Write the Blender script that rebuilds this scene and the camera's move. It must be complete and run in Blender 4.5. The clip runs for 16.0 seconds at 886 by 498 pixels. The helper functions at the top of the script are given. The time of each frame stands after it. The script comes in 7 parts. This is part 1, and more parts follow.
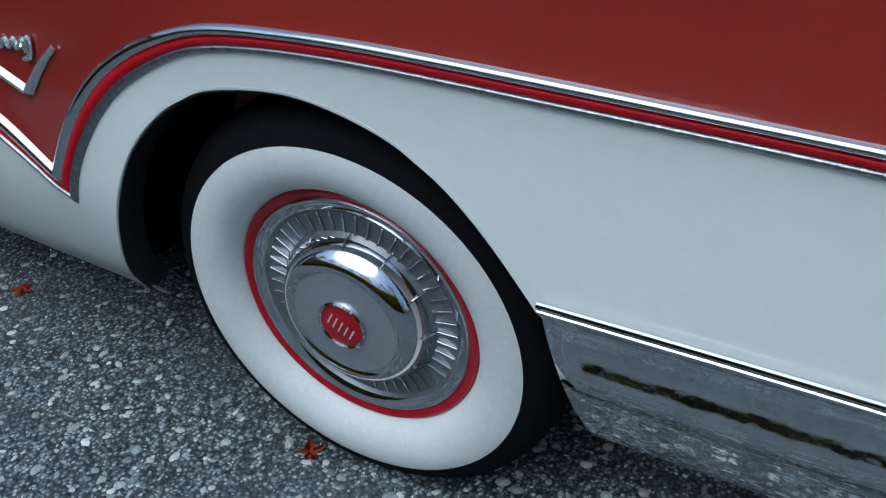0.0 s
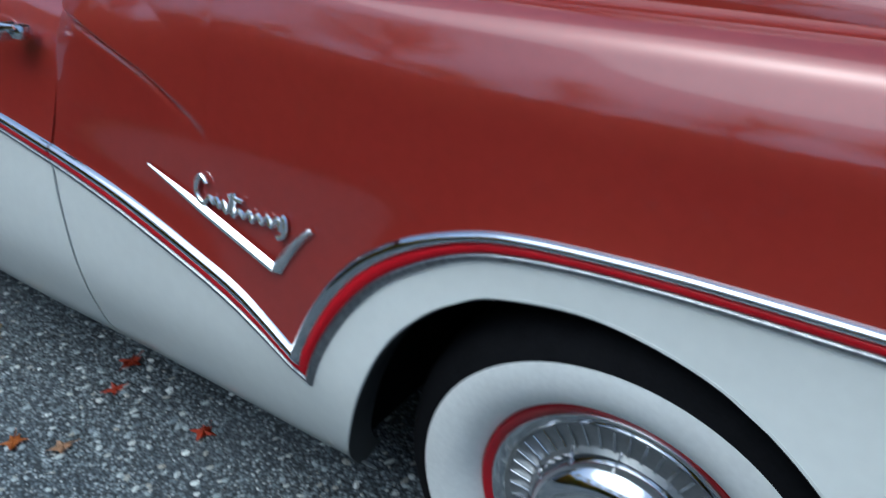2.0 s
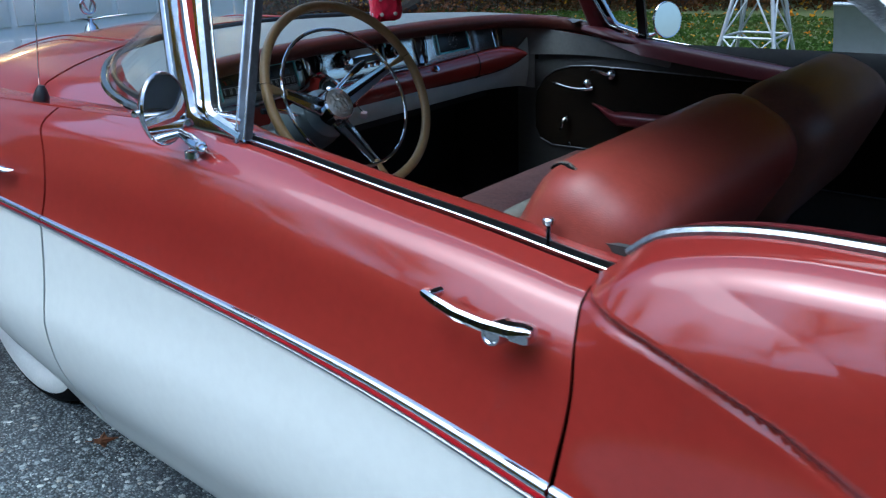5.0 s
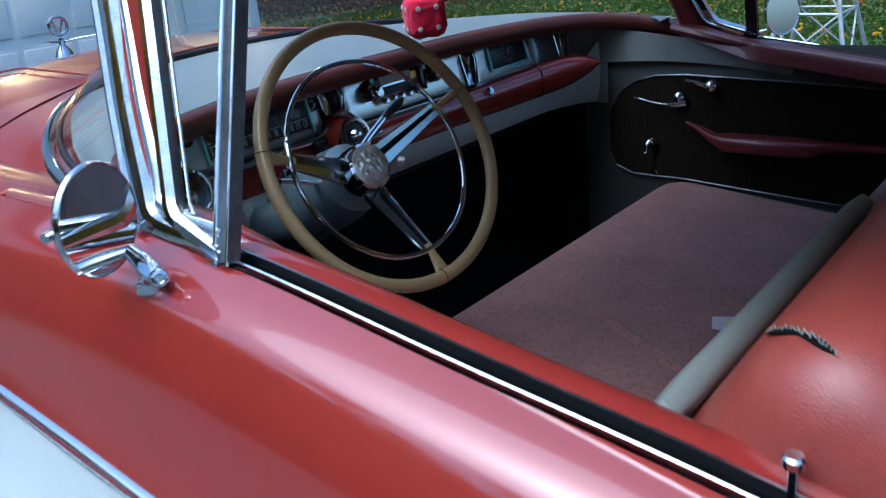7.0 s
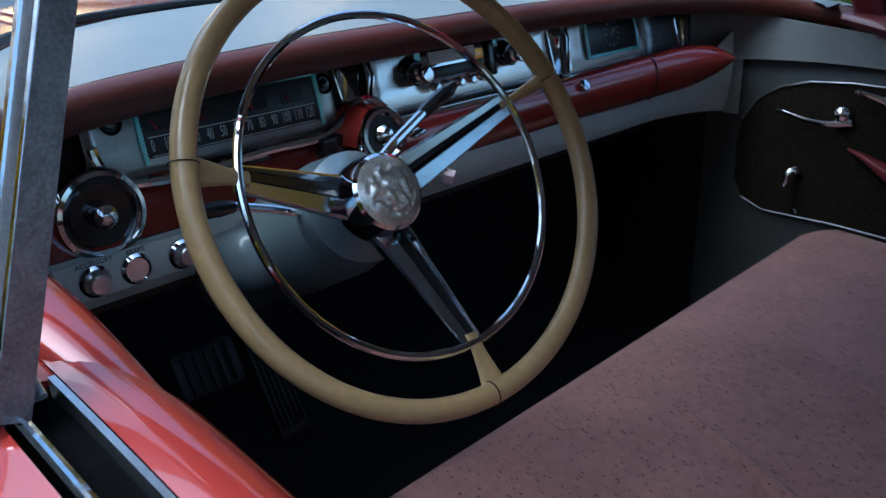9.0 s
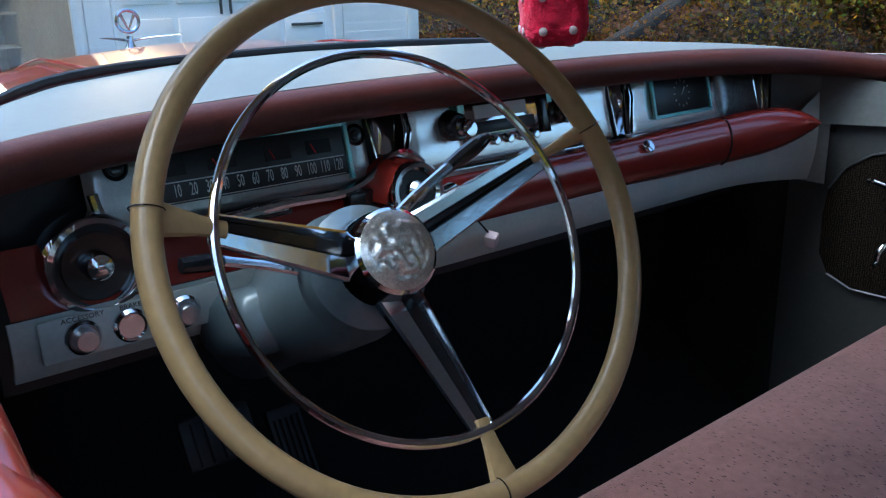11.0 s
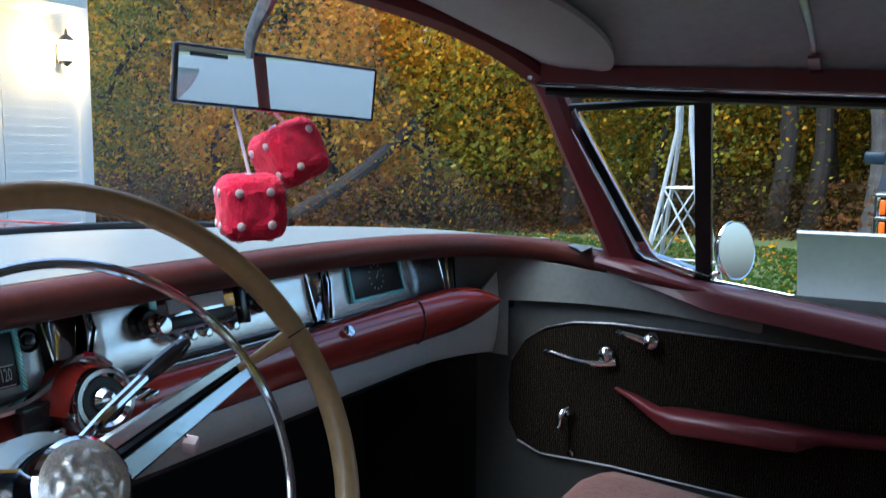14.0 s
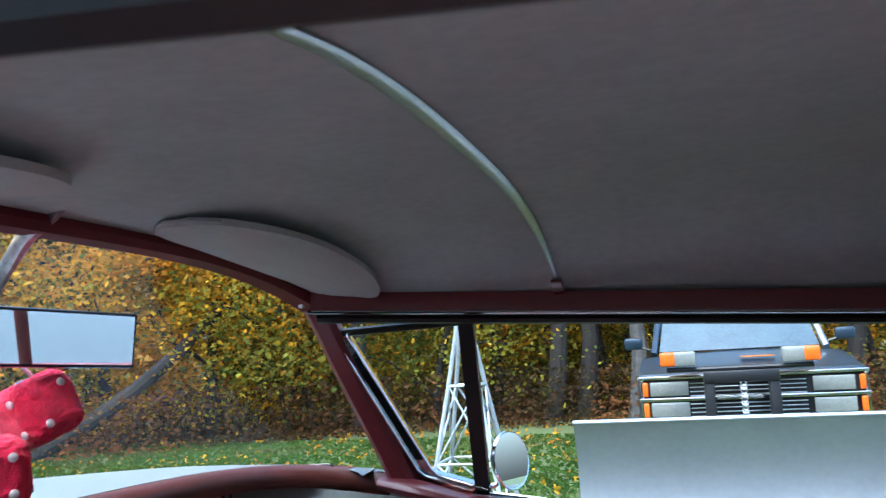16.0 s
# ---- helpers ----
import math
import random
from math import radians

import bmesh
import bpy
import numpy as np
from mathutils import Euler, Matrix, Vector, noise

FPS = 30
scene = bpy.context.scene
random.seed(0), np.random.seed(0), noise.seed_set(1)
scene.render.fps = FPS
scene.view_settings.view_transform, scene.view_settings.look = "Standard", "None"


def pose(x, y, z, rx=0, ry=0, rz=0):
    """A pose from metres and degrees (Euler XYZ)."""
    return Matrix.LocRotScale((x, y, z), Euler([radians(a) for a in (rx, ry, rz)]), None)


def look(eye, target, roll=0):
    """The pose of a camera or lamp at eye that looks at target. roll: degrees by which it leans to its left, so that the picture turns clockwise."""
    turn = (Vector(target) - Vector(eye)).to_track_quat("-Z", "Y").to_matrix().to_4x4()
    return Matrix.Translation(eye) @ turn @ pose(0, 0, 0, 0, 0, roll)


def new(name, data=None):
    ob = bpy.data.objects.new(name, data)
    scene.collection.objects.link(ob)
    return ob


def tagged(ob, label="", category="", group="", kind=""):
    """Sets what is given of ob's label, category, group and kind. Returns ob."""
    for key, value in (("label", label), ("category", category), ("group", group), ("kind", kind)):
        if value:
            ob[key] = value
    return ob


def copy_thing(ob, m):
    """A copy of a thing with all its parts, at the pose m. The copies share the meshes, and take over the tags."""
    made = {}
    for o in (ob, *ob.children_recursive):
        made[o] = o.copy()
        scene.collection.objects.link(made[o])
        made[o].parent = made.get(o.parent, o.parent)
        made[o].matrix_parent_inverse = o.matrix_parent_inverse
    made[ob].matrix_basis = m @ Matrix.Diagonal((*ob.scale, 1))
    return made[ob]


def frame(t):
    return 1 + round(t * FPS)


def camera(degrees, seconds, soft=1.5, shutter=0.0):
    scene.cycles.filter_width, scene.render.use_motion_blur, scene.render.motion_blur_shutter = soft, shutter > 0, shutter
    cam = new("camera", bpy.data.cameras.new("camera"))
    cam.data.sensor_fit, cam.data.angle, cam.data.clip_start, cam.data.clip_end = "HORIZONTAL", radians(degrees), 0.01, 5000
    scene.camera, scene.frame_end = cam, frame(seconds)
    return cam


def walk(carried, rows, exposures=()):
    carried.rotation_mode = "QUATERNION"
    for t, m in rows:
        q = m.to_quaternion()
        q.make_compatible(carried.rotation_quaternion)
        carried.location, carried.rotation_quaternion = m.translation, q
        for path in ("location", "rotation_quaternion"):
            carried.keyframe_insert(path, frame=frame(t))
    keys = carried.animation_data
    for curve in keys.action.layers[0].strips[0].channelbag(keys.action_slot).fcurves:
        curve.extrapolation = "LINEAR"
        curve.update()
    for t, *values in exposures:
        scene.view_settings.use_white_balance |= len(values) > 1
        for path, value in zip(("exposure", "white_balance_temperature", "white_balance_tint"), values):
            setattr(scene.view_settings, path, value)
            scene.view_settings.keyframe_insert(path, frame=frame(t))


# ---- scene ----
cam = camera(55.2, 16.0, soft=1.2, shutter=0.4)
PATH = [
    (0, (0.631, -0.812, 1.167), (-0.19, 0.605, 0.018), -3.1),
    (0.5, (0.621, -0.815, 1.165), (-0.196, 0.609, 0.023), -2.9),
    (1, (0.548, -0.814, 1.182), (-0.334, 0.598, 0.073), -2.5),
    (1.5, (0.426, -0.793, 1.205), (-0.544, 0.598, 0.144), -2.9),
    (2, (0.317, -0.785, 1.269), (-0.72, 0.618, 0.291), -3.2),
    (2.5, (0.241, -0.775, 1.297), (-0.952, 0.567, 0.416), -4.1),
    (3, (0.076, -0.783, 1.34), (-1.162, 0.522, 0.466), -3.2),
    (3.5, (-0.113, -0.841, 1.355), (-1.299, 0.561, 0.562), -2.6),
    (4, (-0.253, -0.834, 1.379), (-1.458, 0.573, 0.625), -2.9),
    (4.5, (-0.421, -0.844, 1.399), (-1.641, 0.564, 0.67), -2.5),
    (4.7, (-0.496, -0.858, 1.403), (-1.679, 0.597, 0.707), -2.0),
    (6.8, (-1.011, -0.453, 1.408), (-2.238, 0.949, 0.679), -5.6),
    (7, (-1.05, -0.406, 1.413), (-2.273, 1.0, 0.686), -5.4),
    (7.5, (-1.14, -0.256, 1.402), (-2.399, 1.114, 0.669), -4.0),
    (8, (-1.25, -0.135, 1.371), (-2.541, 1.197, 0.622), -3.6),
    (8.5, (-1.368, -0.048, 1.339), (-2.599, 1.323, 0.563), -2.8),
    (9, (-1.414, 0.02, 1.298), (-2.735, 1.328, 0.56), -1.8),
    (9.5, (-1.434, 0.065, 1.286), (-2.834, 1.333, 0.631), -1.3),
    (9.7, (-1.44, 0.082, 1.28), (-2.853, 1.346, 0.642), -1.6),
    (11.8, (-1.448, 0.142, 1.26), (-2.954, 1.328, 0.692), -0.8),
    (12, (-1.451, 0.145, 1.263), (-2.923, 1.382, 0.713), -0.4),
    (12.5, (-1.454, 0.147, 1.284), (-2.825, 1.5, 0.745), 0.4),
    (13, (-1.446, 0.156, 1.289), (-2.65, 1.649, 0.723), 1.3),
    (13.5, (-1.473, 0.158, 1.284), (-2.534, 1.819, 0.946), -0.3),
    (14, (-1.478, 0.146, 1.293), (-2.47, 1.869, 1.076), 0.3),
    (14.5, (-1.472, 0.141, 1.298), (-2.424, 1.899, 1.237), -0.7),
    (15, (-1.471, 0.136, 1.298), (-2.314, 1.948, 1.375), -1.3),
    (15.5, (-1.451, 0.137, 1.306), (-2.107, 2.014, 1.522), -2.6),
    (16, (-1.445, 0.14, 1.339), (-1.975, 2.053, 1.578), -3.2),
]
# time, stops, white point in kelvin: the camera brightens and cools as it leans into the dark cabin
EXPOSURE = [(0, 0.32, 5250), (3.0, 0.74, 5250), (4.5, 1.02, 5050), (7.0, 1.3, 4700), (9.5, 1.64, 4900), (12.5, 2.03, 5150), (14.0, 2.1, 5250), (15.0, 2.2, 5200), (16.0, 2.6, 5150)]
TINT = -3.0
walk(cam, [(t, look(eye, target, roll)) for t, eye, target, roll in PATH], [(t, e, k, TINT) for t, e, k in EXPOSURE])

# ---------------------------------------------------------------- world and light
world = bpy.data.worlds.new("world")
scene.world = world
world.use_nodes = True
wn = world.node_tree.nodes
sky = wn.new("ShaderNodeTexSky")
sky.sky_type, sky.sun_disc = "NISHITA", False
sky.sun_elevation, sky.sun_rotation = radians(66), radians(198.4)
sky.air_density, sky.dust_density, sky.ozone_density = 1.0, 5.0, 3.0
world.node_tree.links.new(sky.outputs[0], wn["Background"].inputs[0])
wn["Background"].inputs[1].default_value = 0.125
sun = new("sun", bpy.data.lights.new("sun", "SUN"))
sun.data.energy, sun.data.angle, sun.data.color = 0.5, radians(60), (1.0, 0.97, 0.94)
sun.matrix_world = look((-3, -9, 21.3), (0, 0, 0))


# ---------------------------------------------------------------- materials
def material(name, base, rough=0.5, metal=0.0, var=0.12, scale=25.0, bump=0.0, bscale=300.0, coat=0.0, spec=0.5, other=None, sheen=0.0):
    """A surface with colour variation at two scales and a fine relief."""
    m = bpy.data.materials.new(name)
    m.use_nodes = True
    n, l = m.node_tree.nodes, m.node_tree.links
    b = n["Principled BSDF"]
    b.inputs["Roughness"].default_value = rough
    b.inputs["Metallic"].default_value = metal
    b.inputs["Coat Weight"].default_value = coat
    b.inputs["Coat Roughness"].default_value = 0.05
    b.inputs["Specular IOR Level"].default_value = spec
    b.inputs["Sheen Weight"].default_value = sheen
    pos = n.new("ShaderNodeTexCoord")
    a, c = n.new("ShaderNodeTexNoise"), n.new("ShaderNodeTexNoise")
    for t, s in ((a, scale), (c, scale * 9)):
        t.inputs["Scale"].default_value, t.inputs["Detail"].default_value = s, 4
        l.new(pos.outputs["Object"], t.inputs["Vector"])
    mid = n.new("ShaderNodeMath")
    mid.operation = "ADD"
    l.new(a.outputs[0], mid.inputs[0]), l.new(c.outputs[0], mid.inputs[1])
    ramp = n.new("ShaderNodeMapRange")
    ramp.inputs[1].default_value, ramp.inputs[2].default_value = 0.7, 1.3
    l.new(mid.outputs[0], ramp.inputs[0])
    mix = n.new("ShaderNodeMix")
    mix.data_type = "RGBA"
    far = other or [v * (1 - var) for v in base]
    near = base if other else [min(1, v * (1 + var)) for v in base]
    mix.inputs[6].default_value, mix.inputs[7].default_value = (*far, 1), (*near, 1)
    l.new(ramp.outputs[0], mix.inputs[0])
    l.new(mix.outputs[2], b.inputs["Base Color"])
    if bump:
        g, k = n.new("ShaderNodeTexNoise"), n.new("ShaderNodeBump")
        g.inputs["Scale"].default_value, g.inputs["Detail"].default_value = bscale, 3
        k.inputs["Strength"].default_value, k.inputs["Distance"].default_value = bump, 0.002
        l.new(pos.outputs["Object"], g.inputs["Vector"])
        l.new(g.outputs[0], k.inputs["Height"]), l.new(k.outputs[0], b.inputs["Normal"])
    return m


def glowing(name, colour, strength):
    m = bpy.data.materials.new(name)
    m.use_nodes = True
    b = m.node_tree.nodes["Principled BSDF"]
    b.inputs["Emission Color"].default_value, b.inputs["Emission Strength"].default_value = (*colour, 1), strength
    b.inputs["Base Color"].default_value = (*colour, 1)
    return m


def glass(name, colour=(0.97, 0.99, 0.98), rough=0.0):
    """Thin clear glass: mostly straight through, with a mirror's gloss that grows at grazing angles."""
    m = bpy.data.materials.new(name)
    m.use_nodes = True
    n, l = m.node_tree.nodes, m.node_tree.links
    n.remove(n["Principled BSDF"])
    t, g, f, x = n.new("ShaderNodeBsdfTransparent"), n.new("ShaderNodeBsdfGlossy"), n.new("ShaderNodeLayerWeight"), n.new("ShaderNodeMixShader")
    t.inputs[0].default_value, g.inputs["Roughness"].default_value = (*colour, 1), rough
    p, k = n.new("ShaderNodeMath"), n.new("ShaderNodeMath")
    p.operation, k.operation = "POWER", "MULTIPLY_ADD"
    p.inputs[1].default_value, k.inputs[1].default_value, k.inputs[2].default_value = 5.0, 0.55, 0.035
    l.new(f.outputs["Facing"], p.inputs[0]), l.new(p.outputs[0], k.inputs[0])
    l.new(k.outputs[0], x.inputs[0]), l.new(t.outputs[0], x.inputs[1]), l.new(g.outputs[0], x.inputs[2])
    l.new(x.outputs[0], n["Material Output"].inputs[0])
    return m


RED = material("red_paint", (0.275, 0.024, 0.017), 0.36, 0.15, 0.05, 6, 0.02, 900, coat=1.0, spec=0.15)
RED.node_tree.nodes["Principled BSDF"].inputs["Coat IOR"].default_value = 1.60
RED.node_tree.nodes["Principled BSDF"].inputs["Coat IOR"].default_value = 1.78
WHITE = material("white_paint", (0.73, 0.745, 0.70), 0.35, 0.0, 0.03, 5, coat=0.6)
STRIPE = material("red_stripe", (0.42, 0.004, 0.012), 0.4, 0.0, 0.1, 40, spec=0.2)
CHROME = material("chrome", (0.64, 0.65, 0.67), 0.06, 1.0, 0.05, 30, 0.03, 60)
BRIGHTCHROME = material("soft_chrome", (0.80, 0.81, 0.82), 0.20, 0.9, 0.08, 30, 0.05, 80)
SPOKE = material("smoky_chrome", (0.42, 0.47, 0.52), 0.12, 1.0, 0.08, 30, 0.05, 80)
WORN = material("worn_chrome", (0.62, 0.63, 0.65), 0.09, 1.0, 0.2, 50, 0.22, 38)
DENTED = material("dented_chrome", (0.66, 0.67, 0.69), 0.07, 1.0, 0.12, 40, 0.5, 26)
DULL = material("brushed_metal", (0.52, 0.53, 0.54), 0.3, 1.0, 0.12, 90, 0.15, 400)
PITTED = material("pitted_trim", (0.34, 0.35, 0.36), 0.28, 1.0, 0.35, 120, 0.35, 500)
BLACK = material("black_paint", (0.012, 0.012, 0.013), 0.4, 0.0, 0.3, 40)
# near-black that paints the shade inside gaps, housings and the seat tear
DARK = material("recess_shade", (0.004, 0.004, 0.004), 0.95, 0.0, 0.4, 20, spec=0.1)
RUBBER = material("tyre_rubber", (0.008, 0.008, 0.009), 0.8, 0.0, 0.25, 30, 0.2, 300, spec=0.06)
WHITEWALL = material("whitewall", (0.76, 0.77, 0.74), 0.55, 0.0, 0.06, 14, 0.05, 300)
RIMRED = material("rim_red", (0.36, 0.004, 0.012), 0.3, 0.0, 0.1, 30, coat=0.25, spec=0.3)
IVORY = material("ivory_plastic", (0.37, 0.245, 0.105), 0.35, 0.0, 0.12, 14, 0.05, 200, coat=0.4)
PADTOP = material("dash_top_vinyl", (0.185, 0.208, 0.218), 0.46, 0.0, 0.06, 8, 0.25, 700)
PADRED = material("dash_red_vinyl", (0.080, 0.018, 0.012), 0.42, 0.0, 0.2, 10, 0.25, 600)
DASHRED = material("dash_red_paint", (0.20, 0.018, 0.012), 0.25, 0.1, 0.1, 20, coat=0.8)
CREAM = material("cream_paint", (0.46, 0.49, 0.44), 0.4, 0.0, 0.08, 18, coat=0.2)
GREYTRIM = material("grey_door_vinyl", (0.20, 0.21, 0.207), 0.5, 0.0, 0.12, 10, 0.3, 500)
FELT = material("black_felt", (0.004, 0.004, 0.004), 1.0, 0.0, 0.3, 60, spec=0.0)
POST = material("weathered_post", (0.19, 0.19, 0.20), 0.3, 0.8, 0.35, 50, 0.2, 200)


def woven():
    """Dark brown cloth woven of two threads."""
    m = material("dark_door_cloth", (0.02, 0.017, 0.013), 0.9, spec=0.1)
    n, l = m.node_tree.nodes, m.node_tree.links
    pos, mul, r = n.new("ShaderNodeTexCoord"), n.new("ShaderNodeMath"), n.new("ShaderNodeValToRGB")
    mul.operation = "MULTIPLY"
    for i, d in enumerate(("X", "Z")):
        w = n.new("ShaderNodeTexWave")
        w.bands_direction = d
        w.inputs["Scale"].default_value, w.inputs["Distortion"].default_value, w.inputs["Detail Scale"].default_value = 70 + 26 * i, 7.0, 2.0
        l.new(pos.outputs["Object"], w.inputs["Vector"]), l.new(w.outputs[0], mul.inputs[i])
    e = r.color_ramp.elements
    e[0].color, e[1].color = (0.005, 0.004, 0.003, 1), (0.060, 0.045, 0.030, 1)
    e[0].position, e[1].position = 0.15, 0.95
    l.new(mul.outputs[0], r.inputs[0]), l.new(r.outputs[0], n["Principled BSDF"].inputs["Base Color"])
    return m


def flecked():
    """Faded pink seat cloth with short dark and pale threads woven in."""
    m = material("faded_seat_cloth", (0.285, 0.138, 0.115), 0.9, 0.0, 0.2, 9, 0.5, 500, sheen=0.15, spec=0.2)
    n, l = m.node_tree.nodes, m.node_tree.links
    b = n["Principled BSDF"]
    src = b.inputs["Base Color"].links[0].from_socket
    pos, size, v, k, mix = n.new("ShaderNodeTexCoord"), n.new("ShaderNodeMapping"), n.new("ShaderNodeTexVoronoi"), n.new("ShaderNodeMapRange"), n.new("ShaderNodeMix")
    size.inputs["Scale"].default_value, size.inputs["Rotation"].default_value = (15, 38, 30), (0, 0, 0.15)
    k.inputs[1].default_value, k.inputs[2].default_value, k.inputs[3].default_value, k.inputs[4].default_value = 0.16, 0.20, 0.95, 0.0
    mix.data_type = "RGBA"
    mix.inputs[7].default_value = (0.045, 0.02, 0.018, 1)
    l.new(pos.outputs["Object"], size.inputs[0]), l.new(size.outputs[0], v.inputs["Vector"]), l.new(v.outputs["Distance"], k.inputs[0])
    l.new(k.outputs[0], mix.inputs[0]), l.new(src, mix.inputs[6]), l.new(mix.outputs[2], b.inputs["Base Color"])
    return m


CLOTH = woven()
SEATFABRIC = flecked()
SEATRED = material("red_seat_vinyl", (0.25, 0.044, 0.030), 0.34, 0.0, 0.12, 12, 0.25, 500)
LININGGREY = material("dark_grey_lining", (0.050, 0.052, 0.050), 0.55, 0.0, 0.15, 10, 0.3, 500)
SEATBROWN = material("brown_seat_vinyl", (0.17, 0.078, 0.052), 0.42, 0.0, 0.15, 12, 0.25, 500)
SEATGREY = material("grey_seat_vinyl", (0.21, 0.21, 0.18), 0.45, 0.0, 0.1, 16, 0.25, 500)
HEADLINER = material("headliner_vinyl", (0.415, 0.445, 0.435), 0.75, 0.0, 0.1, 7, 0.35, 900)
VISOR = material("visor_board", (0.40, 0.39, 0.37), 0.7, 0.0, 0.08, 12, 0.3, 700)
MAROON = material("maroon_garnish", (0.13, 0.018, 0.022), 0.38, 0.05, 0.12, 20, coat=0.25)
MATTEMAROON = material("matte_maroon", (0.12, 0.018, 0.022), 0.65, 0.0, 0.12, 20, 0.1, 300, spec=0.15)
CARPET = material("black_carpet", (0.010, 0.009, 0.009), 0.95, 0.0, 0.4, 80, 0.6, 400)
GLASS = glass("window_glass")
REARGLASS = glass("rear_window_glass", (0.45, 0.48, 0.47))
REARGLASS.node_tree.nodes["Math.001"].inputs[2].default_value = 0.11
BORDER = material("blue_grey_vinyl", (0.20, 0.27, 0.28), 0.45, 0.0, 0.1, 16, 0.25, 500)
MIRROR = material("mirror_silver", (0.86, 0.88, 0.88), 0.01, 1.0, 0.02, 4)
STEELBLUE = material("column_paint", (0.11, 0.14, 0.15), 0.35, 0.1, 0.08, 16, coat=0.4)


# ---------------------------------------------------------------- mesh tools
def part(name, bm, mat, parent=None, label="", sharp=35, smooth=True):
    """One mesh object from a bmesh, under its thing or part."""
    bmesh.ops.recalc_face_normals(bm, faces=bm.faces)
    me = bpy.data.meshes.new(name)
    bm.to_mesh(me)
    bm.free()
    for m in mat if isinstance(mat, (list, tuple)) else [mat]:
        me.materials.append(m)
    if smooth:
        me.shade_smooth()
        me.set_sharp_from_angle(angle=radians(sharp))
    ob = new(name, me)
    if parent:
        ob.parent = parent
    if label:
        ob["label"] = label
    return ob


def holder(name, label="", category="", parent=None, group=""):
    ob = new(name)
    if parent:
        ob.parent = parent
    return tagged(ob, label, category, group)


def spline(xs, ys):
    """A natural cubic spline through the points, as a function."""
    xs, ys = np.array(xs, float), np.array(ys, float)
    n, h = len(xs), np.diff(xs)
    a, r = np.eye(n), np.zeros(n)
    for i in range(1, n - 1):
        a[i, i - 1 : i + 2] = h[i - 1], 2 * (h[i - 1] + h[i]), h[i]
        r[i] = 6 * ((ys[i + 1] - ys[i]) / h[i] - (ys[i] - ys[i - 1]) / h[i - 1])
    m = np.linalg.solve(a, r)

    def at(x):
        x = np.clip(x, xs[0], xs[-1])
        i = np.clip(np.searchsorted(xs, x) - 1, 0, n - 2)
        t, u = x - xs[i], xs[i + 1] - x
        return (m[i] * u**3 + m[i + 1] * t**3) / (6 * h[i]) + (ys[i] / h[i] - m[i] * h[i] / 6) * u + (ys[i + 1] / h[i] - m[i + 1] * h[i] / 6) * t

    return at


def curve(points, n=40):
    """n points along a smooth curve through the given ones."""
    p = np.array(points, float)
    d = np.r_[0, np.cumsum(np.linalg.norm(np.diff(p, axis=0), axis=1))]
    s = np.linspace(0, d[-1], n)
    return [Vector(v) for v in np.stack([[spline(d, c)(t) for t in s] for c in p.T], 1)]


def grid(bm, f, us, vs, flip=False):
    """Faces of a sheet f(u, v)."""
    rows = [[bm.verts.new(f(u, v)) for v in vs] for u in us]
    for a, b in zip(rows, rows[1:]):
        for i in range(len(vs) - 1):
            q = (a[i], a[i + 1], b[i + 1], b[i])
            bm.faces.new(q[::-1] if flip else q)
    return rows


def sheet(f, us, vs, thick=0.0):
    bm = bmesh.new()
    grid(bm, f, us, vs)
    if thick:
        bmesh.ops.recalc_face_normals(bm, faces=bm.faces)
        bmesh.ops.solidify(bm, geom=bm.faces[:], thickness=thick)
    return bm


def steps(a, b, n):
    return [a + (b - a) * i / n for i in range(n + 1)]


def sweep(path, shape, ups=None, closed=False, bm=None, scale=None):
    """A closed outline swept along a path. shape: (side, up) pairs; ups: the up direction at each point, or one for all."""
    bm = bm or bmesh.new()
    path = [Vector(p) for p in path]
    n, rings, last = len(path), [], None
    for i, p in enumerate(path):
        a, b = (path[i - 1], path[(i + 1) % n]) if closed else (path[max(i - 1, 0)], path[min(i + 1, n - 1)])
        t = (b - a).normalized()
        u = Vector(ups[i]) if isinstance(ups, list) else Vector(ups) if ups is not None else last or (Vector((0, 0, 1)) if abs(t.z) < 0.9 else Vector((1, 0, 0)))
        u = (u - t * u.dot(t)).normalized()
        last = u
        s, k = t.cross(u), scale[i] if scale else 1
        rings.append([bm.verts.new(p + s * x * k + u * y * k) for x, y in shape])
    m = len(shape)
    for a, b in zip(rings, rings[1:] + rings[:1] if closed else rings[1:]):
        for i in range(m):
            bm.faces.new((a[i], a[(i + 1) % m], b[(i + 1) % m], b[i]))
    if not closed:
        bm.faces.new(rings[0][::-1]), bm.faces.new(rings[-1])
    return bm


def disc(r, n=10, ry=None):
    return [(r * math.cos(2 * math.pi * i / n), (ry or r) * math.sin(2 * math.pi * i / n)) for i in range(n)]


def tube(path, r, n=10, closed=False, bm=None, scale=None):
    return sweep(path, disc(r, n), None, closed, bm, scale)


def slab(size, bevel=0.0, at=(0, 0, 0), turn=(0, 0, 0), bm=None, seg=2):
    """A box of that size with rounded edges."""
    bm = bm or bmesh.new()
    made = bmesh.ops.create_cube(bm, size=1, matrix=pose(*at, *turn) @ Matrix.Diagonal((*size, 1)))
    if bevel:
        es = {e for v in made["verts"] for e in v.link_edges}
        bmesh.ops.bevel(bm, geom=list(es), offset=bevel, segments=seg, affect="EDGES", profile=0.5)
    return bm


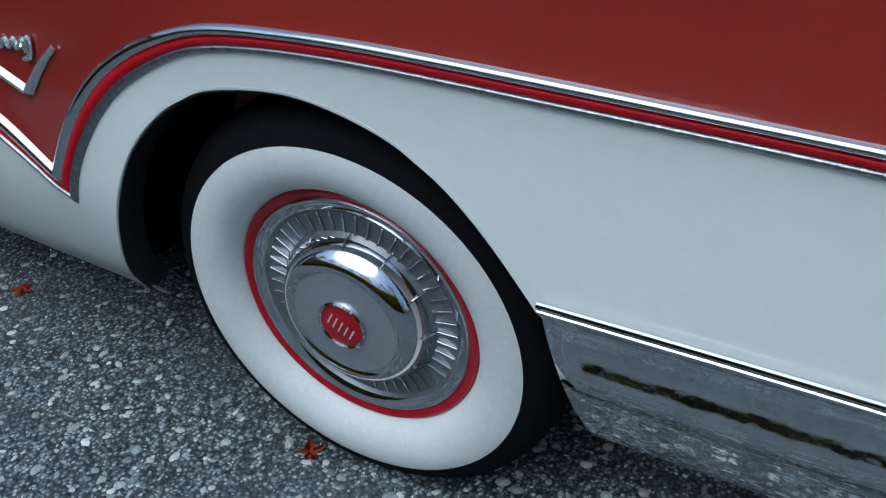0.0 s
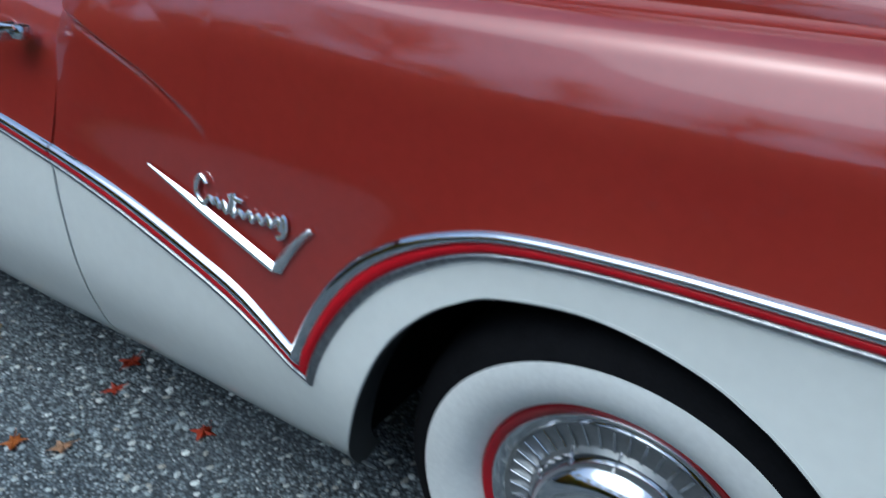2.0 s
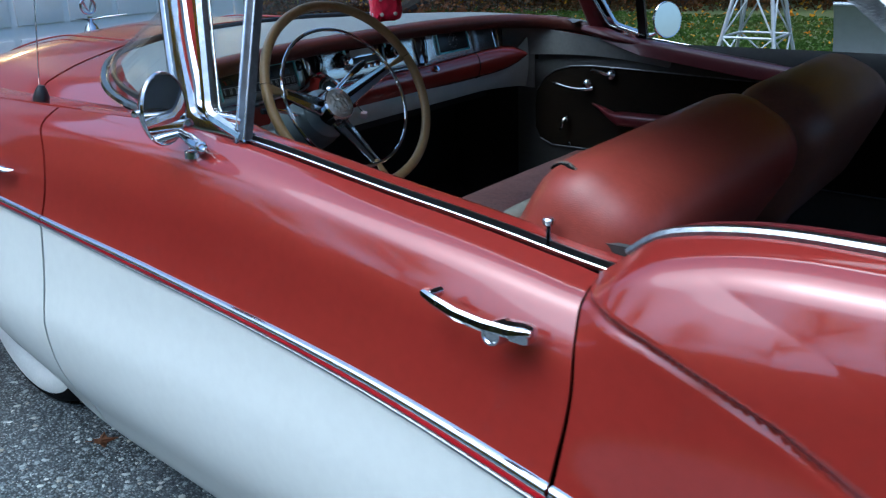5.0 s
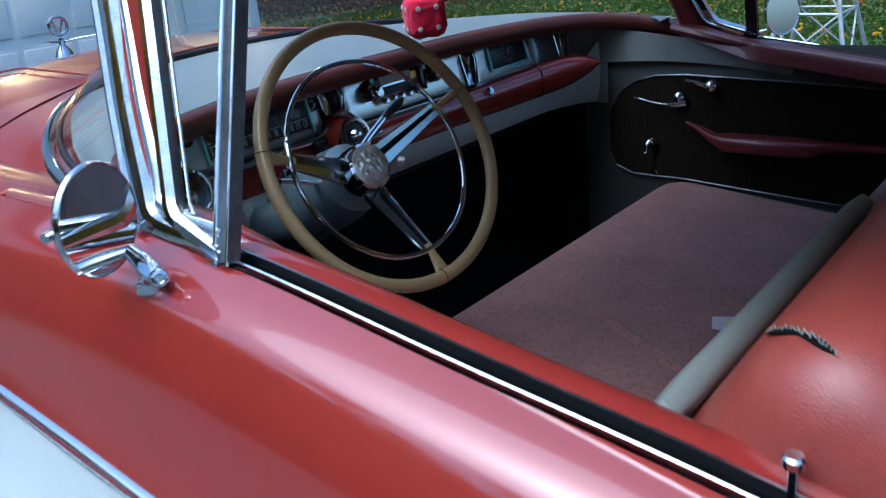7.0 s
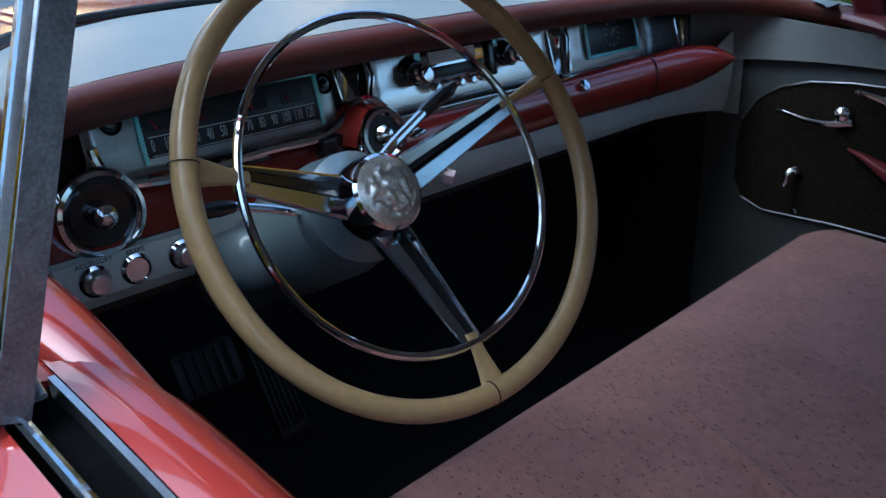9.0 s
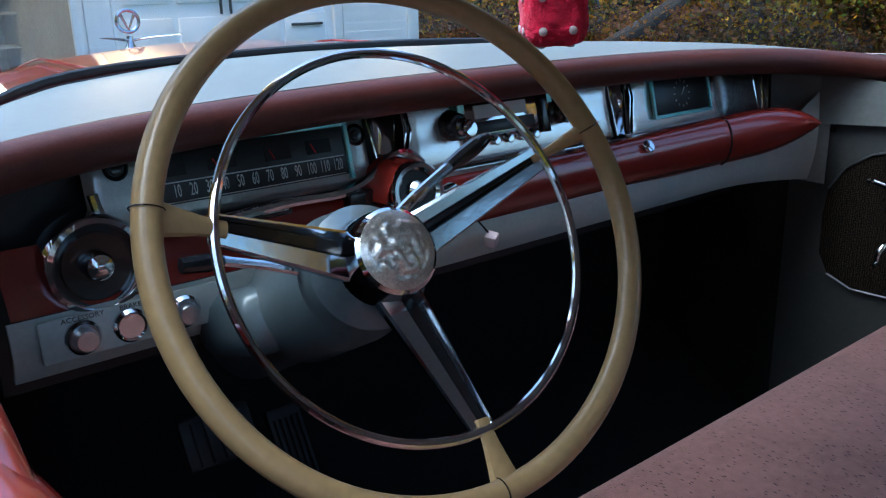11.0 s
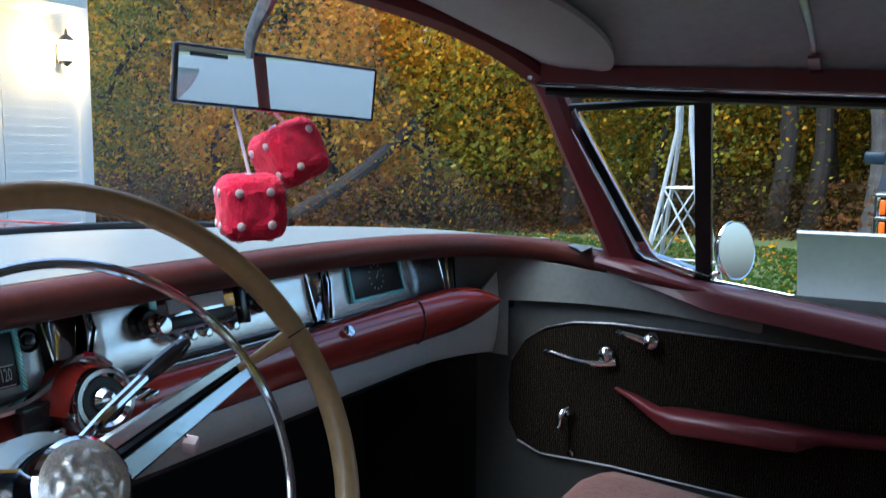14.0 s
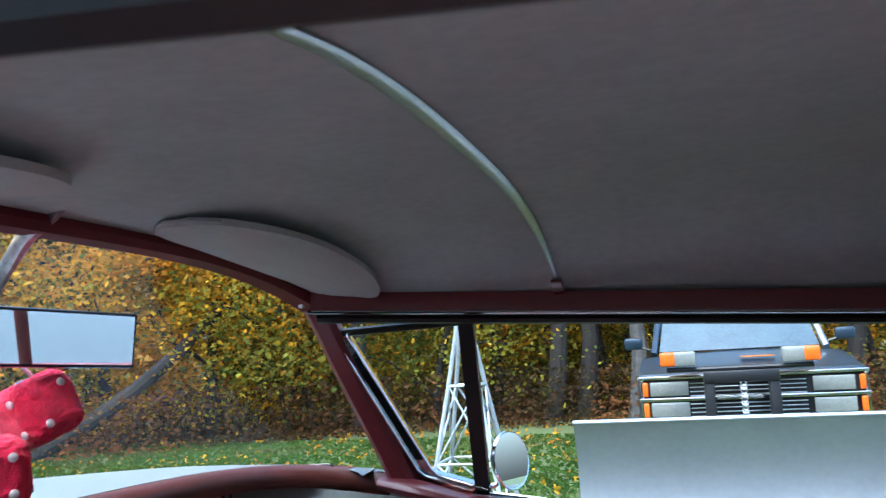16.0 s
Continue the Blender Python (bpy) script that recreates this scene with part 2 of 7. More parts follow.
def lathe(profile, m, n=48, bm=None):
    """A turned shape: (radius, height) pairs round the z axis of the pose m."""
    bm = bm or bmesh.new()
    rings = []
    for r, h in profile:
        rings.append([bm.verts.new(m @ Vector((r * math.cos(a), r * math.sin(a), h))) for a in steps(0, 2 * math.pi, n)[:-1]])
    for a, b in zip(rings, rings[1:]):
        for i in range(n):
            bm.faces.new((a[i], a[(i + 1) % n], b[(i + 1) % n], b[i]))
    for ring in (rings[0], rings[-1]):
        if profile[rings.index(ring)][0] > 1e-4:
            bm.faces.new(ring)
    bmesh.ops.remove_doubles(bm, verts=bm.verts, dist=1e-6)
    return bm


def outline(points, thick, m, bevel=0.0, bm=None):
    """A flat plate of the given outline in the xy plane of the pose m, thick along z."""
    bm = bm or bmesh.new()
    a = [bm.verts.new(m @ Vector((x, y, 0))) for x, y in points]
    b = [bm.verts.new(m @ Vector((x, y, thick))) for x, y in points]
    n = len(points)
    fs = [bm.faces.new(a[::-1]), bm.faces.new(b)]
    fs += [bm.faces.new((a[i], a[(i + 1) % n], b[(i + 1) % n], b[i])) for i in range(n)]
    if bevel:
        bmesh.ops.bevel(bm, geom=[e for e in fs[1].edges], offset=bevel, segments=2, affect="EDGES")
    return bm


def facing(at, normal, up=(0, 0, 1)):
    """A pose at a place whose z axis points along normal and whose y axis is as near to up as can be."""
    z = Vector(normal).normalized()
    x = Vector(up).cross(z).normalized()
    y = z.cross(x)
    return Matrix.Translation(at) @ Matrix((x, y, z)).transposed().to_4x4()


# ---------------------------------------------------------------- ground
C = 0.948  # the car's centre line; the car faces -x, its left side faces -y, the rear axle stands at x = 0
car = holder("car", "red and white vintage hardtop coupe with chrome trim, windows open", "car")

# ---------------------------------------------------------------- the car's body side
LOWER = [(0.15, 0.085), (0.20, 0.035), (0.25, 0.0), (0.30, -0.035), (0.37, -0.066), (0.44, -0.081), (0.50, -0.084), (0.57, -0.075), (0.645, -0.059)]
UPPER = [(0.0, -0.045), (0.3, -0.022), (0.53, 0.0), (0.72, 0.02), (0.86, 0.045), (0.955, 0.08), (1.0, 0.12)]
DOOR_TOP = spline([-4.2, -3.4, -2.75, -2.39, -1.85, -1.51, -1.26, -1.14, -1.06], [0.98, 1.04, 1.065, 1.07, 1.062, 1.018, 0.986, 0.968, 0.958])
QUARTER_TOP = spline([-1.11, -1.075, -1.04, -0.98, -0.9, -0.77, -0.55, -0.45, 0.0, 0.6, 1.3], [0.962, 0.990, 1.020, 1.044, 1.057, 1.061, 1.058, 1.052, 1.04, 1.02, 0.97])
PLAN = spline([-4.3, -3.9, -3.4, -2.6, -1.5, 0.0, 0.7, 1.2, 1.5], [0.30, 0.10, 0.02, 0.0, 0.0, 0.0, 0.0, 0.05, 0.20])
TRIM_UP_FRONT = [(-4.1, 0.915), (-3.2, 0.908), (-2.56, 0.876), (-2.28, 0.857), (-2.05, 0.842), (-1.86, 0.826), (-1.52, 0.794), (-1.32, 0.768), (-1.09, 0.730), (-0.965, 0.706), (-0.85, 0.679), (-0.775, 0.658), (-0.67, 0.625), (-0.605, 0.602), (-0.544, 0.571), (-0.486, 0.536)]
TRIM_UP_REAR = [(-0.486, 0.536), (-0.462, 0.592), (-0.432, 0.640), (-0.388, 0.690), (-0.337, 0.727), (-0.280, 0.756), (-0.226, 0.775), (-0.176, 0.788), (-0.124, 0.795), (-0.05, 0.799), (0.049, 0.801), (0.188, 0.799), (0.333, 0.795), (0.559, 0.788), (0.9, 0.778), (1.35, 0.758)]
TRIM_LOW_FRONT = [(-4.1, 0.888), (-3.2, 0.884), (-2.56, 0.854), (-2.28, 0.836), (-2.05, 0.818), (-1.85, 0.802), (-1.52, 0.766), (-1.32, 0.736), (-1.09, 0.694), (-0.965, 0.667), (-0.838, 0.634), (-0.772, 0.614), (-0.66, 0.578), (-0.60, 0.554), (-0.53, 0.519), (-0.455, 0.474)]
TRIM_LOW_REAR = [(-0.455, 0.474), (-0.427, 0.541), (-0.400, 0.587), (-0.350, 0.650), (-0.318, 0.679), (-0.280, 0.704), (-0.230, 0.731), (-0.178, 0.750), (-0.128, 0.759), (-0.035, 0.767), (0.049, 0.769), (0.188, 0.767), (0.333, 0.763), (0.559, 0.758), (0.9, 0.747), (1.35, 0.728)]
ARCH = [(-0.476, 0.235), (-0.450, 0.300), (-0.420, 0.368), (-0.398, 0.420), (-0.380, 0.466), (-0.358, 0.519), (-0.335, 0.567), (-0.306, 0.609), (-0.251, 0.661), (-0.177, 0.701), (-0.128, 0.712), (-0.081, 0.718), (-0.028, 0.720), (0.040, 0.711), (0.122, 0.688), (0.202, 0.645), (0.245, 0.612), (0.285, 0.575), (0.335, 0.522)]
CREASE_X, CREASE_Z = [-1.12, -1.07, -0.99, -0.91, -0.82, -0.75, -0.712, -0.67], [0.965, 0.955, 0.938, 0.914, 0.884, 0.851, 0.832, 0.805]


def trim_mid(x):
    up, low = TRIM_UP_FRONT[:-1] + TRIM_UP_REAR, TRIM_LOW_FRONT[:-1] + TRIM_LOW_REAR
    return 0.5 * (np.interp(x, *zip(*up)) + np.interp(x, *zip(*low)))


TUCK = spline([-4.2, -3.4, -2.86, -2.57, -2.4, -2.2, -2.0, -1.7, -1.45, -1.1, -0.8, -0.5, 1.5], [0.17, 0.17, 0.15, 0.10, 0.078, 0.066, 0.054, 0.042, 0.032, 0.024, 0.012, 0.0, 0.0])


def section(x, top):
    """The body's outline at x as y of z."""
    pts = LOWER + [(0.70 + s * (top - 0.70), y) for s, y in UPPER]
    return spline(*zip(*pts))


def side_y(x, z, top, sec=None):
    y = (sec or section(x, top))(z) + float(PLAN(x))
    y += float(TUCK(x)) * min(1.0, max(0.0, (0.64 - z) / 0.26)) ** 1.3
    d = z - trim_mid(x)
    y -= 0.010 * math.exp(-abs(d) / (0.035 if d > 0 else 0.06))
    if -1.12 < x < -0.66:  # the rolled shoulder of the quarter panel above its crease
        c = np.interp(x, CREASE_X, CREASE_Z)
        k = min(1, max(0, (z - c + 0.006) / 0.017))
        fade = min(1, max(0, (-0.68 - x) / 0.16)) ** 0.7
        fall = max(0.0, 1 - max(0.0, z - c) / 0.10) * 0.6 + 0.4
        y -= 0.016 * k * k * (3 - 2 * k) * fade * fall
        y += 0.004 * math.exp(-(((z - c + 0.006) / 0.008) ** 2)) * fade
    return y


def side_point(x, z, top, sec=None):
    return Vector((x, side_y(x, z, top, sec), z))


def panel(xs, low, high, top, rows, lean=None, crowd=1.0, mirror=False):
    """A body panel between two heights; lean(z): how far its columns shift with height."""
    bm, grid_rows = bmesh.new(), []
    for x in xs:
        col = []
        for v in steps(0, 1, rows):
            w = 1 - (1 - v) ** crowd
            q = x
            for _ in range(3):
                z = low(q) + (high(q) - low(q)) * w
                q = x + (lean(x, z) if lean else 0)
            p = side_point(q, z, top(q))
            if mirror:
                p.y = 2 * C - p.y
            col.append(bm.verts.new(p))
        grid_rows.append(col)
    for a, b in zip(grid_rows, grid_rows[1:]):
        for i in range(rows):
            bm.faces.new((a[i], a[i + 1], b[i + 1], b[i]))
    bmesh.ops.recalc_face_normals(bm, faces=bm.faces)
    inward = sum(f.normal.y for f in bm.faces) > 0
    if inward != mirror:
        bmesh.ops.reverse_faces(bm, faces=bm.faces)
    return bm


def with_back(bm, thick=0.004):
    bmesh.ops.solidify(bm, geom=bm.faces[:], thickness=thick)
    return bm


GAP_REAR = spline([0.15, 0.25, 0.36, 0.47, 0.60, 0.72, 0.85, 0.97, 1.1], [-1.13, -1.12, -1.09, -1.062, -1.070, -1.082, -1.080, -1.104, -1.11])
GAP_FRONT = spline([0.15, 0.5, 0.89, 0.95, 1.0, 1.03, 1.08], [-2.36, -2.385, -2.392, -2.40, -2.43, -2.46, -2.50])


def door_lean(x, z):
    u = (x + 2.40) / (2.40 - 1.085)
    return (1 - u) * (float(GAP_FRONT(z)) + 0.0042 + 2.40) + u * (float(GAP_REAR(z)) - 0.0042 + 1.085)


def quarter_lean(x, z):
    k = max(0.0, 1 - (x + 1.085) / 0.12)
    return k * (float(GAP_REAR(z)) + 0.0042 + 1.085)


def fender_lean(x, z):
    k = max(0.0, 1 - (-2.40 - x) / 0.15)
    return k * (float(GAP_FRONT(z)) - 0.0042 + 2.40)


def arch_z(x):
    if x < -0.472:
        return 0.185
    return float(np.interp(x, *zip(*ARCH))) if x < 0.335 else 0.528


door_xs = steps(-2.40, -1.085, 44)
quarter_xs = steps(-1.085, -0.62, 150) + steps(-0.61, -0.473, 14) + steps(-0.4715, -0.30, 32) + steps(-0.29, 0.334, 40) + steps(0.336, 1.35, 24)
fender_xs = steps(-4.10, -3.56, 14) + steps(-3.55, -2.64, 40) + steps(-2.62, -2.40, 10)


def front_arch(x):
    return 0.30 if abs(x + 3.10) > 0.50 else 0.30 + 0.37 * math.sqrt(max(0.0, 1 - ((x + 3.10) / 0.50) ** 2))


door = holder("door", parent=car)
part("outer_skin", with_back(panel(door_xs, trim_mid, lambda x: float(DOOR_TOP(x)), DOOR_TOP, 26, door_lean, 1.7)), RED, door)
part("lower_skin", with_back(panel(door_xs, lambda x: float(np.interp(x, [-2.6, -1.9, -1.3, -1.0], [0.30, 0.25, 0.19, 0.155])), trim_mid, DOOR_TOP, 18, door_lean)), WHITE, door, "white lower door skin")
quarter = holder("quarter_panel", parent=car)
part("upper_skin", with_back(panel(quarter_xs, trim_mid, lambda x: float(QUARTER_TOP(x)), QUARTER_TOP, 130, quarter_lean, 1.7)), RED, quarter)
part("lower_skin", with_back(panel(quarter_xs, lambda x: max(0.155, arch_z(x)), trim_mid, QUARTER_TOP, 18, quarter_lean)), WHITE, quarter, "white lower quarter skin")
fender = holder("front_fender", parent=car)
part("upper_skin", with_back(panel(fender_xs, trim_mid, lambda x: float(DOOR_TOP(x)), DOOR_TOP, 22, fender_lean, 1.7)), RED, fender)
part("lower_skin", with_back(panel(fender_xs, front_arch, trim_mid, DOOR_TOP, 12, fender_lean)), WHITE, fender, "white lower fender skin")
for name, xs, tops in (("far_side_front", steps(-4.10, -1.085, 40), DOOR_TOP), ("far_side_rear", steps(-1.085, 1.35, 30), QUARTER_TOP)):
    part(name, with_back(panel(xs, lambda x: 0.2, lambda x: float(tops(x)), tops, 22, None, 1.5, True)), RED, car)

# inner skins behind the gaps and wheel housings, their shade painted near-black; floor, firewall
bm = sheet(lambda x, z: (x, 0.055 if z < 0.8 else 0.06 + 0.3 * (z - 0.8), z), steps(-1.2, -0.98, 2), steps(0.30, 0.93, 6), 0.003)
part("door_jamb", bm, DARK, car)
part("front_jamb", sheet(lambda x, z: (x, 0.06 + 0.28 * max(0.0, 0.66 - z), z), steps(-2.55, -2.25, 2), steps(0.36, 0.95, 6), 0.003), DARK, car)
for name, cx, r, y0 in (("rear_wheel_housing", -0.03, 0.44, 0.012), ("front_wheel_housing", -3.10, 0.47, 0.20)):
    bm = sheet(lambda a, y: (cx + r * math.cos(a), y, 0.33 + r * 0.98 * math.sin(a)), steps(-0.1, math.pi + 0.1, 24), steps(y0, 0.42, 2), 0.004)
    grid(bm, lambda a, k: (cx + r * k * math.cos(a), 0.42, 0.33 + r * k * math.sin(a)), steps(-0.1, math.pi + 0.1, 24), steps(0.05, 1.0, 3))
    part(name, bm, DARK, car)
part("floor_pan", slab((4.6, 1.46, 0.04), 0.01, (-1.3, C, 0.26)), CARPET, car)
part("firewall", slab((0.04, 1.66, 0.76), 0.01, (-2.62, C, 0.62)), CARPET, car)
part("toe_board", slab((0.5, 1.6, 0.03), 0.01, (-2.45, C, 0.38), (0, 32, 0)), CARPET, car)

# wheel-arch lip: a rolled flange
lip = [side_point(x, z, float(QUARTER_TOP(x))) + Vector((0, 0.002, 0)) for x, z in ARCH]
part("arch_lip", sweep(curve(lip, 90), [(-0.003, -0.005), (0.003, -0.005), (0.0035, 0.0), (0.002, 0.002), (-0.002, 0.002), (-0.0035, 0.0)], (0, -1, 0)), WHITE, quarter, "rolled white wheel-arch lip")
# flange in black, painting the shade just inside the arch
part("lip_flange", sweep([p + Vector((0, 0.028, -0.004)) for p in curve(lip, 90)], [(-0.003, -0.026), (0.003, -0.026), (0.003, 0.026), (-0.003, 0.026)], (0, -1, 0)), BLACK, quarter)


# side trim: two bright bars with a red stripe between
def trim_band(front_to_rear, a, b, raised, name, mat, thing, label=""):
    (ups, lows) = front_to_rear
    n = 140
    pu, pl = curve([(x, 0, z) for x, z in ups], n), curve([(x, 0, z) for x, z in lows], n)

    def at(i, w):
        p = pu[i].lerp(pl[i], w)
        top = float(DOOR_TOP(p.x) if p.x < -1.085 else QUARTER_TOP(p.x))
        q = side_point(p.x, p.z, top)
        q.x = p.x
        return q

    rows = 6
    bm = bmesh.new()
    cols = []
    for i in range(n):
        col = []
        for j in range(rows + 1):
            k = j / rows
            h = raised * (1 - (2 * k - 1) ** 2) ** 0.5 + 0.0005
            col.append(bm.verts.new(at(i, a + (b - a) * k) + Vector((0, -h, 0.25 * h))))
        cols.append(col)
    for u, v in zip(cols, cols[1:]):
        for j in range(rows):
            bm.faces.new((u[j], u[j + 1], v[j + 1], v[j]))
    bmesh.ops.recalc_face_normals(bm, faces=bm.faces)
    bmesh.ops.solidify(bm, geom=bm.faces[:], thickness=0.002)
    part(name, bm, mat, thing, label, 60)


def split_trim(points, cut):
    """The part of a trim line before and after x = cut."""
    a, b = [p for p in points if p[0] < cut - 0.01], [p for p in points if p[0] > cut + 0.01]
    z = float(np.interp(cut, *zip(*points)))
    return a + [(cut - 0.003, z)], [(cut + 0.003, z)] + b


up_fd, up_q = split_trim(TRIM_UP_FRONT, -1.082)
low_fd, low_q = split_trim(TRIM_LOW_FRONT, -1.082)
up_f, up_d = split_trim(up_fd, -2.385)
low_f, low_d = split_trim(low_fd, -2.385)
for thing, ups, lows in ((fender, up_f, low_f), (door, up_d, low_d), (quarter, up_q, low_q), (quarter, TRIM_UP_REAR, TRIM_LOW_REAR)):
    a, b = (0.40, 0.71) if ups is TRIM_UP_REAR else (0.46, 0.76)
    trim_band((ups, lows), 0.0, a, 0.008, "upper_trim_bar", CHROME, thing)
    trim_band((ups, lows), a, b, 0.002, "red_stripe", STRIPE, thing, "bright red stripe between chrome bars")
    trim_band((ups, lows), b, 1.0, 0.005, "lower_trim_bar", PITTED, thing, "weathered bright trim bar")

# bright lower panel behind the rear wheel, with a long raised ridge
def chrome_low(u, v):
    x = u + (1 - v) * (0.065 if u < 0.5 else 0.065)
    z = 0.30 + 0.238 * v
    y = section(x, 1.02)(0.30 + 0.238 * v) + float(PLAN(x)) - 0.008
    r = math.exp(-(((v - 0.62) / 0.13) ** 2)) * math.sin(0.5 * math.pi * min(1, max(0, (u - 0.337) / 0.04)))
    return (x, y - 0.017 * r - 0.010 * math.exp(-((v - 0.97) / 0.03) ** 2), z)


part("lower_chrome_panel", sheet(chrome_low, steps(0.337, 0.5, 14) + steps(0.53, 1.25, 20), steps(0, 1, 44), 0.004), DENTED, quarter, "polished ribbed metal panel behind the wheel", 60)
p0 = [Vector(chrome_low(x, 1.0)) + Vector((0, -0.004, 0.003)) for x in steps(0.337, 1.25, 20)]
part("panel_bead", tube(p0, 0.0045, 8), CHROME, quarter)

# chevron and script badge, drawn as plain bright bars
def on_side(x, z, out=0.0):
    return side_point(x, z, float(QUARTER_TOP(x))) + Vector((0, -out, 0))


badge = holder("side_badge", parent=car)
path = [on_side(-0.812 + 0.29 * k, 0.744 - 0.098 * k, 0.004) for k in steps(0, 1, 14)]
part("chevron_long_arm", sweep(path, [(-0.010, 0), (-0.003, 0.008), (0.003, 0.008), (0.010, 0)], (0, -1, 0), scale=[0.25 + 0.75 * min(1, k * 2.2) for k in steps(0, 1, 14)]), BRIGHTCHROME, badge)
path = [on_side(-0.522 + 0.066 * k, 0.646 + 0.073 * k + 0.006 * math.sin(math.pi * k), 0.004) for k in steps(0, 1, 10)]
part("chevron_short_arm", sweep(path, [(-0.010, 0), (-0.003, 0.008), (0.003, 0.008), (0.010, 0)], (0, -1, 0), scale=[1 - 0.55 * k for k in steps(0, 1, 10)]), BRIGHTCHROME, badge)

bm = bmesh.new()
word = [(-0.672, 0.742), (-0.684, 0.752), (-0.694, 0.738), (-0.690, 0.718), (-0.676, 0.712), (-0.662, 0.722), (-0.656, 0.716), (-0.650, 0.724), (-0.642, 0.712), (-0.634, 0.722), (-0.628, 0.708), (-0.620, 0.718), (-0.612, 0.738), (-0.610, 0.706), (-0.598, 0.716), (-0.590, 0.708), (-0.578, 0.718), (-0.572, 0.706), (-0.560, 0.718), (-0.552, 0.708), (-0.540, 0.720), (-0.534, 0.708), (-0.520, 0.722), (-0.514, 0.706), (-0.510, 0.726), (-0.508, 0.700), (-0.520, 0.694)]
part("script_bar", tube([on_side(x, z, 0.006) for x, z in [(p.x, p.z) for p in curve([(x, 0, z) for x, z in word], 150)]], 0.0046, 8), BRIGHTCHROME, badge, "wavy bright metal script bar")
part("cross_stroke", tube([on_side(-0.622 + 0.03 * k, 0.733 - 0.002 * k, 0.006) for k in steps(0, 1, 4)], 0.0040, 8), BRIGHTCHROME, badge)

part("door_handle", sweep([(-1.302, -0.012, 0.941), (-1.297, -0.030, 0.943), (-1.272, -0.037, 0.940), (-1.235, -0.039, 0.931), (-1.19, -0.040, 0.927), (-1.15, -0.037, 0.926), (-1.122, -0.030, 0.928)], [(-0.0075, -0.004), (0.0075, -0.004), (0.0085, 0.002), (0.004, 0.006), (-0.004, 0.006), (-0.0085, 0.002)], (0, -1, 0.25), scale=[0.35, 0.7, 0.95, 1, 1, 0.95, 0.45]), CHROME, door, "chrome pull handle")
part("handle_foot", lathe([(0.007, 0), (0.006, 0.02), (0.005, 0.024), (0.0, 0.025)], facing((-1.288, -0.004, 0.939), (0, -1, 0.15)), 20), CHROME, door)
part("push_button", lathe([(0.0165, 0), (0.0165, 0.030), (0.0145, 0.036), (0.012, 0.036), (0.010, 0.034), (0.0, 0.034)], facing((-1.178, -0.004, 0.910), (0, -1, 0.15)), 24), CHROME, door)
part("handle_base", slab((0.05, 0.03, 0.026), 0.009, (-1.158, -0.004, 0.911)), CHROME, door)

# sill strips of the side windows, with the glass slot between
for s, far in ((-1, False), (1, True)):
    def sill(x, y, dz, tops):
        return Vector((x, C + s * (C - y), float(tops(x)) + dz))
    xs = steps(-1.86, -1.092, 30)
    thing = door if not far else car
    part("outer_sill_strip", sweep([sill(x, 0.128, 0.003, DOOR_TOP) for x in xs], [(-0.0022, -0.006), (0.0024, -0.006), (0.0024, 0.002), (0.0008, 0.0035), (-0.0018, 0.002)], (0, 0, 1)), WORN, thing, "bright window sill strip")
    part("glass_slot", sweep([sill(x, 0.143, -0.012, DOOR_TOP) for x in xs], [(-0.009, -0.012), (0.009, -0.012), (0.009, 0.004), (-0.009, 0.004)], (0, 0, 1)), FELT, thing, "black felt glass slot")
    part("inner_sill_strip", sweep([sill(x, 0.154, 0.001, DOOR_TOP) for x in xs], [(-0.0015, -0.010), (0.0015, -0.010), (0.002, 0.003), (-0.002, 0.003)], (0, 0, 1)), DULL, thing)
    # far sill takes maroon: the shade across the cabin is put into its red
    part("inner_sill", sheet(lambda x, k: sill(x, 0.158 + 0.063 * k * min(1, max(0.1, (x + 2.05) / 0.24)), 0.002 + 0.006 * math.sin(math.pi * k) - 0.040 * k**3 * min(1, max(0.1, (x + 2.05) / 0.24)), DOOR_TOP), steps(-2.02, -1.10, 30), steps(0, 1, 8), 0.004), RED if not far else MAROON, thing, "red painted inner window sill" if not far else "inner window sill, darker red for the far side's shade")
    xs = steps(-1.066, -0.56, 24)
    part("quarter_sill_strip", sweep([sill(x, 0.120, 0.007, QUARTER_TOP) for x in xs], [(-0.008, -0.008), (0.008, -0.008), (0.009, -0.002), (0.005, 0.003), (-0.005, 0.003), (-0.008, -0.001)], (0, 0, 1)), PITTED, car, "bright quarter window strip")
    part("quarter_slot", sweep([sill(x, 0.150, -0.010, QUARTER_TOP) for x in xs], [(-0.012, -0.012), (0.012, -0.012), (0.012, 0.004), (-0.012, 0.004)], (0, 0, 1)), FELT, car)
    part("quarter_inner_sill", sheet(lambda x, k: sill(x, 0.162 + 0.05 * k, 0.0 - 0.03 * k**3, QUARTER_TOP), steps(-1.08, -0.5, 20), steps(0, 1, 6), 0.004), MAROON, car)
part("lock_button", lathe([(0.0045, -0.03), (0.0045, 0.030), (0.006, 0.034), (0.0095, 0.036), (0.0095, 0.043), (0.007, 0.0455), (0.0, 0.0455)], pose(-1.209, 0.155, 0.970), 20), CHROME, door, "chrome lock button")
part("fender_spear", sweep([(-2.515, 0.0, 0.945), (-2.53, -0.012, 0.946), (-2.60, -0.018, 0.952), (-2.85, -0.022, 0.957), (-3.1, -0.02, 0.960)], disc(0.010, 10, 0.013), (0, -1, 0), scale=[0.2, 0.6, 1, 1, 0.9]), CHROME, fender, "chrome fender spear")
part("antenna", lathe([(0.020, -0.02), (0.020, 0.006), (0.015, 0.022), (0.008, 0.036), (0.0, 0.036)], pose(-2.762, 0.216, 1.048, -6, 8, 0), 20), BLACK, fender)
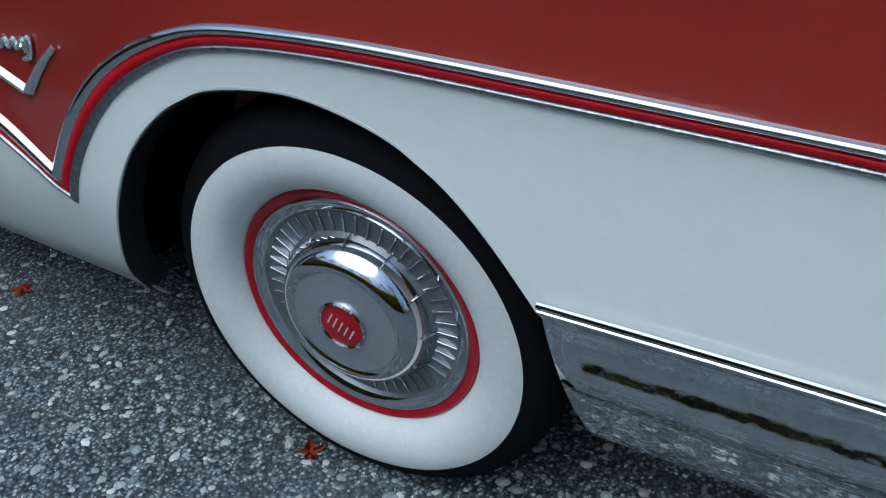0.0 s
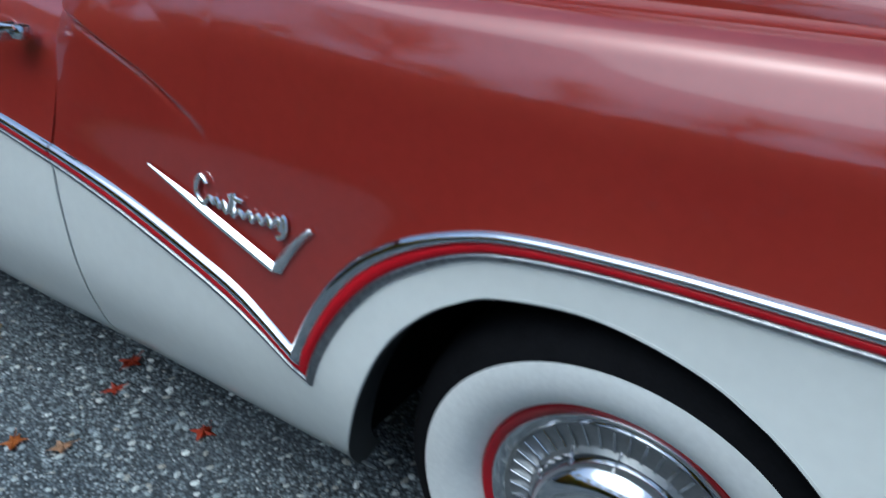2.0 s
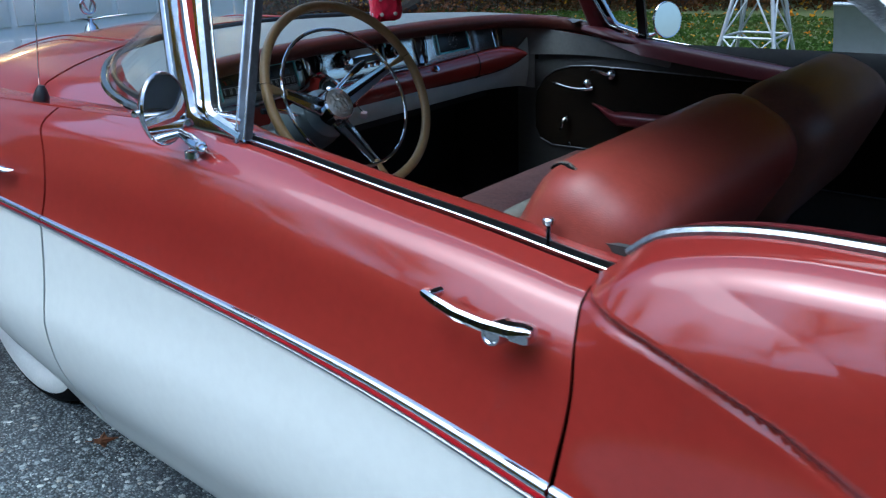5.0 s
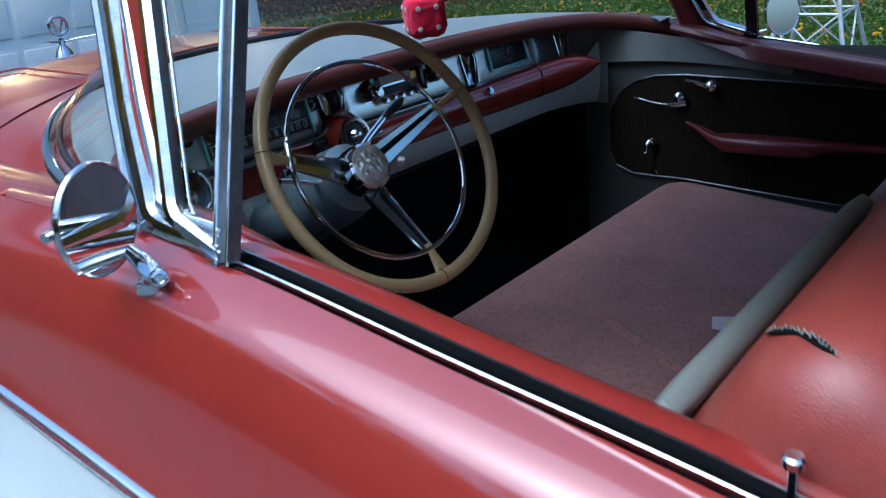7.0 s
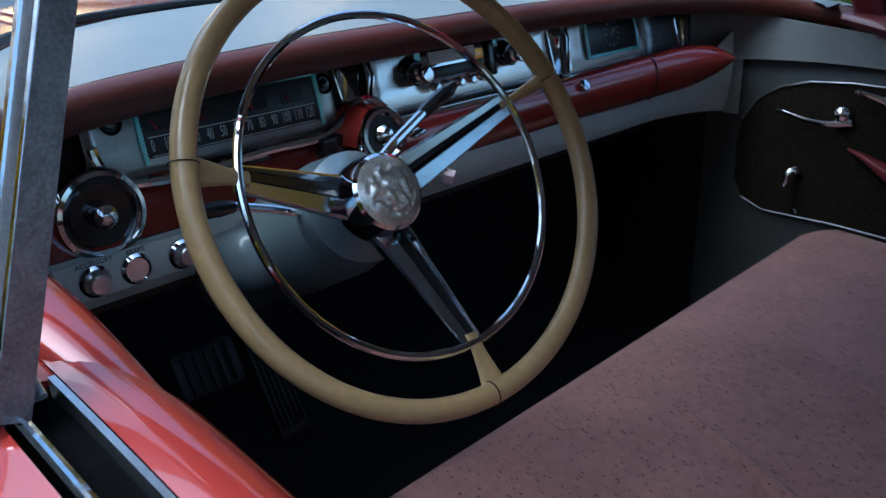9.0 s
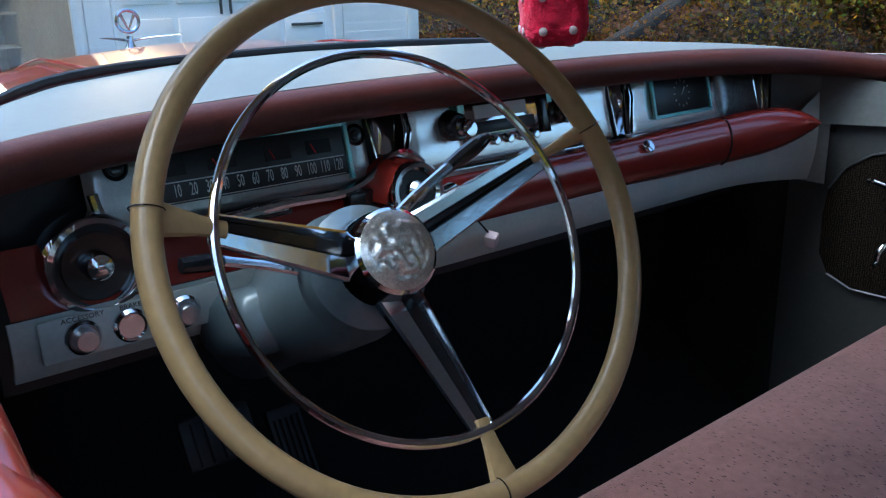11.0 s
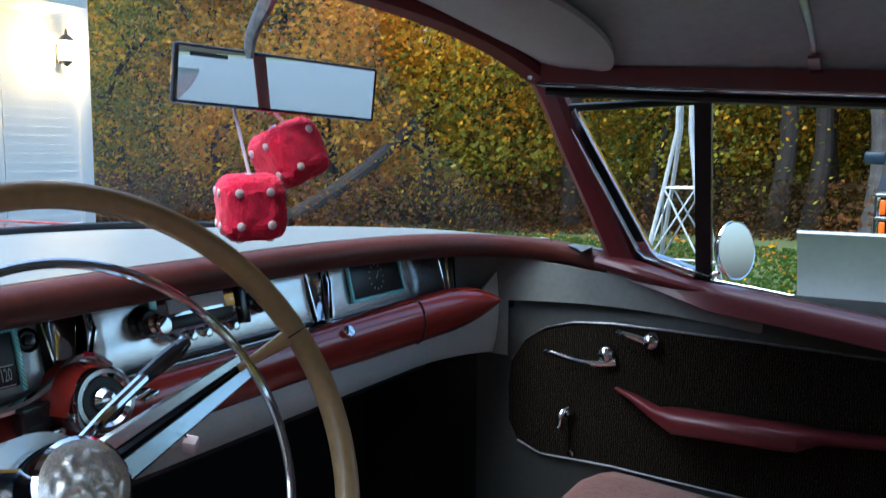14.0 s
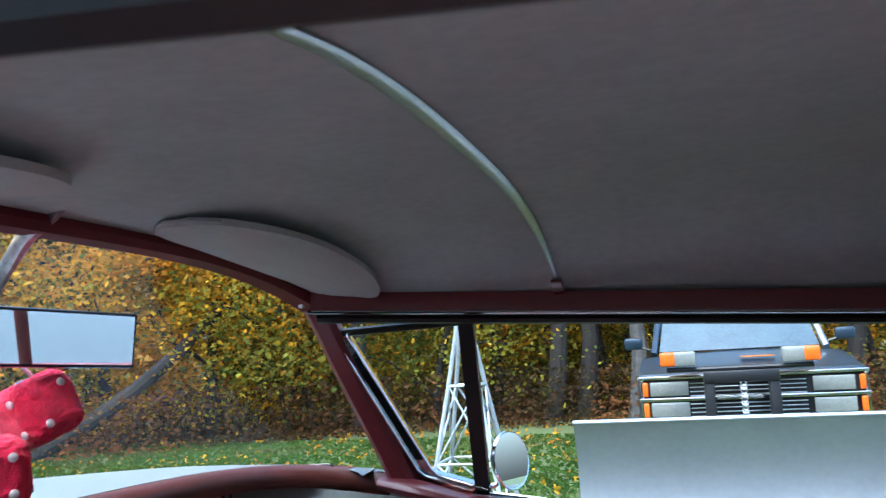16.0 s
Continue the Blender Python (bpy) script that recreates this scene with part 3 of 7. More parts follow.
part("mast", tube([(-2.762, 0.216, 1.07), (-2.695, 0.216, 1.30), (-2.60, 0.22, 1.60)], 0.0022, 6), CHROME, fender)

# outside mirrors
def side_mirror(at, foot, normal, name, size=1.0):
    m = facing(at, normal) @ Matrix.Diagonal((size, size, size, 1))
    ob = holder(name, "round chrome door mirror on a short arm", "mirror", group="side mirrors")
    part("shell", lathe([(0.0, -0.028), (0.030, -0.024), (0.052, -0.012), (0.064, 0.0), (0.0675, 0.006), (0.0655, 0.010), (0.062, 0.0085), (0.0, 0.0085)], m, 40), CHROME, ob, "round chrome mirror shell")
    part("mirror_glass", lathe([(0.0625, 0.0088), (0.0625, 0.0096), (0.0, 0.0096)], m, 40), MIRROR, ob, "round mirror glass")
    f, side = Vector(foot), 1 if at[1] < C else -1
    rim = m @ Vector((0.046 * side, -0.046, -0.006))
    part("arm", sweep([rim, rim.lerp(f, 0.25) + Vector((0, 0, -0.002)), rim.lerp(f, 0.6), rim.lerp(f, 0.9), f + Vector((0.006, 0, -0.002))], disc(0.013, 14, 0.010), (0, 0, 1), scale=[0.45, 0.75, 1.0, 1.0, 0.8]), CHROME, ob, "bullet-shaped chrome arm")
    part("arm_knob", lathe([(0.011, -0.02), (0.0115, 0.002), (0.0095, 0.007), (0.006, 0.008), (0.0045, 0.005), (0.0, 0.005)], facing(f + Vector((0.004, 0, 0)), (0.85, -0.42 * side, 0.25)), 20), CHROME, ob)
    part("foot_plate", lathe([(0.017, -0.014), (0.016, -0.002), (0.0, 0.002)], pose(f.x - 0.030, f.y + 0.006 * side, f.z - 0.010), 20), CHROME, ob)
    part("clamp_screw", lathe([(0.006, -0.004), (0.006, 0.006), (0.0, 0.007)], facing(m @ Vector((-0.066 * side, 0.004, -0.004)), m.to_3x3() @ Vector((-1.0 * side, 0, 0))), 14), CHROME, ob)


side_mirror((-1.955, 0.034, 1.128), (-1.888, 0.058, 1.060), (0.93, 0.36, 0.0), "side_mirror")
side_mirror((-1.810, 1.866, 1.112), (-1.885, 1.835, 1.058), (0.89, -0.42, 0.12), "side_mirror", 0.88)

# rolled corners where the inner sills meet the windscreen pillars and the dash lip
for s in (-1, 1):
    path = curve([(-2.040, C + s * 0.790, 1.090), (-2.01, C + s * 0.786, 1.086), (-1.97, C + s * 0.780, 1.080), (-1.90, C + s * 0.770, 1.066), (-1.78, C + s * 0.762, 1.044)], 20)
    # far roll in maroon, shaded copy of the near side's red
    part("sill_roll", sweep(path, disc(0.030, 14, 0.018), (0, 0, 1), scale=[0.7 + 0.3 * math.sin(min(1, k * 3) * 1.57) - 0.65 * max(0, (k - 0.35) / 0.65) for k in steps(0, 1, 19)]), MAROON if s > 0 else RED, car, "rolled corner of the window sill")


# ---------------------------------------------------------------- wheels
SPUN = material("spun_aluminium", (0.50, 0.52, 0.53), 0.34, 0.75, 0.08, 60, 0.1, 300)
DISH = material("grey_dish", (0.24, 0.25, 0.255), 0.4, 0.7, 0.15, 60, 0.1, 300)
PRINTPALE = material("pale_enamel", (0.62, 0.50, 0.48), 0.5, 0, 0.1, 60)
def lathe_open(profile, m, n=64):
    """A turned sheet with no closing discs."""
    bm = bmesh.new()
    rings = [[bm.verts.new(m @ Vector((r * math.cos(a), r * math.sin(a), h))) for a in steps(0, 2 * math.pi, n)[:-1]] for r, h in profile]
    for a, b in zip(rings, rings[1:]):
        for i in range(n):
            bm.faces.new((a[i], a[(i + 1) % n], b[(i + 1) % n], b[i]))
    return bm


def build_wheel(at):
    m = facing(at, (0, -1, 0))  # z axis of the wheel points out of the car's left side
    w = holder("wheel", parent=car)
    tyre = [(0.215, -0.17), (0.30, -0.18), (0.338, -0.165), (0.3465, -0.13), (0.3475, -0.05), (0.343, -0.012), (0.333, 0.012), (0.315, 0.027), (0.295, 0.033)]
    part("tyre", lathe_open(tyre, m, 96), RUBBER, w)
    wall = [(0.296, 0.0325), (0.290, 0.0345), (0.280, 0.0365), (0.262, 0.037), (0.245, 0.033), (0.228, 0.023), (0.217, 0.009), (0.211, -0.006)]
    part("whitewall", lathe_open(wall, m, 96), WHITEWALL, w, "clean white sidewall")
    rim = [(0.213, -0.012), (0.2125, 0.002), (0.209, 0.005), (0.204, 0.004), (0.194, -0.004), (0.186, -0.012), (0.18, -0.03)]
    part("rim", lathe_open(rim, m, 96), RIMRED, w, "glossy red painted wheel rim")
    cap = [(0.1975, -0.012), (0.1975, -0.001), (0.1945, 0.003), (0.187, 0.001), (0.177, -0.005)]
    dish = [(0.177, -0.005), (0.172, -0.011), (0.150, -0.015), (0.137, -0.012), (0.131, -0.004)]
    dome = [(0.131, -0.004), (0.126, 0.010), (0.119, 0.024), (0.110, 0.033), (0.102, 0.037), (0.097, 0.0375), (0.094, 0.035), (0.090, 0.0335)]
    hub = w
    part("hubcap_edge", lathe_open(cap, m, 96), CHROME, w, "bright hubcap edge")
    part("hubcap_dish", lathe_open(dish, m, 96), DISH, w, "satin dish of the hubcap")
    part("hubcap_dome", lathe_open(dome, m, 96), CHROME, w, "polished chrome hubcap dome")
    face = [(0.091, 0.0335), (0.070, 0.0355), (0.045, 0.0365), (0.041, 0.037)]
    part("brushed_face", lathe_open(face, m, 64), SPUN, hub, "spun brushed metal face")
    part("medallion_ring", lathe_open([(0.043, 0.0365), (0.043, 0.041), (0.040, 0.0435), (0.037, 0.041), (0.037, 0.038)], m, 48), CHROME, hub)
    part("medallion", lathe([(0.0375, 0.038), (0.037, 0.040), (0.025, 0.0425), (0.0, 0.0435)], m, 40), RIMRED, hub, "red enamel medallion with pale bars")
    bm = bmesh.new()
    for i in range(5):  # the medallion's lettering as plain bars
        slab((0.0026, 0.023, 0.001), 0, at=(0, 0, 0), bm=bm)
        bmesh.ops.translate(bm, verts=bm.verts[-8:], vec=(-0.021 + 0.0105 * i, 0.0, 0.0436 - 0.0007 * abs(i - 2)))
    bmesh.ops.transform(bm, matrix=m @ pose(0, 0, 0, 0, 0, 152), verts=bm.verts)
    part("medallion_bars", bm, PRINTPALE, hub)
    # fins in the dish of the cap
    bm = bmesh.new()
    slab((0.034, 0.0030, 0.006), 0.0006, (0.154, 0, -0.012), (0, 3, 0), bm=bm, seg=1)
    bmesh.ops.transform(bm, matrix=m, verts=bm.verts)
    one = part("fin", bm, CHROME, hub)
    axis = Vector(at)
    for i in range(1, 46):
        a = 2 * math.pi * i / 46
        turn = Matrix.Translation(axis) @ Matrix.Rotation(a, 4, "Y") @ Matrix.Translation(-axis)
        fin = new("fin", one.data)
        fin.parent, fin.matrix_basis = hub, turn
    # eight longer blades over the dome's foot
    bm = bmesh.new()
    slab((0.034, 0.0030, 0.006), 0.001, (0.131, 0, 0.001), (0, 62, 0), bm=bm, seg=1)
    bmesh.ops.transform(bm, matrix=m, verts=bm.verts)
    one = part("blade", bm, CHROME, hub)
    for i in range(1, 12):
        turn = Matrix.Translation(axis) @ Matrix.Rotation(2 * math.pi * i / 12, 4, "Y") @ Matrix.Translation(-axis)
        b = new("blade", one.data)
        b.parent, b.matrix_basis = hub, turn
    return w


build_wheel((0.0, 0.0, 0.345))
build_wheel((-3.20, 0.27, 0.345))


# ---------------------------------------------------------------- roof, pillars, glass
def roof_half(x):
    """Half the roof's width at x."""
    return 0.705 - 0.05 * max(0.0, (-1.75 - x) / 0.4) ** 2 - 0.05 * max(0.0, (x + 0.3) / 0.5) ** 2


def roof_z(x, y, drop=0.0):
    q = min(1.0, abs(y - C) / 0.72)
    crown = 1.590 - 0.035 * max(0.0, (-1.4 - x) / 0.7) ** 2 - 0.10 * max(0.0, (x + 0.6) / 0.8) ** 2
    edge = 1.432 + 0.062 * (-1.5 - x) if x < -0.9 else 1.395 - 0.03 * (x + 0.9)
    return crown - (crown - edge) * q**3.0 - drop


def roof_front(q):
    """The windscreen header's x over the roof's width, q from -1 to 1."""
    return -2.15 + 0.02 * q * q


def over(f0, f1, drop):
    return lambda u, q: (lambda x: (x, C + q * roof_half(x), roof_z(x, C + q * roof_half(x), drop)))(f0(q) + (f1(q) - f0(q)) * u)


part("roof_panel", sheet(over(roof_front, lambda q: 0.05 - 0.25 * q * q, 0.0), steps(0, 1, 36), steps(-1, 1, 40), 0.004), RED, car)
part("headliner", sheet(over(lambda q: roof_front(q) + 0.02, lambda q: 0.02 - 0.25 * q * q, 0.036), steps(0, 1, 36), steps(-0.985, 0.985, 40), 0.003), HEADLINER, car, "grey vinyl headliner")
for x in (-1.645, -0.95, -0.4):
    path = [Vector((x, C + q * roof_half(x) * 0.985, roof_z(x, C + q * roof_half(x), 0.041))) for q in steps(-0.90, 0.90, 40)]
    bow = part("roof_bow", sweep(path, disc(0.0105, 10, 0.004), (0, 0, -1), scale=[0.30 + 0.70 * math.sin(math.pi * k) ** 0.8 for k in steps(0, 1, 40)]), DULL, car, "thin bright roof bow")
    for q0, q1 in ((-0.995, -0.885), (0.885, 0.995)):
        clip = [Vector((x, C + q * roof_half(x) * 0.985, roof_z(x, C + q * roof_half(x), 0.045))) for q in steps(q0, q1, 6)]
        part("bow_clip", sweep(clip, [(-0.009, -0.002), (0.009, -0.002), (0.009, 0.003), (-0.009, 0.003)], (0, 0, -1)), MAROON, bow, "maroon end clip")
        tip = clip[:3] if q1 > 0 else clip[-3:]
        part("bow_cap", sweep(tip, [(-0.0095, 0.0032), (0.0095, 0.0032), (0.008, 0.006), (-0.008, 0.006)], (0, 0, -1)), DULL, bow, "bright cap")
# header rail inside, over the windscreen
path = [Vector((roof_front(q) + 0.012, C + q * roof_half(-2.1), roof_z(-2.1, C + q * roof_half(-2.1), 0.046))) for q in steps(-1, 1, 30)]
part("header_rail", sweep(path, [(-0.022, -0.012), (0.022, -0.012), (0.026, 0.004), (0.018, 0.014), (-0.018, 0.014), (-0.026, 0.004)], (0, 0, -1)), MATTEMAROON, car, "maroon windscreen header rail")
for s, name in ((-1, "near"), (1, "far")):
    def rail(x, out, dz):
        return Vector((x, C + s * (roof_half(x) + out), roof_z(x, C + s * 0.72) + dz))
    xs, up = steps(-2.10, -0.62, 30), 0.024 if s < 0 else 0.0
    part("roof_rail", sweep([rail(x, -0.030, up - 0.030) for x in xs], [(-0.018, -0.020), (0.022, -0.020), (0.024, 0.0), (0.022, 0.020), (-0.022, 0.020), (-0.024, 0.004)], (0, 0, 1)), MAROON, car, "maroon metal roof rail")
    part("rail_seal", sweep([rail(x, -0.012, up - 0.057) for x in xs], disc(0.011, 8, 0.009), (0, 0, 1)), BLACK, car, "black rubber weather strip")
    part("drip_rail", sweep([rail(x, 0.012, -0.012) for x in steps(-2.12, -0.45, 34)], [(-0.008, -0.010), (0.008, -0.010), (0.010, 0.010), (-0.010, 0.010)], (0, 0, 1)), CHROME, car, "bright drip rail")
    part("rail_bead", sweep([rail(x, -0.053, up - 0.046) for x in xs], disc(0.0035, 8), (0, 0, 1)), CHROME, car)

# windscreen: base line and header line, half widths from the centre
BASE = [(-2.86, 0.0, 1.150), (-2.84, 0.30, 1.146), (-2.76, 0.50, 1.135), (-2.63, 0.62, 1.115), (-2.45, 0.72, 1.095), (-2.22, 0.79, 1.085), (-2.00, 0.825, 1.085)]
HEAD = [(-2.16, 0.0, 1.530), (-2.16, 0.22, 1.527), (-2.158, 0.36, 1.518), (-2.155, 0.47, 1.504), (-2.150, 0.55, 1.488), (-2.145, 0.61, 1.475), (-2.14, 0.655, 1.458)]
base_c, head_c = curve(BASE, 25), curve(HEAD, 25)


def ws(i, s, k):
    a, b = base_c[i], head_c[i]
    p = a.lerp(b, k)
    bow = 0.03 * math.sin(math.pi * k)
    return Vector((p.x - bow * (1 - i / 24), C + s * (p.y + bow * i / 24), p.z))


bm = bmesh.new()
idx = [(-1, i) for i in range(24, 0, -1)] + [(1, i) for i in range(25)]
rows = [[bm.verts.new(ws(i, s, k)) for k in steps(0, 1, 12)] for s, i in idx]
for a, b in zip(rows, rows[1:]):
    for j in range(12):
        bm.faces.new((a[j], a[j + 1], b[j + 1], b[j]))
screen = part("windscreen", bm, GLASS, car, "curved wrap-around windscreen glass")
screen.visible_shadow = False
loop = [ws(i, s, 0) for s, i in idx]
part("windscreen_moulding", sweep([p + Vector((0, 0, -0.004)) for p in loop], disc(0.012, 8, 0.009), (0, 0, 1)), CHROME, car, "chrome moulding along the windscreen base")

part("windscreen_seal", sweep([p + Vector((0.022, (C - p.y) * 0.02, 0.012)) for p in loop[4:-4]], disc(0.006, 8, 0.008), (0, 0, 1)), BLACK, car, "black rubber seal along the dash")
for s in (-1, 1):
    name = "windscreen_pillar"
    foot, head = Vector((-2.000, C + s * 0.828, 1.075)), Vector((-2.185, C + s * 0.690, 1.430))
    path = [foot.lerp(head, k) for k in steps(-0.04, 1.02, 16)]
    out = Vector((0, s, 0.3))
    pil = holder(name, parent=car)
    if s < 0:
        path = curve([(-2.190, 0.262, 1.440), (-2.120, 0.214, 1.305), (-2.060, 0.172, 1.185), (-2.024, 0.150, 1.118), (-2.004, 0.139, 1.092), (-1.968, 0.134, 1.083), (-1.90, 0.128, 1.080), (-1.846, 0.123, 1.078)], 44)
        wide = [1.0 - 0.45 * min(1.0, max(0.0, (k - 0.62) / 0.25)) for k in steps(0, 1, 43)]
        ribs = [(-0.046, -0.012), (0.046, -0.012), (0.050, 0.0), (0.044, 0.010), (0.037, 0.012), (0.032, 0.004), (0.027, 0.003), (0.022, 0.013), (0.006, 0.017), (-0.008, 0.015), (-0.014, 0.006), (-0.020, 0.004), (-0.025, 0.011), (-0.036, 0.013), (-0.044, 0.009), (-0.050, 0.0)]
        part("outer_moulding", sweep(path, ribs, out, scale=wide), WORN, pil, "bright ribbed moulding bending along the sill")
    path = curve([(-1.982, C + s * 0.800, 1.060), (-2.035, C + s * 0.766, 1.20), (-2.082, C + s * 0.722, 1.33), (-2.124, C + s * 0.676, 1.45), (-2.155, C + s * 0.640, 1.510)], 24)
    # far garnish likewise: same red, darkened to maroon for its shade
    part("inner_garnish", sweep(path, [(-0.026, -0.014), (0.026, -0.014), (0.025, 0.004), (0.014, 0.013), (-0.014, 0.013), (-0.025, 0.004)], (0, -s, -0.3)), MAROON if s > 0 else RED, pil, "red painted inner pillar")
    # vent window: frame, post and glass
    vent = holder("vent_window", parent=car)
    a, b = Vector((-1.945, C + s * 0.818, 1.100)), Vector((-2.075, C + s * 0.708, 1.385))
    c, d = Vector((-1.888 if s < 0 else -1.828, C + s * 0.704, 1.392)), Vector((-1.843, C + s * 0.824, 1.070))
    e = [a.lerp(b, k) for k in (0.98, 0.75, 0.5, 0.25, 0.10, 0.04)] + [a + Vector((0.008, 0, -0.002)), a.lerp(d, 0.3), a.lerp(d, 0.6), d]
    part("frame", sweep(e, [(-0.012, -0.010), (0.012, -0.010), (0.012, 0.004), (0.005, 0.012), (-0.005, 0.012), (-0.012, 0.004)], out), WORN, vent, "chrome vent-window frame")
    if s > 0:
        part("outer_frame", sweep([p + Vector((-0.026, s * 0.006, -0.014)) for p in e], [(-0.016, -0.010), (0.016, -0.010), (0.018, 0.004), (0.008, 0.012), (-0.008, 0.012), (-0.018, 0.004)], out), WORN, vent)
    for near_in, r in ((0.016, 0.0030), (-0.012, 0.0022)):
        part("frame_bead", tube([p + Vector((-near_in, -s * 0.016, 0.002)) for p in e], r, 8), BRIGHTCHROME, vent, "thin chrome bead")
    # far post is black: its shade against the bright window is in the colour
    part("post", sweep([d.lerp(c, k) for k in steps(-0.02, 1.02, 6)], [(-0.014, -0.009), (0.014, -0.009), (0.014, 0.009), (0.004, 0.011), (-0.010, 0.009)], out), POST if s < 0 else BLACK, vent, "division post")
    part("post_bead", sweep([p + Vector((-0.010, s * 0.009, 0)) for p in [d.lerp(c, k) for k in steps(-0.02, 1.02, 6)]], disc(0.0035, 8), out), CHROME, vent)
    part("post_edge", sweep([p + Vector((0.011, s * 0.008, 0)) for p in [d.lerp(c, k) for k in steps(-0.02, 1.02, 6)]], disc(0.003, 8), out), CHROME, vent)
    # far top frame is blackened for the same backlit shade
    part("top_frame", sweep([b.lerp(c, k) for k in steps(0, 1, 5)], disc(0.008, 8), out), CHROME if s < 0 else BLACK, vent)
    bm = bmesh.new()
    bm.faces.new([bm.verts.new(p) for p in (a, b, c, d)])
    pane = part("pane", bm, GLASS, vent)
    pane.visible_shadow = False

# rear pillar and the glass behind it, on both sides
for s in (-1, 1):
    def flank(x, k):
        """The rear pillar's skin: k from the shoulder (0) to the roof (1)."""
        y0, y1 = 0.828, roof_half(x)
        z0, z1 = float(QUARTER_TOP(x)) - 0.006, roof_z(x, C + 0.72)
        w = k**0.75
        return Vector((x, C + s * (y0 + (y1 - y0) * (1 - (1 - k) ** 1.8)), z0 + (z1 - z0) * w))

    FRONT_EDGE = spline([0, 0.1, 0.25, 0.5, 0.75, 1.0], [-0.555, -0.594, -0.650, -0.738, -0.832, -0.93])
    pillar = holder("rear_pillar", parent=car)
    END_K, END_X = [0.085, 0.11, 0.16, 0.22, 0.34, 0.55, 0.75, 0.95, 1.0], [-0.24, -0.38, -0.432, -0.449, -0.449, -0.40, -0.30, -0.24, -0.23]

    def skin(u, k):
        f = float(FRONT_EDGE(k))
        e = 1.25 if k < 0.0801 else float(np.interp(k, END_K, END_X))
        return flank(f + (e - f) * (u if k >= 0.0801 else 0.17 * u + 0.83 * u**3), k)

    part("skin", sheet(skin, steps(0, 1, 60), [0, 0.01, 0.02, 0.035, 0.05, 0.065, 0.08, 0.085, 0.10, 0.12, 0.14] + steps(0.16, 1, 26), 0.004), RED, pillar, sharp=60)
    edge = [flank(float(FRONT_EDGE(k)), k) for k in steps(0.0, 1, 24)]
    part("opening_moulding", sweep(edge, [(-0.024, -0.010), (0.024, -0.010), (0.028, 0.002), (0.016, 0.009), (0.006, 0.004), (-0.006, 0.009), (-0.016, 0.004), (-0.026, 0.002)], (0, s, 0.35)), PITTED, pillar, "wide bright window-opening moulding")
    tail = [flank(-0.555 + 0.11 * k, 0.012 * (1 - k)) + Vector((0, s * 0.004, 0.004)) for k in steps(0, 1, 8)]
    part("moulding_tail", sweep(tail, [(-0.012, -0.004), (0.012, -0.004), (0.008, 0.006), (-0.008, 0.006)], (0, s, 0.6), scale=[0.6 - 0.5 * k for k in steps(0, 1, 8)]), PITTED, pillar)
    ring = [flank(1.15, 0.08), flank(0.6, 0.08), flank(0.1, 0.08), flank(-0.24, 0.085), flank(-0.38, 0.11), flank(-0.430, 0.16), flank(-0.450, 0.22), flank(-0.450, 0.34), flank(-0.40, 0.55), flank(-0.30, 0.75), flank(-0.24, 0.95)]
    ring = curve(ring, 110)
    part("rear_glass_moulding", sweep(ring, [(-0.012, -0.008), (0.012, -0.008), (0.014, 0.002), (0.005, 0.010), (-0.005, 0.010), (-0.014, 0.002)], (0, s, 0.35)), WORN, pillar, "bright rear-glass moulding")
    bm = sheet(lambda x, k: flank(x, 0.08 + 0.89 * k), steps(-0.445, 0.6, 16), steps(0, 1, 10))
    part("rear_side_glass", bm, REARGLASS, car).visible_shadow = False
part("rear_deck", sheet(lambda x, q: (x, C + q * 0.83, 1.03 + 0.03 * (1 - q * q) - 0.05 * max(0, x)), steps(0.55, 1.35, 10), steps(-1, 1, 12), 0.004), RED, car)
part("tail_panel", slab((0.03, 1.8, 0.75), 0.01, (1.37, C, 0.62)), RED, car)
part("rear_glass", sheet(lambda k, q: (0.05 - 0.25 * q * q + (0.55 - 0.02) * k, C + q * 0.72, 1.50 - 0.43 * k - 0.05 * q * q), steps(0, 1, 10), steps(-1, 1, 16)), GLASS, car).visible_shadow = False
for q in (-0.33, 0.33):
    part("rear_glass_divider", sweep([(0.05 - 0.25 * q * q + 0.53 * k, C + q * 0.72, 1.505 - 0.43 * k - 0.05 * q * q) for k in steps(0, 1, 8)], disc(0.025, 8, 0.01), (0.6, 0, 0.8)), RED, car)

# hood, cowl
HOOD_Z = lambda x, q: 1.055 + 0.108 * (1 - q * q) ** 0.6 * min(1.0, max(0.0, (x + 4.3) / 1.0)) - 0.02 * q * q - 0.10 * max(0.0, (-3.3 - x) / 0.8) ** 2
part("hood", sheet(lambda x, q: (x, C + q * (0.66 - 0.06 * max(0, -3.0 - x)), HOOD_Z(x, q)), steps(-4.1, -2.93, 30), steps(-1, 1, 40), 0.004), RED, car, "glossy red hood")
for s in (-1, 1):
    part("fender_top", sheet(lambda x, k: (x, C + s * ((0.66 - 0.06 * max(0, -3.0 - x)) + 0.006 + (0.828 - float(PLAN(x)) - 0.666 + 0.06 * max(0, -3.0 - x)) * k), HOOD_Z(x, 1.0) * (1 - k * k) + float(DOOR_TOP(x)) * k * k), steps(-4.1, -2.40, 34), steps(0, 1, 10), 0.004), RED, car)
    part("sill_corner", sheet(lambda x, k: (x, C + s * (0.79 + 0.038 * k), float(DOOR_TOP(x)) + 0.004 * math.sin(3.1 * k)), steps(-2.42, -1.86, 12), steps(0, 1, 4), 0.004), RED, car)
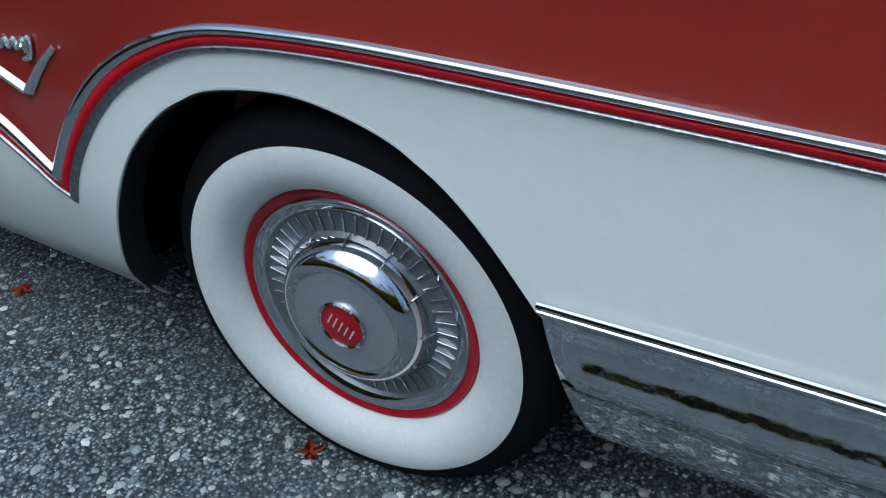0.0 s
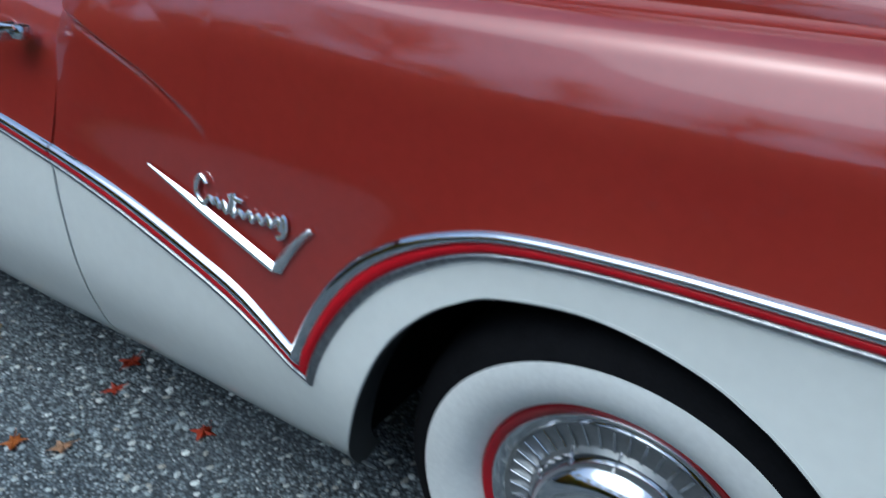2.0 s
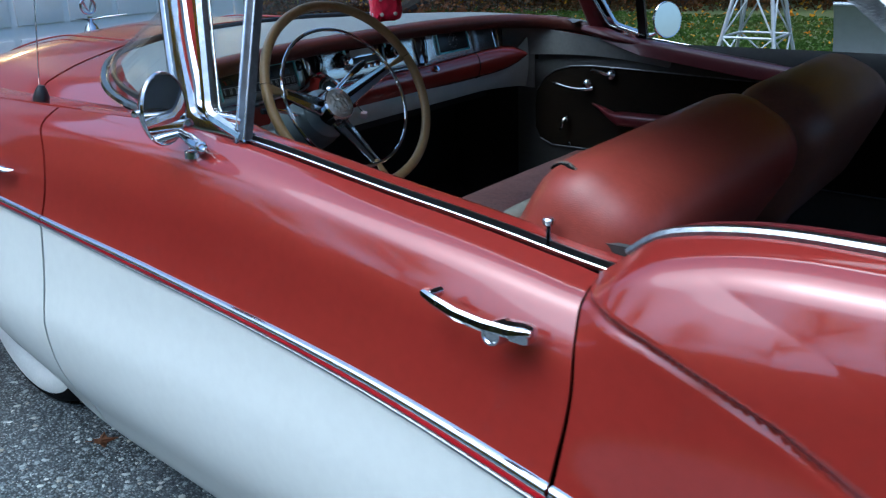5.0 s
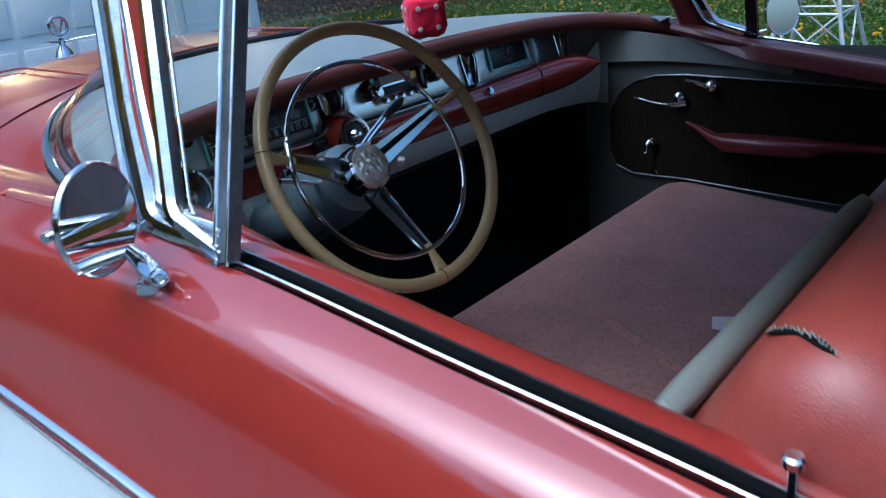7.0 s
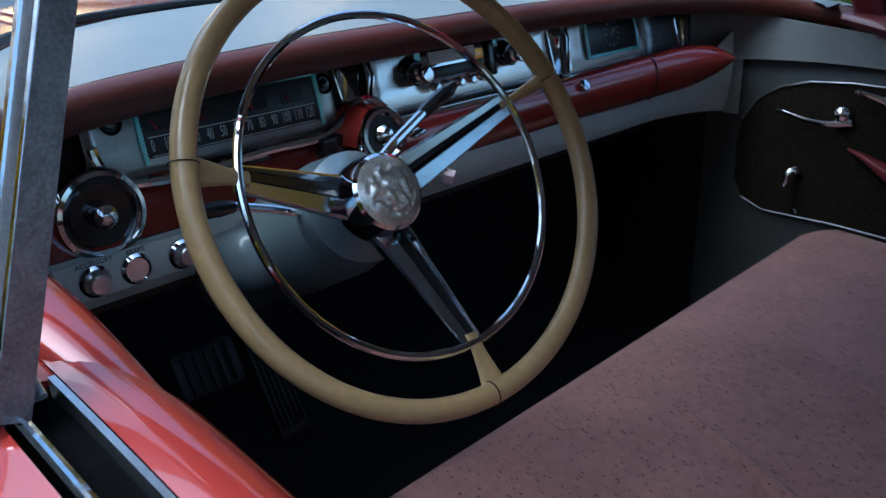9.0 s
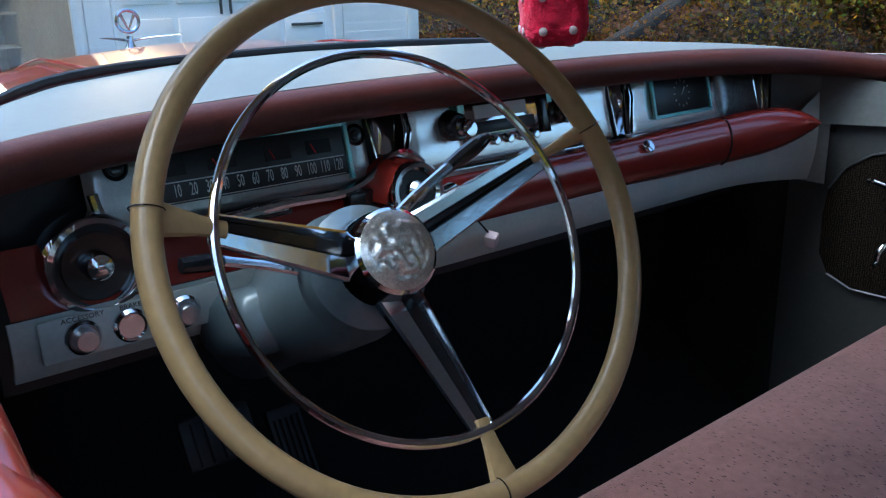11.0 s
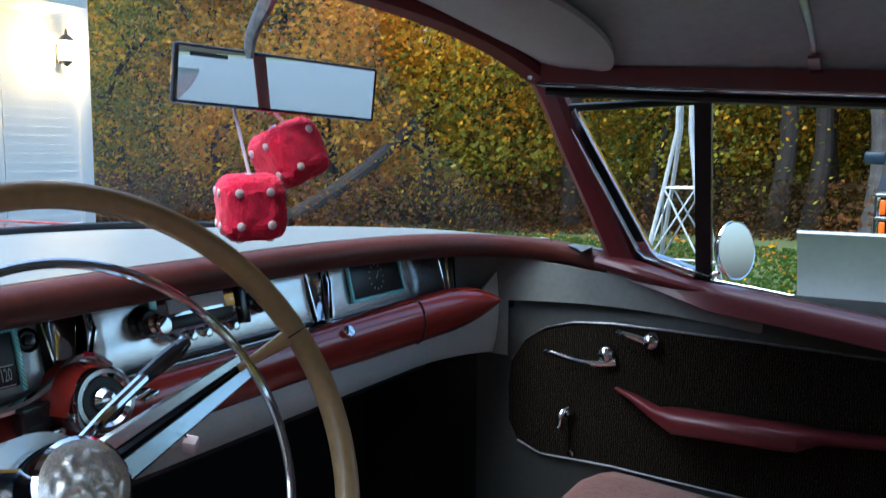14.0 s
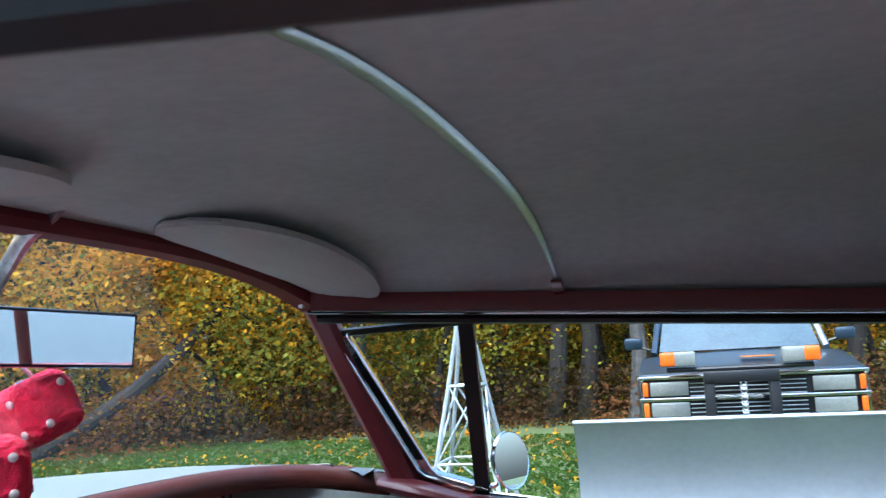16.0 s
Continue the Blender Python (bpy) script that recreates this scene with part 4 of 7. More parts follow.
part("cowl", sheet(lambda k, q: (-2.92 + (0.10 + 0.45 * abs(q) ** 3) * k, C + q * 0.67, HOOD_Z(-2.92, q) - 0.004 - max(0.0, HOOD_Z(-2.92, q) - 1.140) * k), steps(0, 1, 8), steps(-1, 1, 30), 0.004), RED, car)
part("nose_panel", slab((0.04, 1.5, 0.55), 0.015, (-4.12, C, 0.66)), CHROME, car)

# hood ornament: a ring with a V on a short stem
m = facing((-3.75, 0.95, 1.200), (1, -0.1, 0))
orn = holder("hood_ornament", parent=car)
part("ring", tube([m @ Vector((0.028 * math.cos(a), 0.028 * math.sin(a), 0)) for a in steps(0, 2 * math.pi, 40)[:-1]], 0.0048, 8, True), SPOKE, orn, "chrome ring")
part("v_emblem", sweep([m @ Vector(p) for p in ((-0.018, 0.018, 0), (0, -0.022, 0), (0.018, 0.018, 0))], disc(0.0045, 8), (1, 0, 0)), SPOKE, orn)
for k in (-1, 1):
    part("wing", sweep([(-3.76, 0.95, 1.150), (-3.72, 0.95 + k * 0.05, 1.158), (-3.66, 0.95 + k * 0.105, 1.164)], disc(0.010, 10, 0.004), (0, 0, 1), scale=[1.0, 0.8, 0.25]), SPOKE, orn, "swept chrome wing")
part("stem", lathe([(0.030, -0.095), (0.022, -0.075), (0.010, -0.06), (0.008, -0.038), (0.0, -0.038)], pose(-3.75, 0.95, 1.200), 20), SPOKE, orn)
for s in (-1, 1):
    part("hood_crease", tube([(x, C + s * (0.30 + 0.05 * (x + 4.1)), HOOD_Z(x, 0.47) + 0.003) for x in steps(-4.05, -2.95, 20)], 0.003, 6), RED, car)


# ---------------------------------------------------------------- dashboard
BLACKPLASTIC = material("black_plastic", (0.010, 0.010, 0.011), 0.22, 0.0, 0.2, 40, coat=0.3)
DIAL = material("dial_face", (0.012, 0.012, 0.013), 0.35, 0.0, 0.3, 60)
PRINT = material("dial_print", (0.66, 0.67, 0.65), 0.5, 0.0, 0.1, 60)
BRIGHTPLATE = material("polished_plate", (0.96, 0.97, 0.94), 0.26, 0.85, 0.05, 20, 0.06, 120)


def iridescent():
    """Prismatic tape: a mirror-like film whose tint runs through green and blue along its length."""
    m = bpy.data.materials.new("prismatic_tape")
    m.use_nodes = True
    n, l = m.node_tree.nodes, m.node_tree.links
    b = n["Principled BSDF"]
    b.inputs["Metallic"].default_value, b.inputs["Roughness"].default_value = 0.15, 0.25
    pos, w, r = n.new("ShaderNodeTexCoord"), n.new("ShaderNodeTexWave"), n.new("ShaderNodeValToRGB")
    w.bands_direction = "DIAGONAL"
    w.inputs["Scale"].default_value, w.inputs["Distortion"].default_value = 150, 1.5
    e = r.color_ramp.elements
    e[0].color, e[1].color = (0.10, 0.75, 0.85, 1), (1.0, 1.0, 1.0, 1)
    x = e.new(0.5)
    x.color = (0.25, 1.0, 0.90, 1)
    l.new(pos.outputs["Object"], w.inputs["Vector"]), l.new(w.outputs[0], r.inputs[0]), l.new(r.outputs[0], b.inputs["Base Color"])
    return m


TAPE = iridescent()
SATIN = material("satin_bezel", (0.42, 0.44, 0.43), 0.30, 0.8, 0.12, 40, 0.1, 200)
dash = holder("dashboard", "red and cream dashboard with bright plates and grey top pad", "dashboard")
FACE = -2.34  # x of the instrument face
half = [(-2.300, 0.0, 1.146), (-2.300, 0.25, 1.145), (-2.285, 0.45, 1.141), (-2.260, 0.61, 1.134), (-2.225, 0.70, 1.127), (-2.160, 0.765, 1.118), (-2.080, 0.798, 1.106), (-2.005, 0.800, 1.090)]
lip_half = curve(half, 40)
LIP = [Vector((p.x, C - p.y, p.z)) for p in lip_half[:0:-1]] + [Vector((p.x, C + p.y, p.z)) for p in lip_half]


def pad_back(p):
    """Where the dash top meets the windscreen, forward of a point of the lip."""
    q = min(abs(p.y - C) / 0.80, 1.0)
    x = float(np.interp(q, [0, 0.35, 0.6, 0.75, 0.88, 0.97, 1.0], [-2.83, -2.81, -2.73, -2.60, -2.42, -2.25, -2.15]))
    return Vector((min(x, p.x - 0.05), C + (p.y - C) * (1.0 - 0.02 * q), 1.158 - 0.045 * q * q - 0.022 * max(0.0, (q - 0.8) / 0.2)))


bm, cols = bmesh.new(), []
for p in LIP:
    b = pad_back(p)
    cols.append([bm.verts.new(p.lerp(b, k) + Vector((0, 0, 0.012 + 0.012 * math.sin(math.pi * min(1, 1.1 * k)) - 0.012 * k))) for k in steps(0.02, 1, 14)])
for a, b in zip(cols, cols[1:]):
    for i in range(14):
        bm.faces.new((a[i], a[i + 1], b[i + 1], b[i]))
bmesh.ops.recalc_face_normals(bm, faces=bm.faces)
bmesh.ops.solidify(bm, geom=bm.faces[:], thickness=0.004)
part("top_pad", bm, PADTOP, dash, "pale grey-blue vinyl dash top")
prof = [(0.020 * math.cos(a), 0.024 * math.sin(a) - 0.008 if math.sin(a) < 0 else 0.021 * math.sin(a) - 0.008) for a in steps(0, 2 * math.pi, 18)[:-1]]
part("padded_lip", sweep(LIP, prof, (0, 0, 1)), PADRED, dash, "dark red padded dash lip")
for s in (-1, 1):  # seams of the end caps
    i = 6 if s < 0 else len(LIP) - 7
    p, b = LIP[i], pad_back(LIP[i])
    seam = [p + Vector((0.021, -0.004 * s, -0.012)), p + Vector((0.012, 0, 0.012))] + [p.lerp(b, k) + Vector((0, 0, 0.0135 + 0.012 * math.sin(math.pi * k) - 0.012 * k)) for k in (0.1, 0.3, 0.6, 0.95)]
    part("seam", tube(curve(seam, 20), 0.0016, 6), BLACKPLASTIC, dash)
part("backing", sheet(lambda y, z: (FACE - 0.030, y, z), steps(0.28, 1.62, 8), steps(0.86, 1.135, 4), 0.004), BLACK, dash)

# satin instrument plate in three bays, with finned dividers between
def bay(y0, y1, z0, z1, name, mat, label="", crown=0.0):
    def f(y, k):
        e = min(1.0, (y - y0) / 0.010, (y1 - y) / 0.010, k * 8, (1 - k) * 8)
        return (FACE + 0.002 + 0.009 * max(0.0, e) ** 0.5 + crown * (1 - (2 * k - 1) ** 2), y, z0 + (z1 - z0) * k)
    return part(name, sheet(f, [y0, y0 + 0.002, y0 + 0.005, y0 + 0.010] + steps(y0 + 0.02, y1 - 0.02, 10) + [y1 - 0.010, y1 - 0.005, y1 - 0.002, y1], [0, 0.03, 0.07, 0.125, 0.4, 0.6, 0.875, 0.93, 0.97, 1], 0.003), mat, dash, label)


before = set(bpy.data.meshes)
bay(0.384, 0.728, 1.028, 1.116, "gauge_bezel", SATIN, "satin metal gauge bezel")
bay(0.792, 1.200, 1.026, 1.122, "radio_plate", BRIGHTPLATE, "bright polished radio plate", -0.004)
bay(1.236, 1.500, 1.020, 1.122, "clock_plate", BRIGHTPLATE, "bright polished clock plate", -0.004)
bay(1.500, 1.640, 1.022, 1.112, "end_plate", PITTED)
part("lower_bead", sweep([(FACE + 0.026, y, 1.022) for y in steps(0.80, 1.62, 16)], disc(0.008, 8, 0.006), (0, 0, 1)), CHROME, dash, "polished bead under the plates")
part("gauge_bead", sweep(curve([(FACE + 0.018, 0.385, 1.07), (FACE + 0.020, 0.395, 1.036), (FACE + 0.022, 0.43, 1.024), (FACE + 0.022, 0.62, 1.026), (FACE + 0.022, 0.70, 1.030), (FACE + 0.024, 0.735, 1.048), (FACE + 0.022, 0.775, 1.062), (FACE + 0.024, 0.80, 1.045)], 40), disc(0.006, 8), (1, 0, 0)), CHROME, dash)
for y0, y1, z0 in ((0.726, 0.778, 1.058), (1.190, 1.226, 1.030), (1.598, 1.636, 1.028)):  # hollow flutes between the plates, each with two blades
    part("divider_flute", sheet(lambda k, z: (FACE + 0.016 - 0.020 * math.sin(math.pi * k), y0 + (y1 - y0) * (k * (0.55 + 0.45 * (z - z0) / (1.124 - z0)) + 0.25 * (1.124 - z) / 0.09), z), steps(0, 1, 10), steps(z0, 1.124, 4), 0.002), CHROME, dash, "hollow polished flute")
    for d in (0.004, 0.012):
        part("divider_blade", sweep([(FACE + 0.016, y1 - 0.008 + d, z0), (FACE + 0.024, y1 - 0.002 + d, 1.09), (FACE + 0.014, y1 + d, 1.126)], [(-0.0016, -0.008), (0.0016, -0.008), (0.001, 0.006), (-0.001, 0.006)], (1, 0, 0)), CHROME, dash)


def window(y0, y1, z0, z1, out, name, label, low=True):
    """A recessed dark dial with a frame of prismatic tape."""
    x = FACE + out
    dial = part(name, slab((0.006, y1 - y0, z1 - z0), 0.002, (x, (y0 + y1) / 2, (z0 + z1) / 2)), DIAL, dash, label)
    for ya, yb, za, zb in ((y0, y1, z1, z1 + 0.006), (y0, y1, z0 - 0.006, z0), (y0 - 0.006, y0, z0 - 0.006, z1 + 0.006), (y1, y1 + 0.006, z0 - 0.006, z1 + 0.006)):
        if zb == z0 and not low:
            continue
        part("tape_strip", slab((0.006, yb - ya, zb - za), 0.0015, (x + 0.003, (ya + yb) / 2, (za + zb) / 2)), TAPE, dial, "prismatic tape edging")
    return dial


def words(text, size, at, parent, mat, name="lettering", wide=1.0):
    c = bpy.data.curves.new("text", "FONT")
    c.body, c.size, c.align_x, c.align_y, c.extrude = text, size, "CENTER", "CENTER", 0.0003
    c.resolution_u = 2
    t = bpy.data.objects.new("text", c)
    scene.collection.objects.link(t)
    me = bpy.data.meshes.new_from_object(t.evaluated_get(bpy.context.evaluated_depsgraph_get()))
    bpy.data.objects.remove(t)
    bpy.data.curves.remove(c)
    me.transform(facing(at, (1, 0, 0)) @ Matrix.Diagonal((wide, 1, 1, 1)))
    me.materials.clear()
    me.materials.append(mat)
    ob = new(name, me)
    ob.parent = parent
    return ob


speedo = window(0.446, 0.693, 1.045, 1.103, 0.0135, "speedometer", "wide dark speedometer with pale figures", False)
for i in range(13):
    words(str(10 * i), 0.0195, (FACE + 0.0170, 0.455 + 0.0186 * i, 1.0585), speedo, PRINT, "speed_figure", 0.46)
part("scale_line", slab((0.001, 0.236, 0.0012), 0, (FACE + 0.0170, 0.5695, 1.0685)), PRINT, speedo)
part("minor_line", slab((0.001, 0.236, 0.0008), 0, (FACE + 0.0170, 0.5695, 1.0475)), PRINT, speedo)
for y in (0.47, 0.53, 0.60, 0.655):
    part("small_gauge", slab((0.001, 0.034, 0.016), 0.0, (FACE + 0.0168, y, 1.083)), BLACKPLASTIC, speedo)
    part("needle", slab((0.001, 0.0015, 0.012), 0.0, (FACE + 0.0178, y - 0.008, 1.082), (25, 0, 0)), STRIPE, speedo)
clock = window(1.304, 1.456, 1.050, 1.110, 0.0135, "clock", "square dark dashboard clock")
for i in range(12):
    a = math.pi * i / 6
    part("hour_mark", slab((0.001, 0.0012, 0.004), 0, (FACE + 0.0170, 1.380 + 0.021 * math.sin(a), 1.080 + 0.021 * math.cos(a)), (-30 * i, 0, 0)), PRINT, clock)
part("hour_hand", slab((0.001, 0.002, 0.016), 0, (FACE + 0.0174, 1.384, 1.084), (-40, 0, 0)), PRINT, clock)


def knob(at, r, depth, name, mat=CHROME, core=None, normal=(1, 0, 0), label="", parent=None):
    ob = part(name, lathe([(r * 1.15, 0), (r * 1.1, depth * 0.2), (r * 0.8, depth * 0.35), (r * 0.95, depth * 0.7), (r, depth * 0.85), (r * 0.85, depth), (0, depth * 1.05)], facing(at, normal), 28), mat, parent or dash, label)
    if core:
        part("cap", lathe([(r * 0.62, depth * 1.0), (r * 0.6, depth * 1.12), (0, depth * 1.2)], facing(at, normal), 24), core, ob)
    return ob


for y, z in ((0.414, 1.092), (0.711, 1.090)):
    part("vent_knob", lathe([(0.0135, 0), (0.0135, 0.004), (0.011, 0.006), (0.0095, 0.003), (0.006, 0.003), (0.006, 0.007), (0, 0.008)], facing((FACE + 0.012, y, z), (1, 0, 0)), 28), BLACKPLASTIC, dash, "small black round switch")
radio = part("radio", slab((0.014, 0.168, 0.058), 0.003, (FACE + 0.012, 0.966, 1.084)), CHROME, dash, "bright push-button radio")
part("tuning_glass", slab((0.002, 0.100, 0.018), 0.001, (FACE + 0.0205, 0.955, 1.097)), PRINT, radio)
part("dark_bar", slab((0.006, 0.014, 0.056), 0.001, (FACE + 0.0205, 1.040, 1.084)), BLACKPLASTIC, radio)
part("tuning_band", slab((0.003, 0.115, 0.016), 0.001, (FACE + 0.0205, 0.960, 1.076)), DIAL, radio)
for y in (0.882, 1.052):
    part("tape_corner", slab((0.003, 0.012, 0.018), 0.001, (FACE + 0.0205, y, 1.106)), TAPE, radio, "prismatic tape patch")
for i in range(5):
    knob((FACE + 0.018, 0.905 + 0.026 * i, 1.057), 0.0062, 0.014, "push_button", CHROME, parent=radio)
for y in (0.868, 1.080):
    k = knob((FACE + 0.010, y, 1.083), 0.0185, 0.020, "radio_knob", BLACKPLASTIC, label="black ribbed radio knob")
    knob((FACE + 0.030, y + 0.004, 1.083), 0.0115, 0.020, "inner_knob", CHROME, parent=k)


for me in set(bpy.data.meshes) - before:  # the whole instrument panel leans back, its face looking up a little
    for v in me.vertices:
        v.co.x += 0.24 * (1.072 - v.co.z)


def bulge(y, a):
    """The red roll under the plates; a from the top (0) to the foot (1). It ends in a blunt nose at the far side."""
    k, end = max(0.0, (y - 1.15) / 0.49), max(0.0, (y - 1.50) / 0.140)
    h = 0.042 * max(0.0, 1 - end**2.2) ** 0.5
    mid = 0.984 + 0.027 * k**1.6
    out = 0.030 * math.sin(math.pi * a) ** 0.8 + 0.012
    return (FACE + out + 0.075 * k * k + 0.02, y, mid + h * math.cos(math.pi * a))


part("red_roll", sheet(bulge, steps(0.79, 1.56, 40) + [1.575, 1.59, 1.605, 1.618, 1.628, 1.635, 1.6385], steps(0, 1, 14), 0.003), DASHRED, dash, "dark red painted roll with a blunt end")
part("roll_seam", sweep([Vector(bulge(1.43, a)) + Vector((0.001, 0, 0)) for a in steps(0.05, 0.9, 12)], disc(0.0018, 6), (0, 1, 0)), BLACKPLASTIC, dash)
part("red_panel", sheet(lambda y, k: (FACE + 0.010 + 0.035 * k, y, 1.026 - 0.062 * k), steps(0.285, 0.80, 14), steps(0, 1, 6), 0.004), DASHRED, dash, "red painted dash panel")
part("red_hood", sheet(lambda a, k: (FACE + 0.018 + 0.05 * k, 0.758 + (0.052 - 0.008 * k) * math.cos(a), 1.010 + (0.052 - 0.008 * k) * math.sin(a)), steps(0, math.pi, 20), steps(0, 1, 3), 0.003), DASHRED, dash)


def cream(y, k):
    end = max(0.0, (y - 1.45) / 0.25)
    top, foot = 0.964 + 0.010 * max(0.0, (y - 1.3) / 0.4) + 0.075 * max(0.0, (y - 1.56) / 0.13) ** 1.5, 0.904 - 0.012 * end**2
    return (FACE + 0.046 + 0.018 * math.sin(2.2 * k) - 0.022 * k + 0.045 * end**2, y, top + (foot - top) * k)


part("cream_panel", sheet(cream, steps(0.28, 1.700, 46), steps(0, 1, 10), 0.006), CREAM, dash, "cream painted lower dash panel")
part("switch_plate", slab((0.006, 0.185, 0.044), 0.003, (FACE + 0.066, 0.395, 0.943), (0, -6, 0)), CREAM, dash, "cream switch plate")
for y, kind in ((0.342, "chrome"), (0.389, "dark"), (0.446, "chrome")):
    b = part("switch_bezel", lathe([(0.018, -0.004), (0.018, 0.004), (0.015, 0.008), (0.013, 0.006)], facing((FACE + 0.068, y, 0.942), (1, 0, 0)), 28), CHROME, dash)
    if kind == "chrome":
        part("button", lathe([(0.0125, 0.004), (0.0125, 0.014), (0.010, 0.018), (0, 0.019)], facing((FACE + 0.068, y, 0.942), (1, 0, 0)), 24), DULL, b)
    else:
        part("socket", lathe([(0.0125, 0.003), (0.008, 0.002), (0, 0.0)], facing((FACE + 0.068, y, 0.942), (1, 0, 0)), 24), BLACKPLASTIC, b)
words("ACCESSORY", 0.0075, (FACE + 0.0712, 0.344, 0.9625), dash, BLACK)
words("BRAKE", 0.0075, (FACE + 0.0712, 0.391, 0.9625), dash, BLACK)
# round control at the driver's end
m = facing((-2.300, 0.372, 1.003), (1, 0, 0.06))
big = part("round_control", lathe([(0.052, -0.03), (0.052, 0.004), (0.049, 0.010), (0.044, 0.011), (0.040, 0.007), (0.038, 0.003)], m, 48), CHROME, dash, "large round control with chrome ring")
part("dark_dish", lathe([(0.0385, 0.003), (0.034, 0.006), (0.020, 0.004), (0.014, 0.004), (0, 0.004)], m, 40), BLACKPLASTIC, big)
part("dome", lathe([(0.0145, 0.004), (0.0155, 0.010), (0.013, 0.018), (0.007, 0.022), (0, 0.023)], m, 32), CHROME, big)
# heater slot, light switch and levers on the red panel
part("heater_slot", slab((0.008, 0.086, 0.017), 0.002, (FACE + 0.020, 0.566, 1.018)), BLACKPLASTIC, dash, "dark heater control slot")
part("slot_bar", slab((0.004, 0.060, 0.004), 0.001, (FACE + 0.0255, 0.572, 1.018)), PRINT, dash)
part("lever_unit", slab((0.020, 0.040, 0.040), 0.004, (FACE + 0.034, 0.698, 1.006)), BLACKPLASTIC, dash)
part("lever_tab", slab((0.018, 0.032, 0.008), 0.002, (FACE + 0.052, 0.702, 0.994)), CHROME, dash)
part("lamp_bezel", slab((0.012, 0.060, 0.022), 0.003, (FACE + 0.040, 0.616, 0.983)), CHROME, dash)
part("lamp_slot", slab((0.004, 0.050, 0.014), 0.002, (FACE + 0.0475, 0.616, 0.983)), BLACKPLASTIC, dash)
m = facing((-2.268, 0.758, 1.020), (0.97, -0.1, 0.2))
ign = part("ignition_ring", lathe([(0.038, -0.03), (0.038, 0.003), (0.035, 0.008), (0.030, 0.008), (0.026, 0.004), (0.0255, 0.0)], m, 44), CHROME, dash, "chrome selector ring")
part("ring_dish", lathe([(0.026, 0.001), (0.018, -0.003), (0, -0.004)], m, 32), BLACKPLASTIC, ign)
part("ring_dome", lathe([(0.014, -0.003), (0.014, 0.006), (0.009, 0.012), (0, 0.014)], m, 28), CHROME, ign)
for dy, dz in ((0.045, 0.018), (0.058, 0.012)):
    part("key_lever", slab((0.016, 0.022, 0.006), 0.002, (-2.262, 0.758 + dy, 1.0 + dz), (15, 0, 0)), CHROME, dash)
k = knob((FACE + 0.052, 1.232, 1.006), 0.0105, 0.018, "pull_knob", CHROME, normal=(0.85, -0.1, 0.5), label="chrome pull knob")

# ---------------------------------------------------------------- steering wheel
CREST = material("crest_enamel", (0.62, 0.58, 0.50), 0.28, 0.7, 0.35, 60, 0.3, 220, coat=1.0)
steer = holder("steering_wheel", "ivory steering wheel with chrome spokes and horn ring", "steering wheel")
an, en = radians(-5.0), radians(28.5)
NORMAL = Vector((math.cos(en) * math.cos(an), math.cos(en) * math.sin(an), math.sin(en)))
WHEEL = facing((-1.969, 0.536, 1.071), Vector((0.886, -0.098, 0.454)))
RING = facing((-1.985, 0.540, 1.063), NORMAL)
HUB = facing((-2.020, 0.544, 1.043), NORMAL)
SPOKES = (18.5, 166.5, -86.0)
part("rim", tube([WHEEL @ Vector((0.2150 * math.cos(a), 0.2150 * math.sin(a), 0)) for a in steps(0, 2 * math.pi, 140)[:-1]], 0.0110, 14, True), IVORY, steer, "ivory plastic steering-wheel rim")
for ang in (18.5, 165.2, -88.5):
    a = radians(ang)
    d = Vector((math.cos(a), math.sin(a), 0))
    part("rim_joint", tube([WHEEL @ (d * 0.2150 + Vector((0.0123 * math.cos(b) * d.x, 0.0123 * math.cos(b) * d.y, 0.0123 * math.sin(b)))) for b in steps(0, 2 * math.pi, 24)[:-1]], 0.0006, 5, True), BLACKPLASTIC, steer)
part("horn_ring", tube([RING @ Vector((0.167 * math.cos(a), 0.167 * math.sin(a), 0)) for a in steps(0, 2 * math.pi, 110)[:-1]], 0.0042, 10, True), CHROME, steer, "thin chrome horn ring")
part("hub_cup", lathe([(0.046, -0.055), (0.044, -0.03), (0.041, -0.004), (0.0395, 0.003), (0.036, 0.006)], HUB, 48), CHROME, steer, "chrome hub cup")
def crest(r, a):
    return Vector((r * math.cos(a), r * math.sin(a), 0.006 + 0.012 * (1 - (r / 0.036) ** 2) + 0.0028 * noise.noise(Vector((r * math.cos(a), r * math.sin(a), 0.003)) * 150) * min(1, max(0, (0.029 - r) / 0.005))))
part("horn_button", sheet(lambda r, a: HUB @ crest(r, a), steps(0.0005, 0.036, 34), steps(0, 2 * math.pi, 90)), CREST, steer, "domed horn button with worn relief")
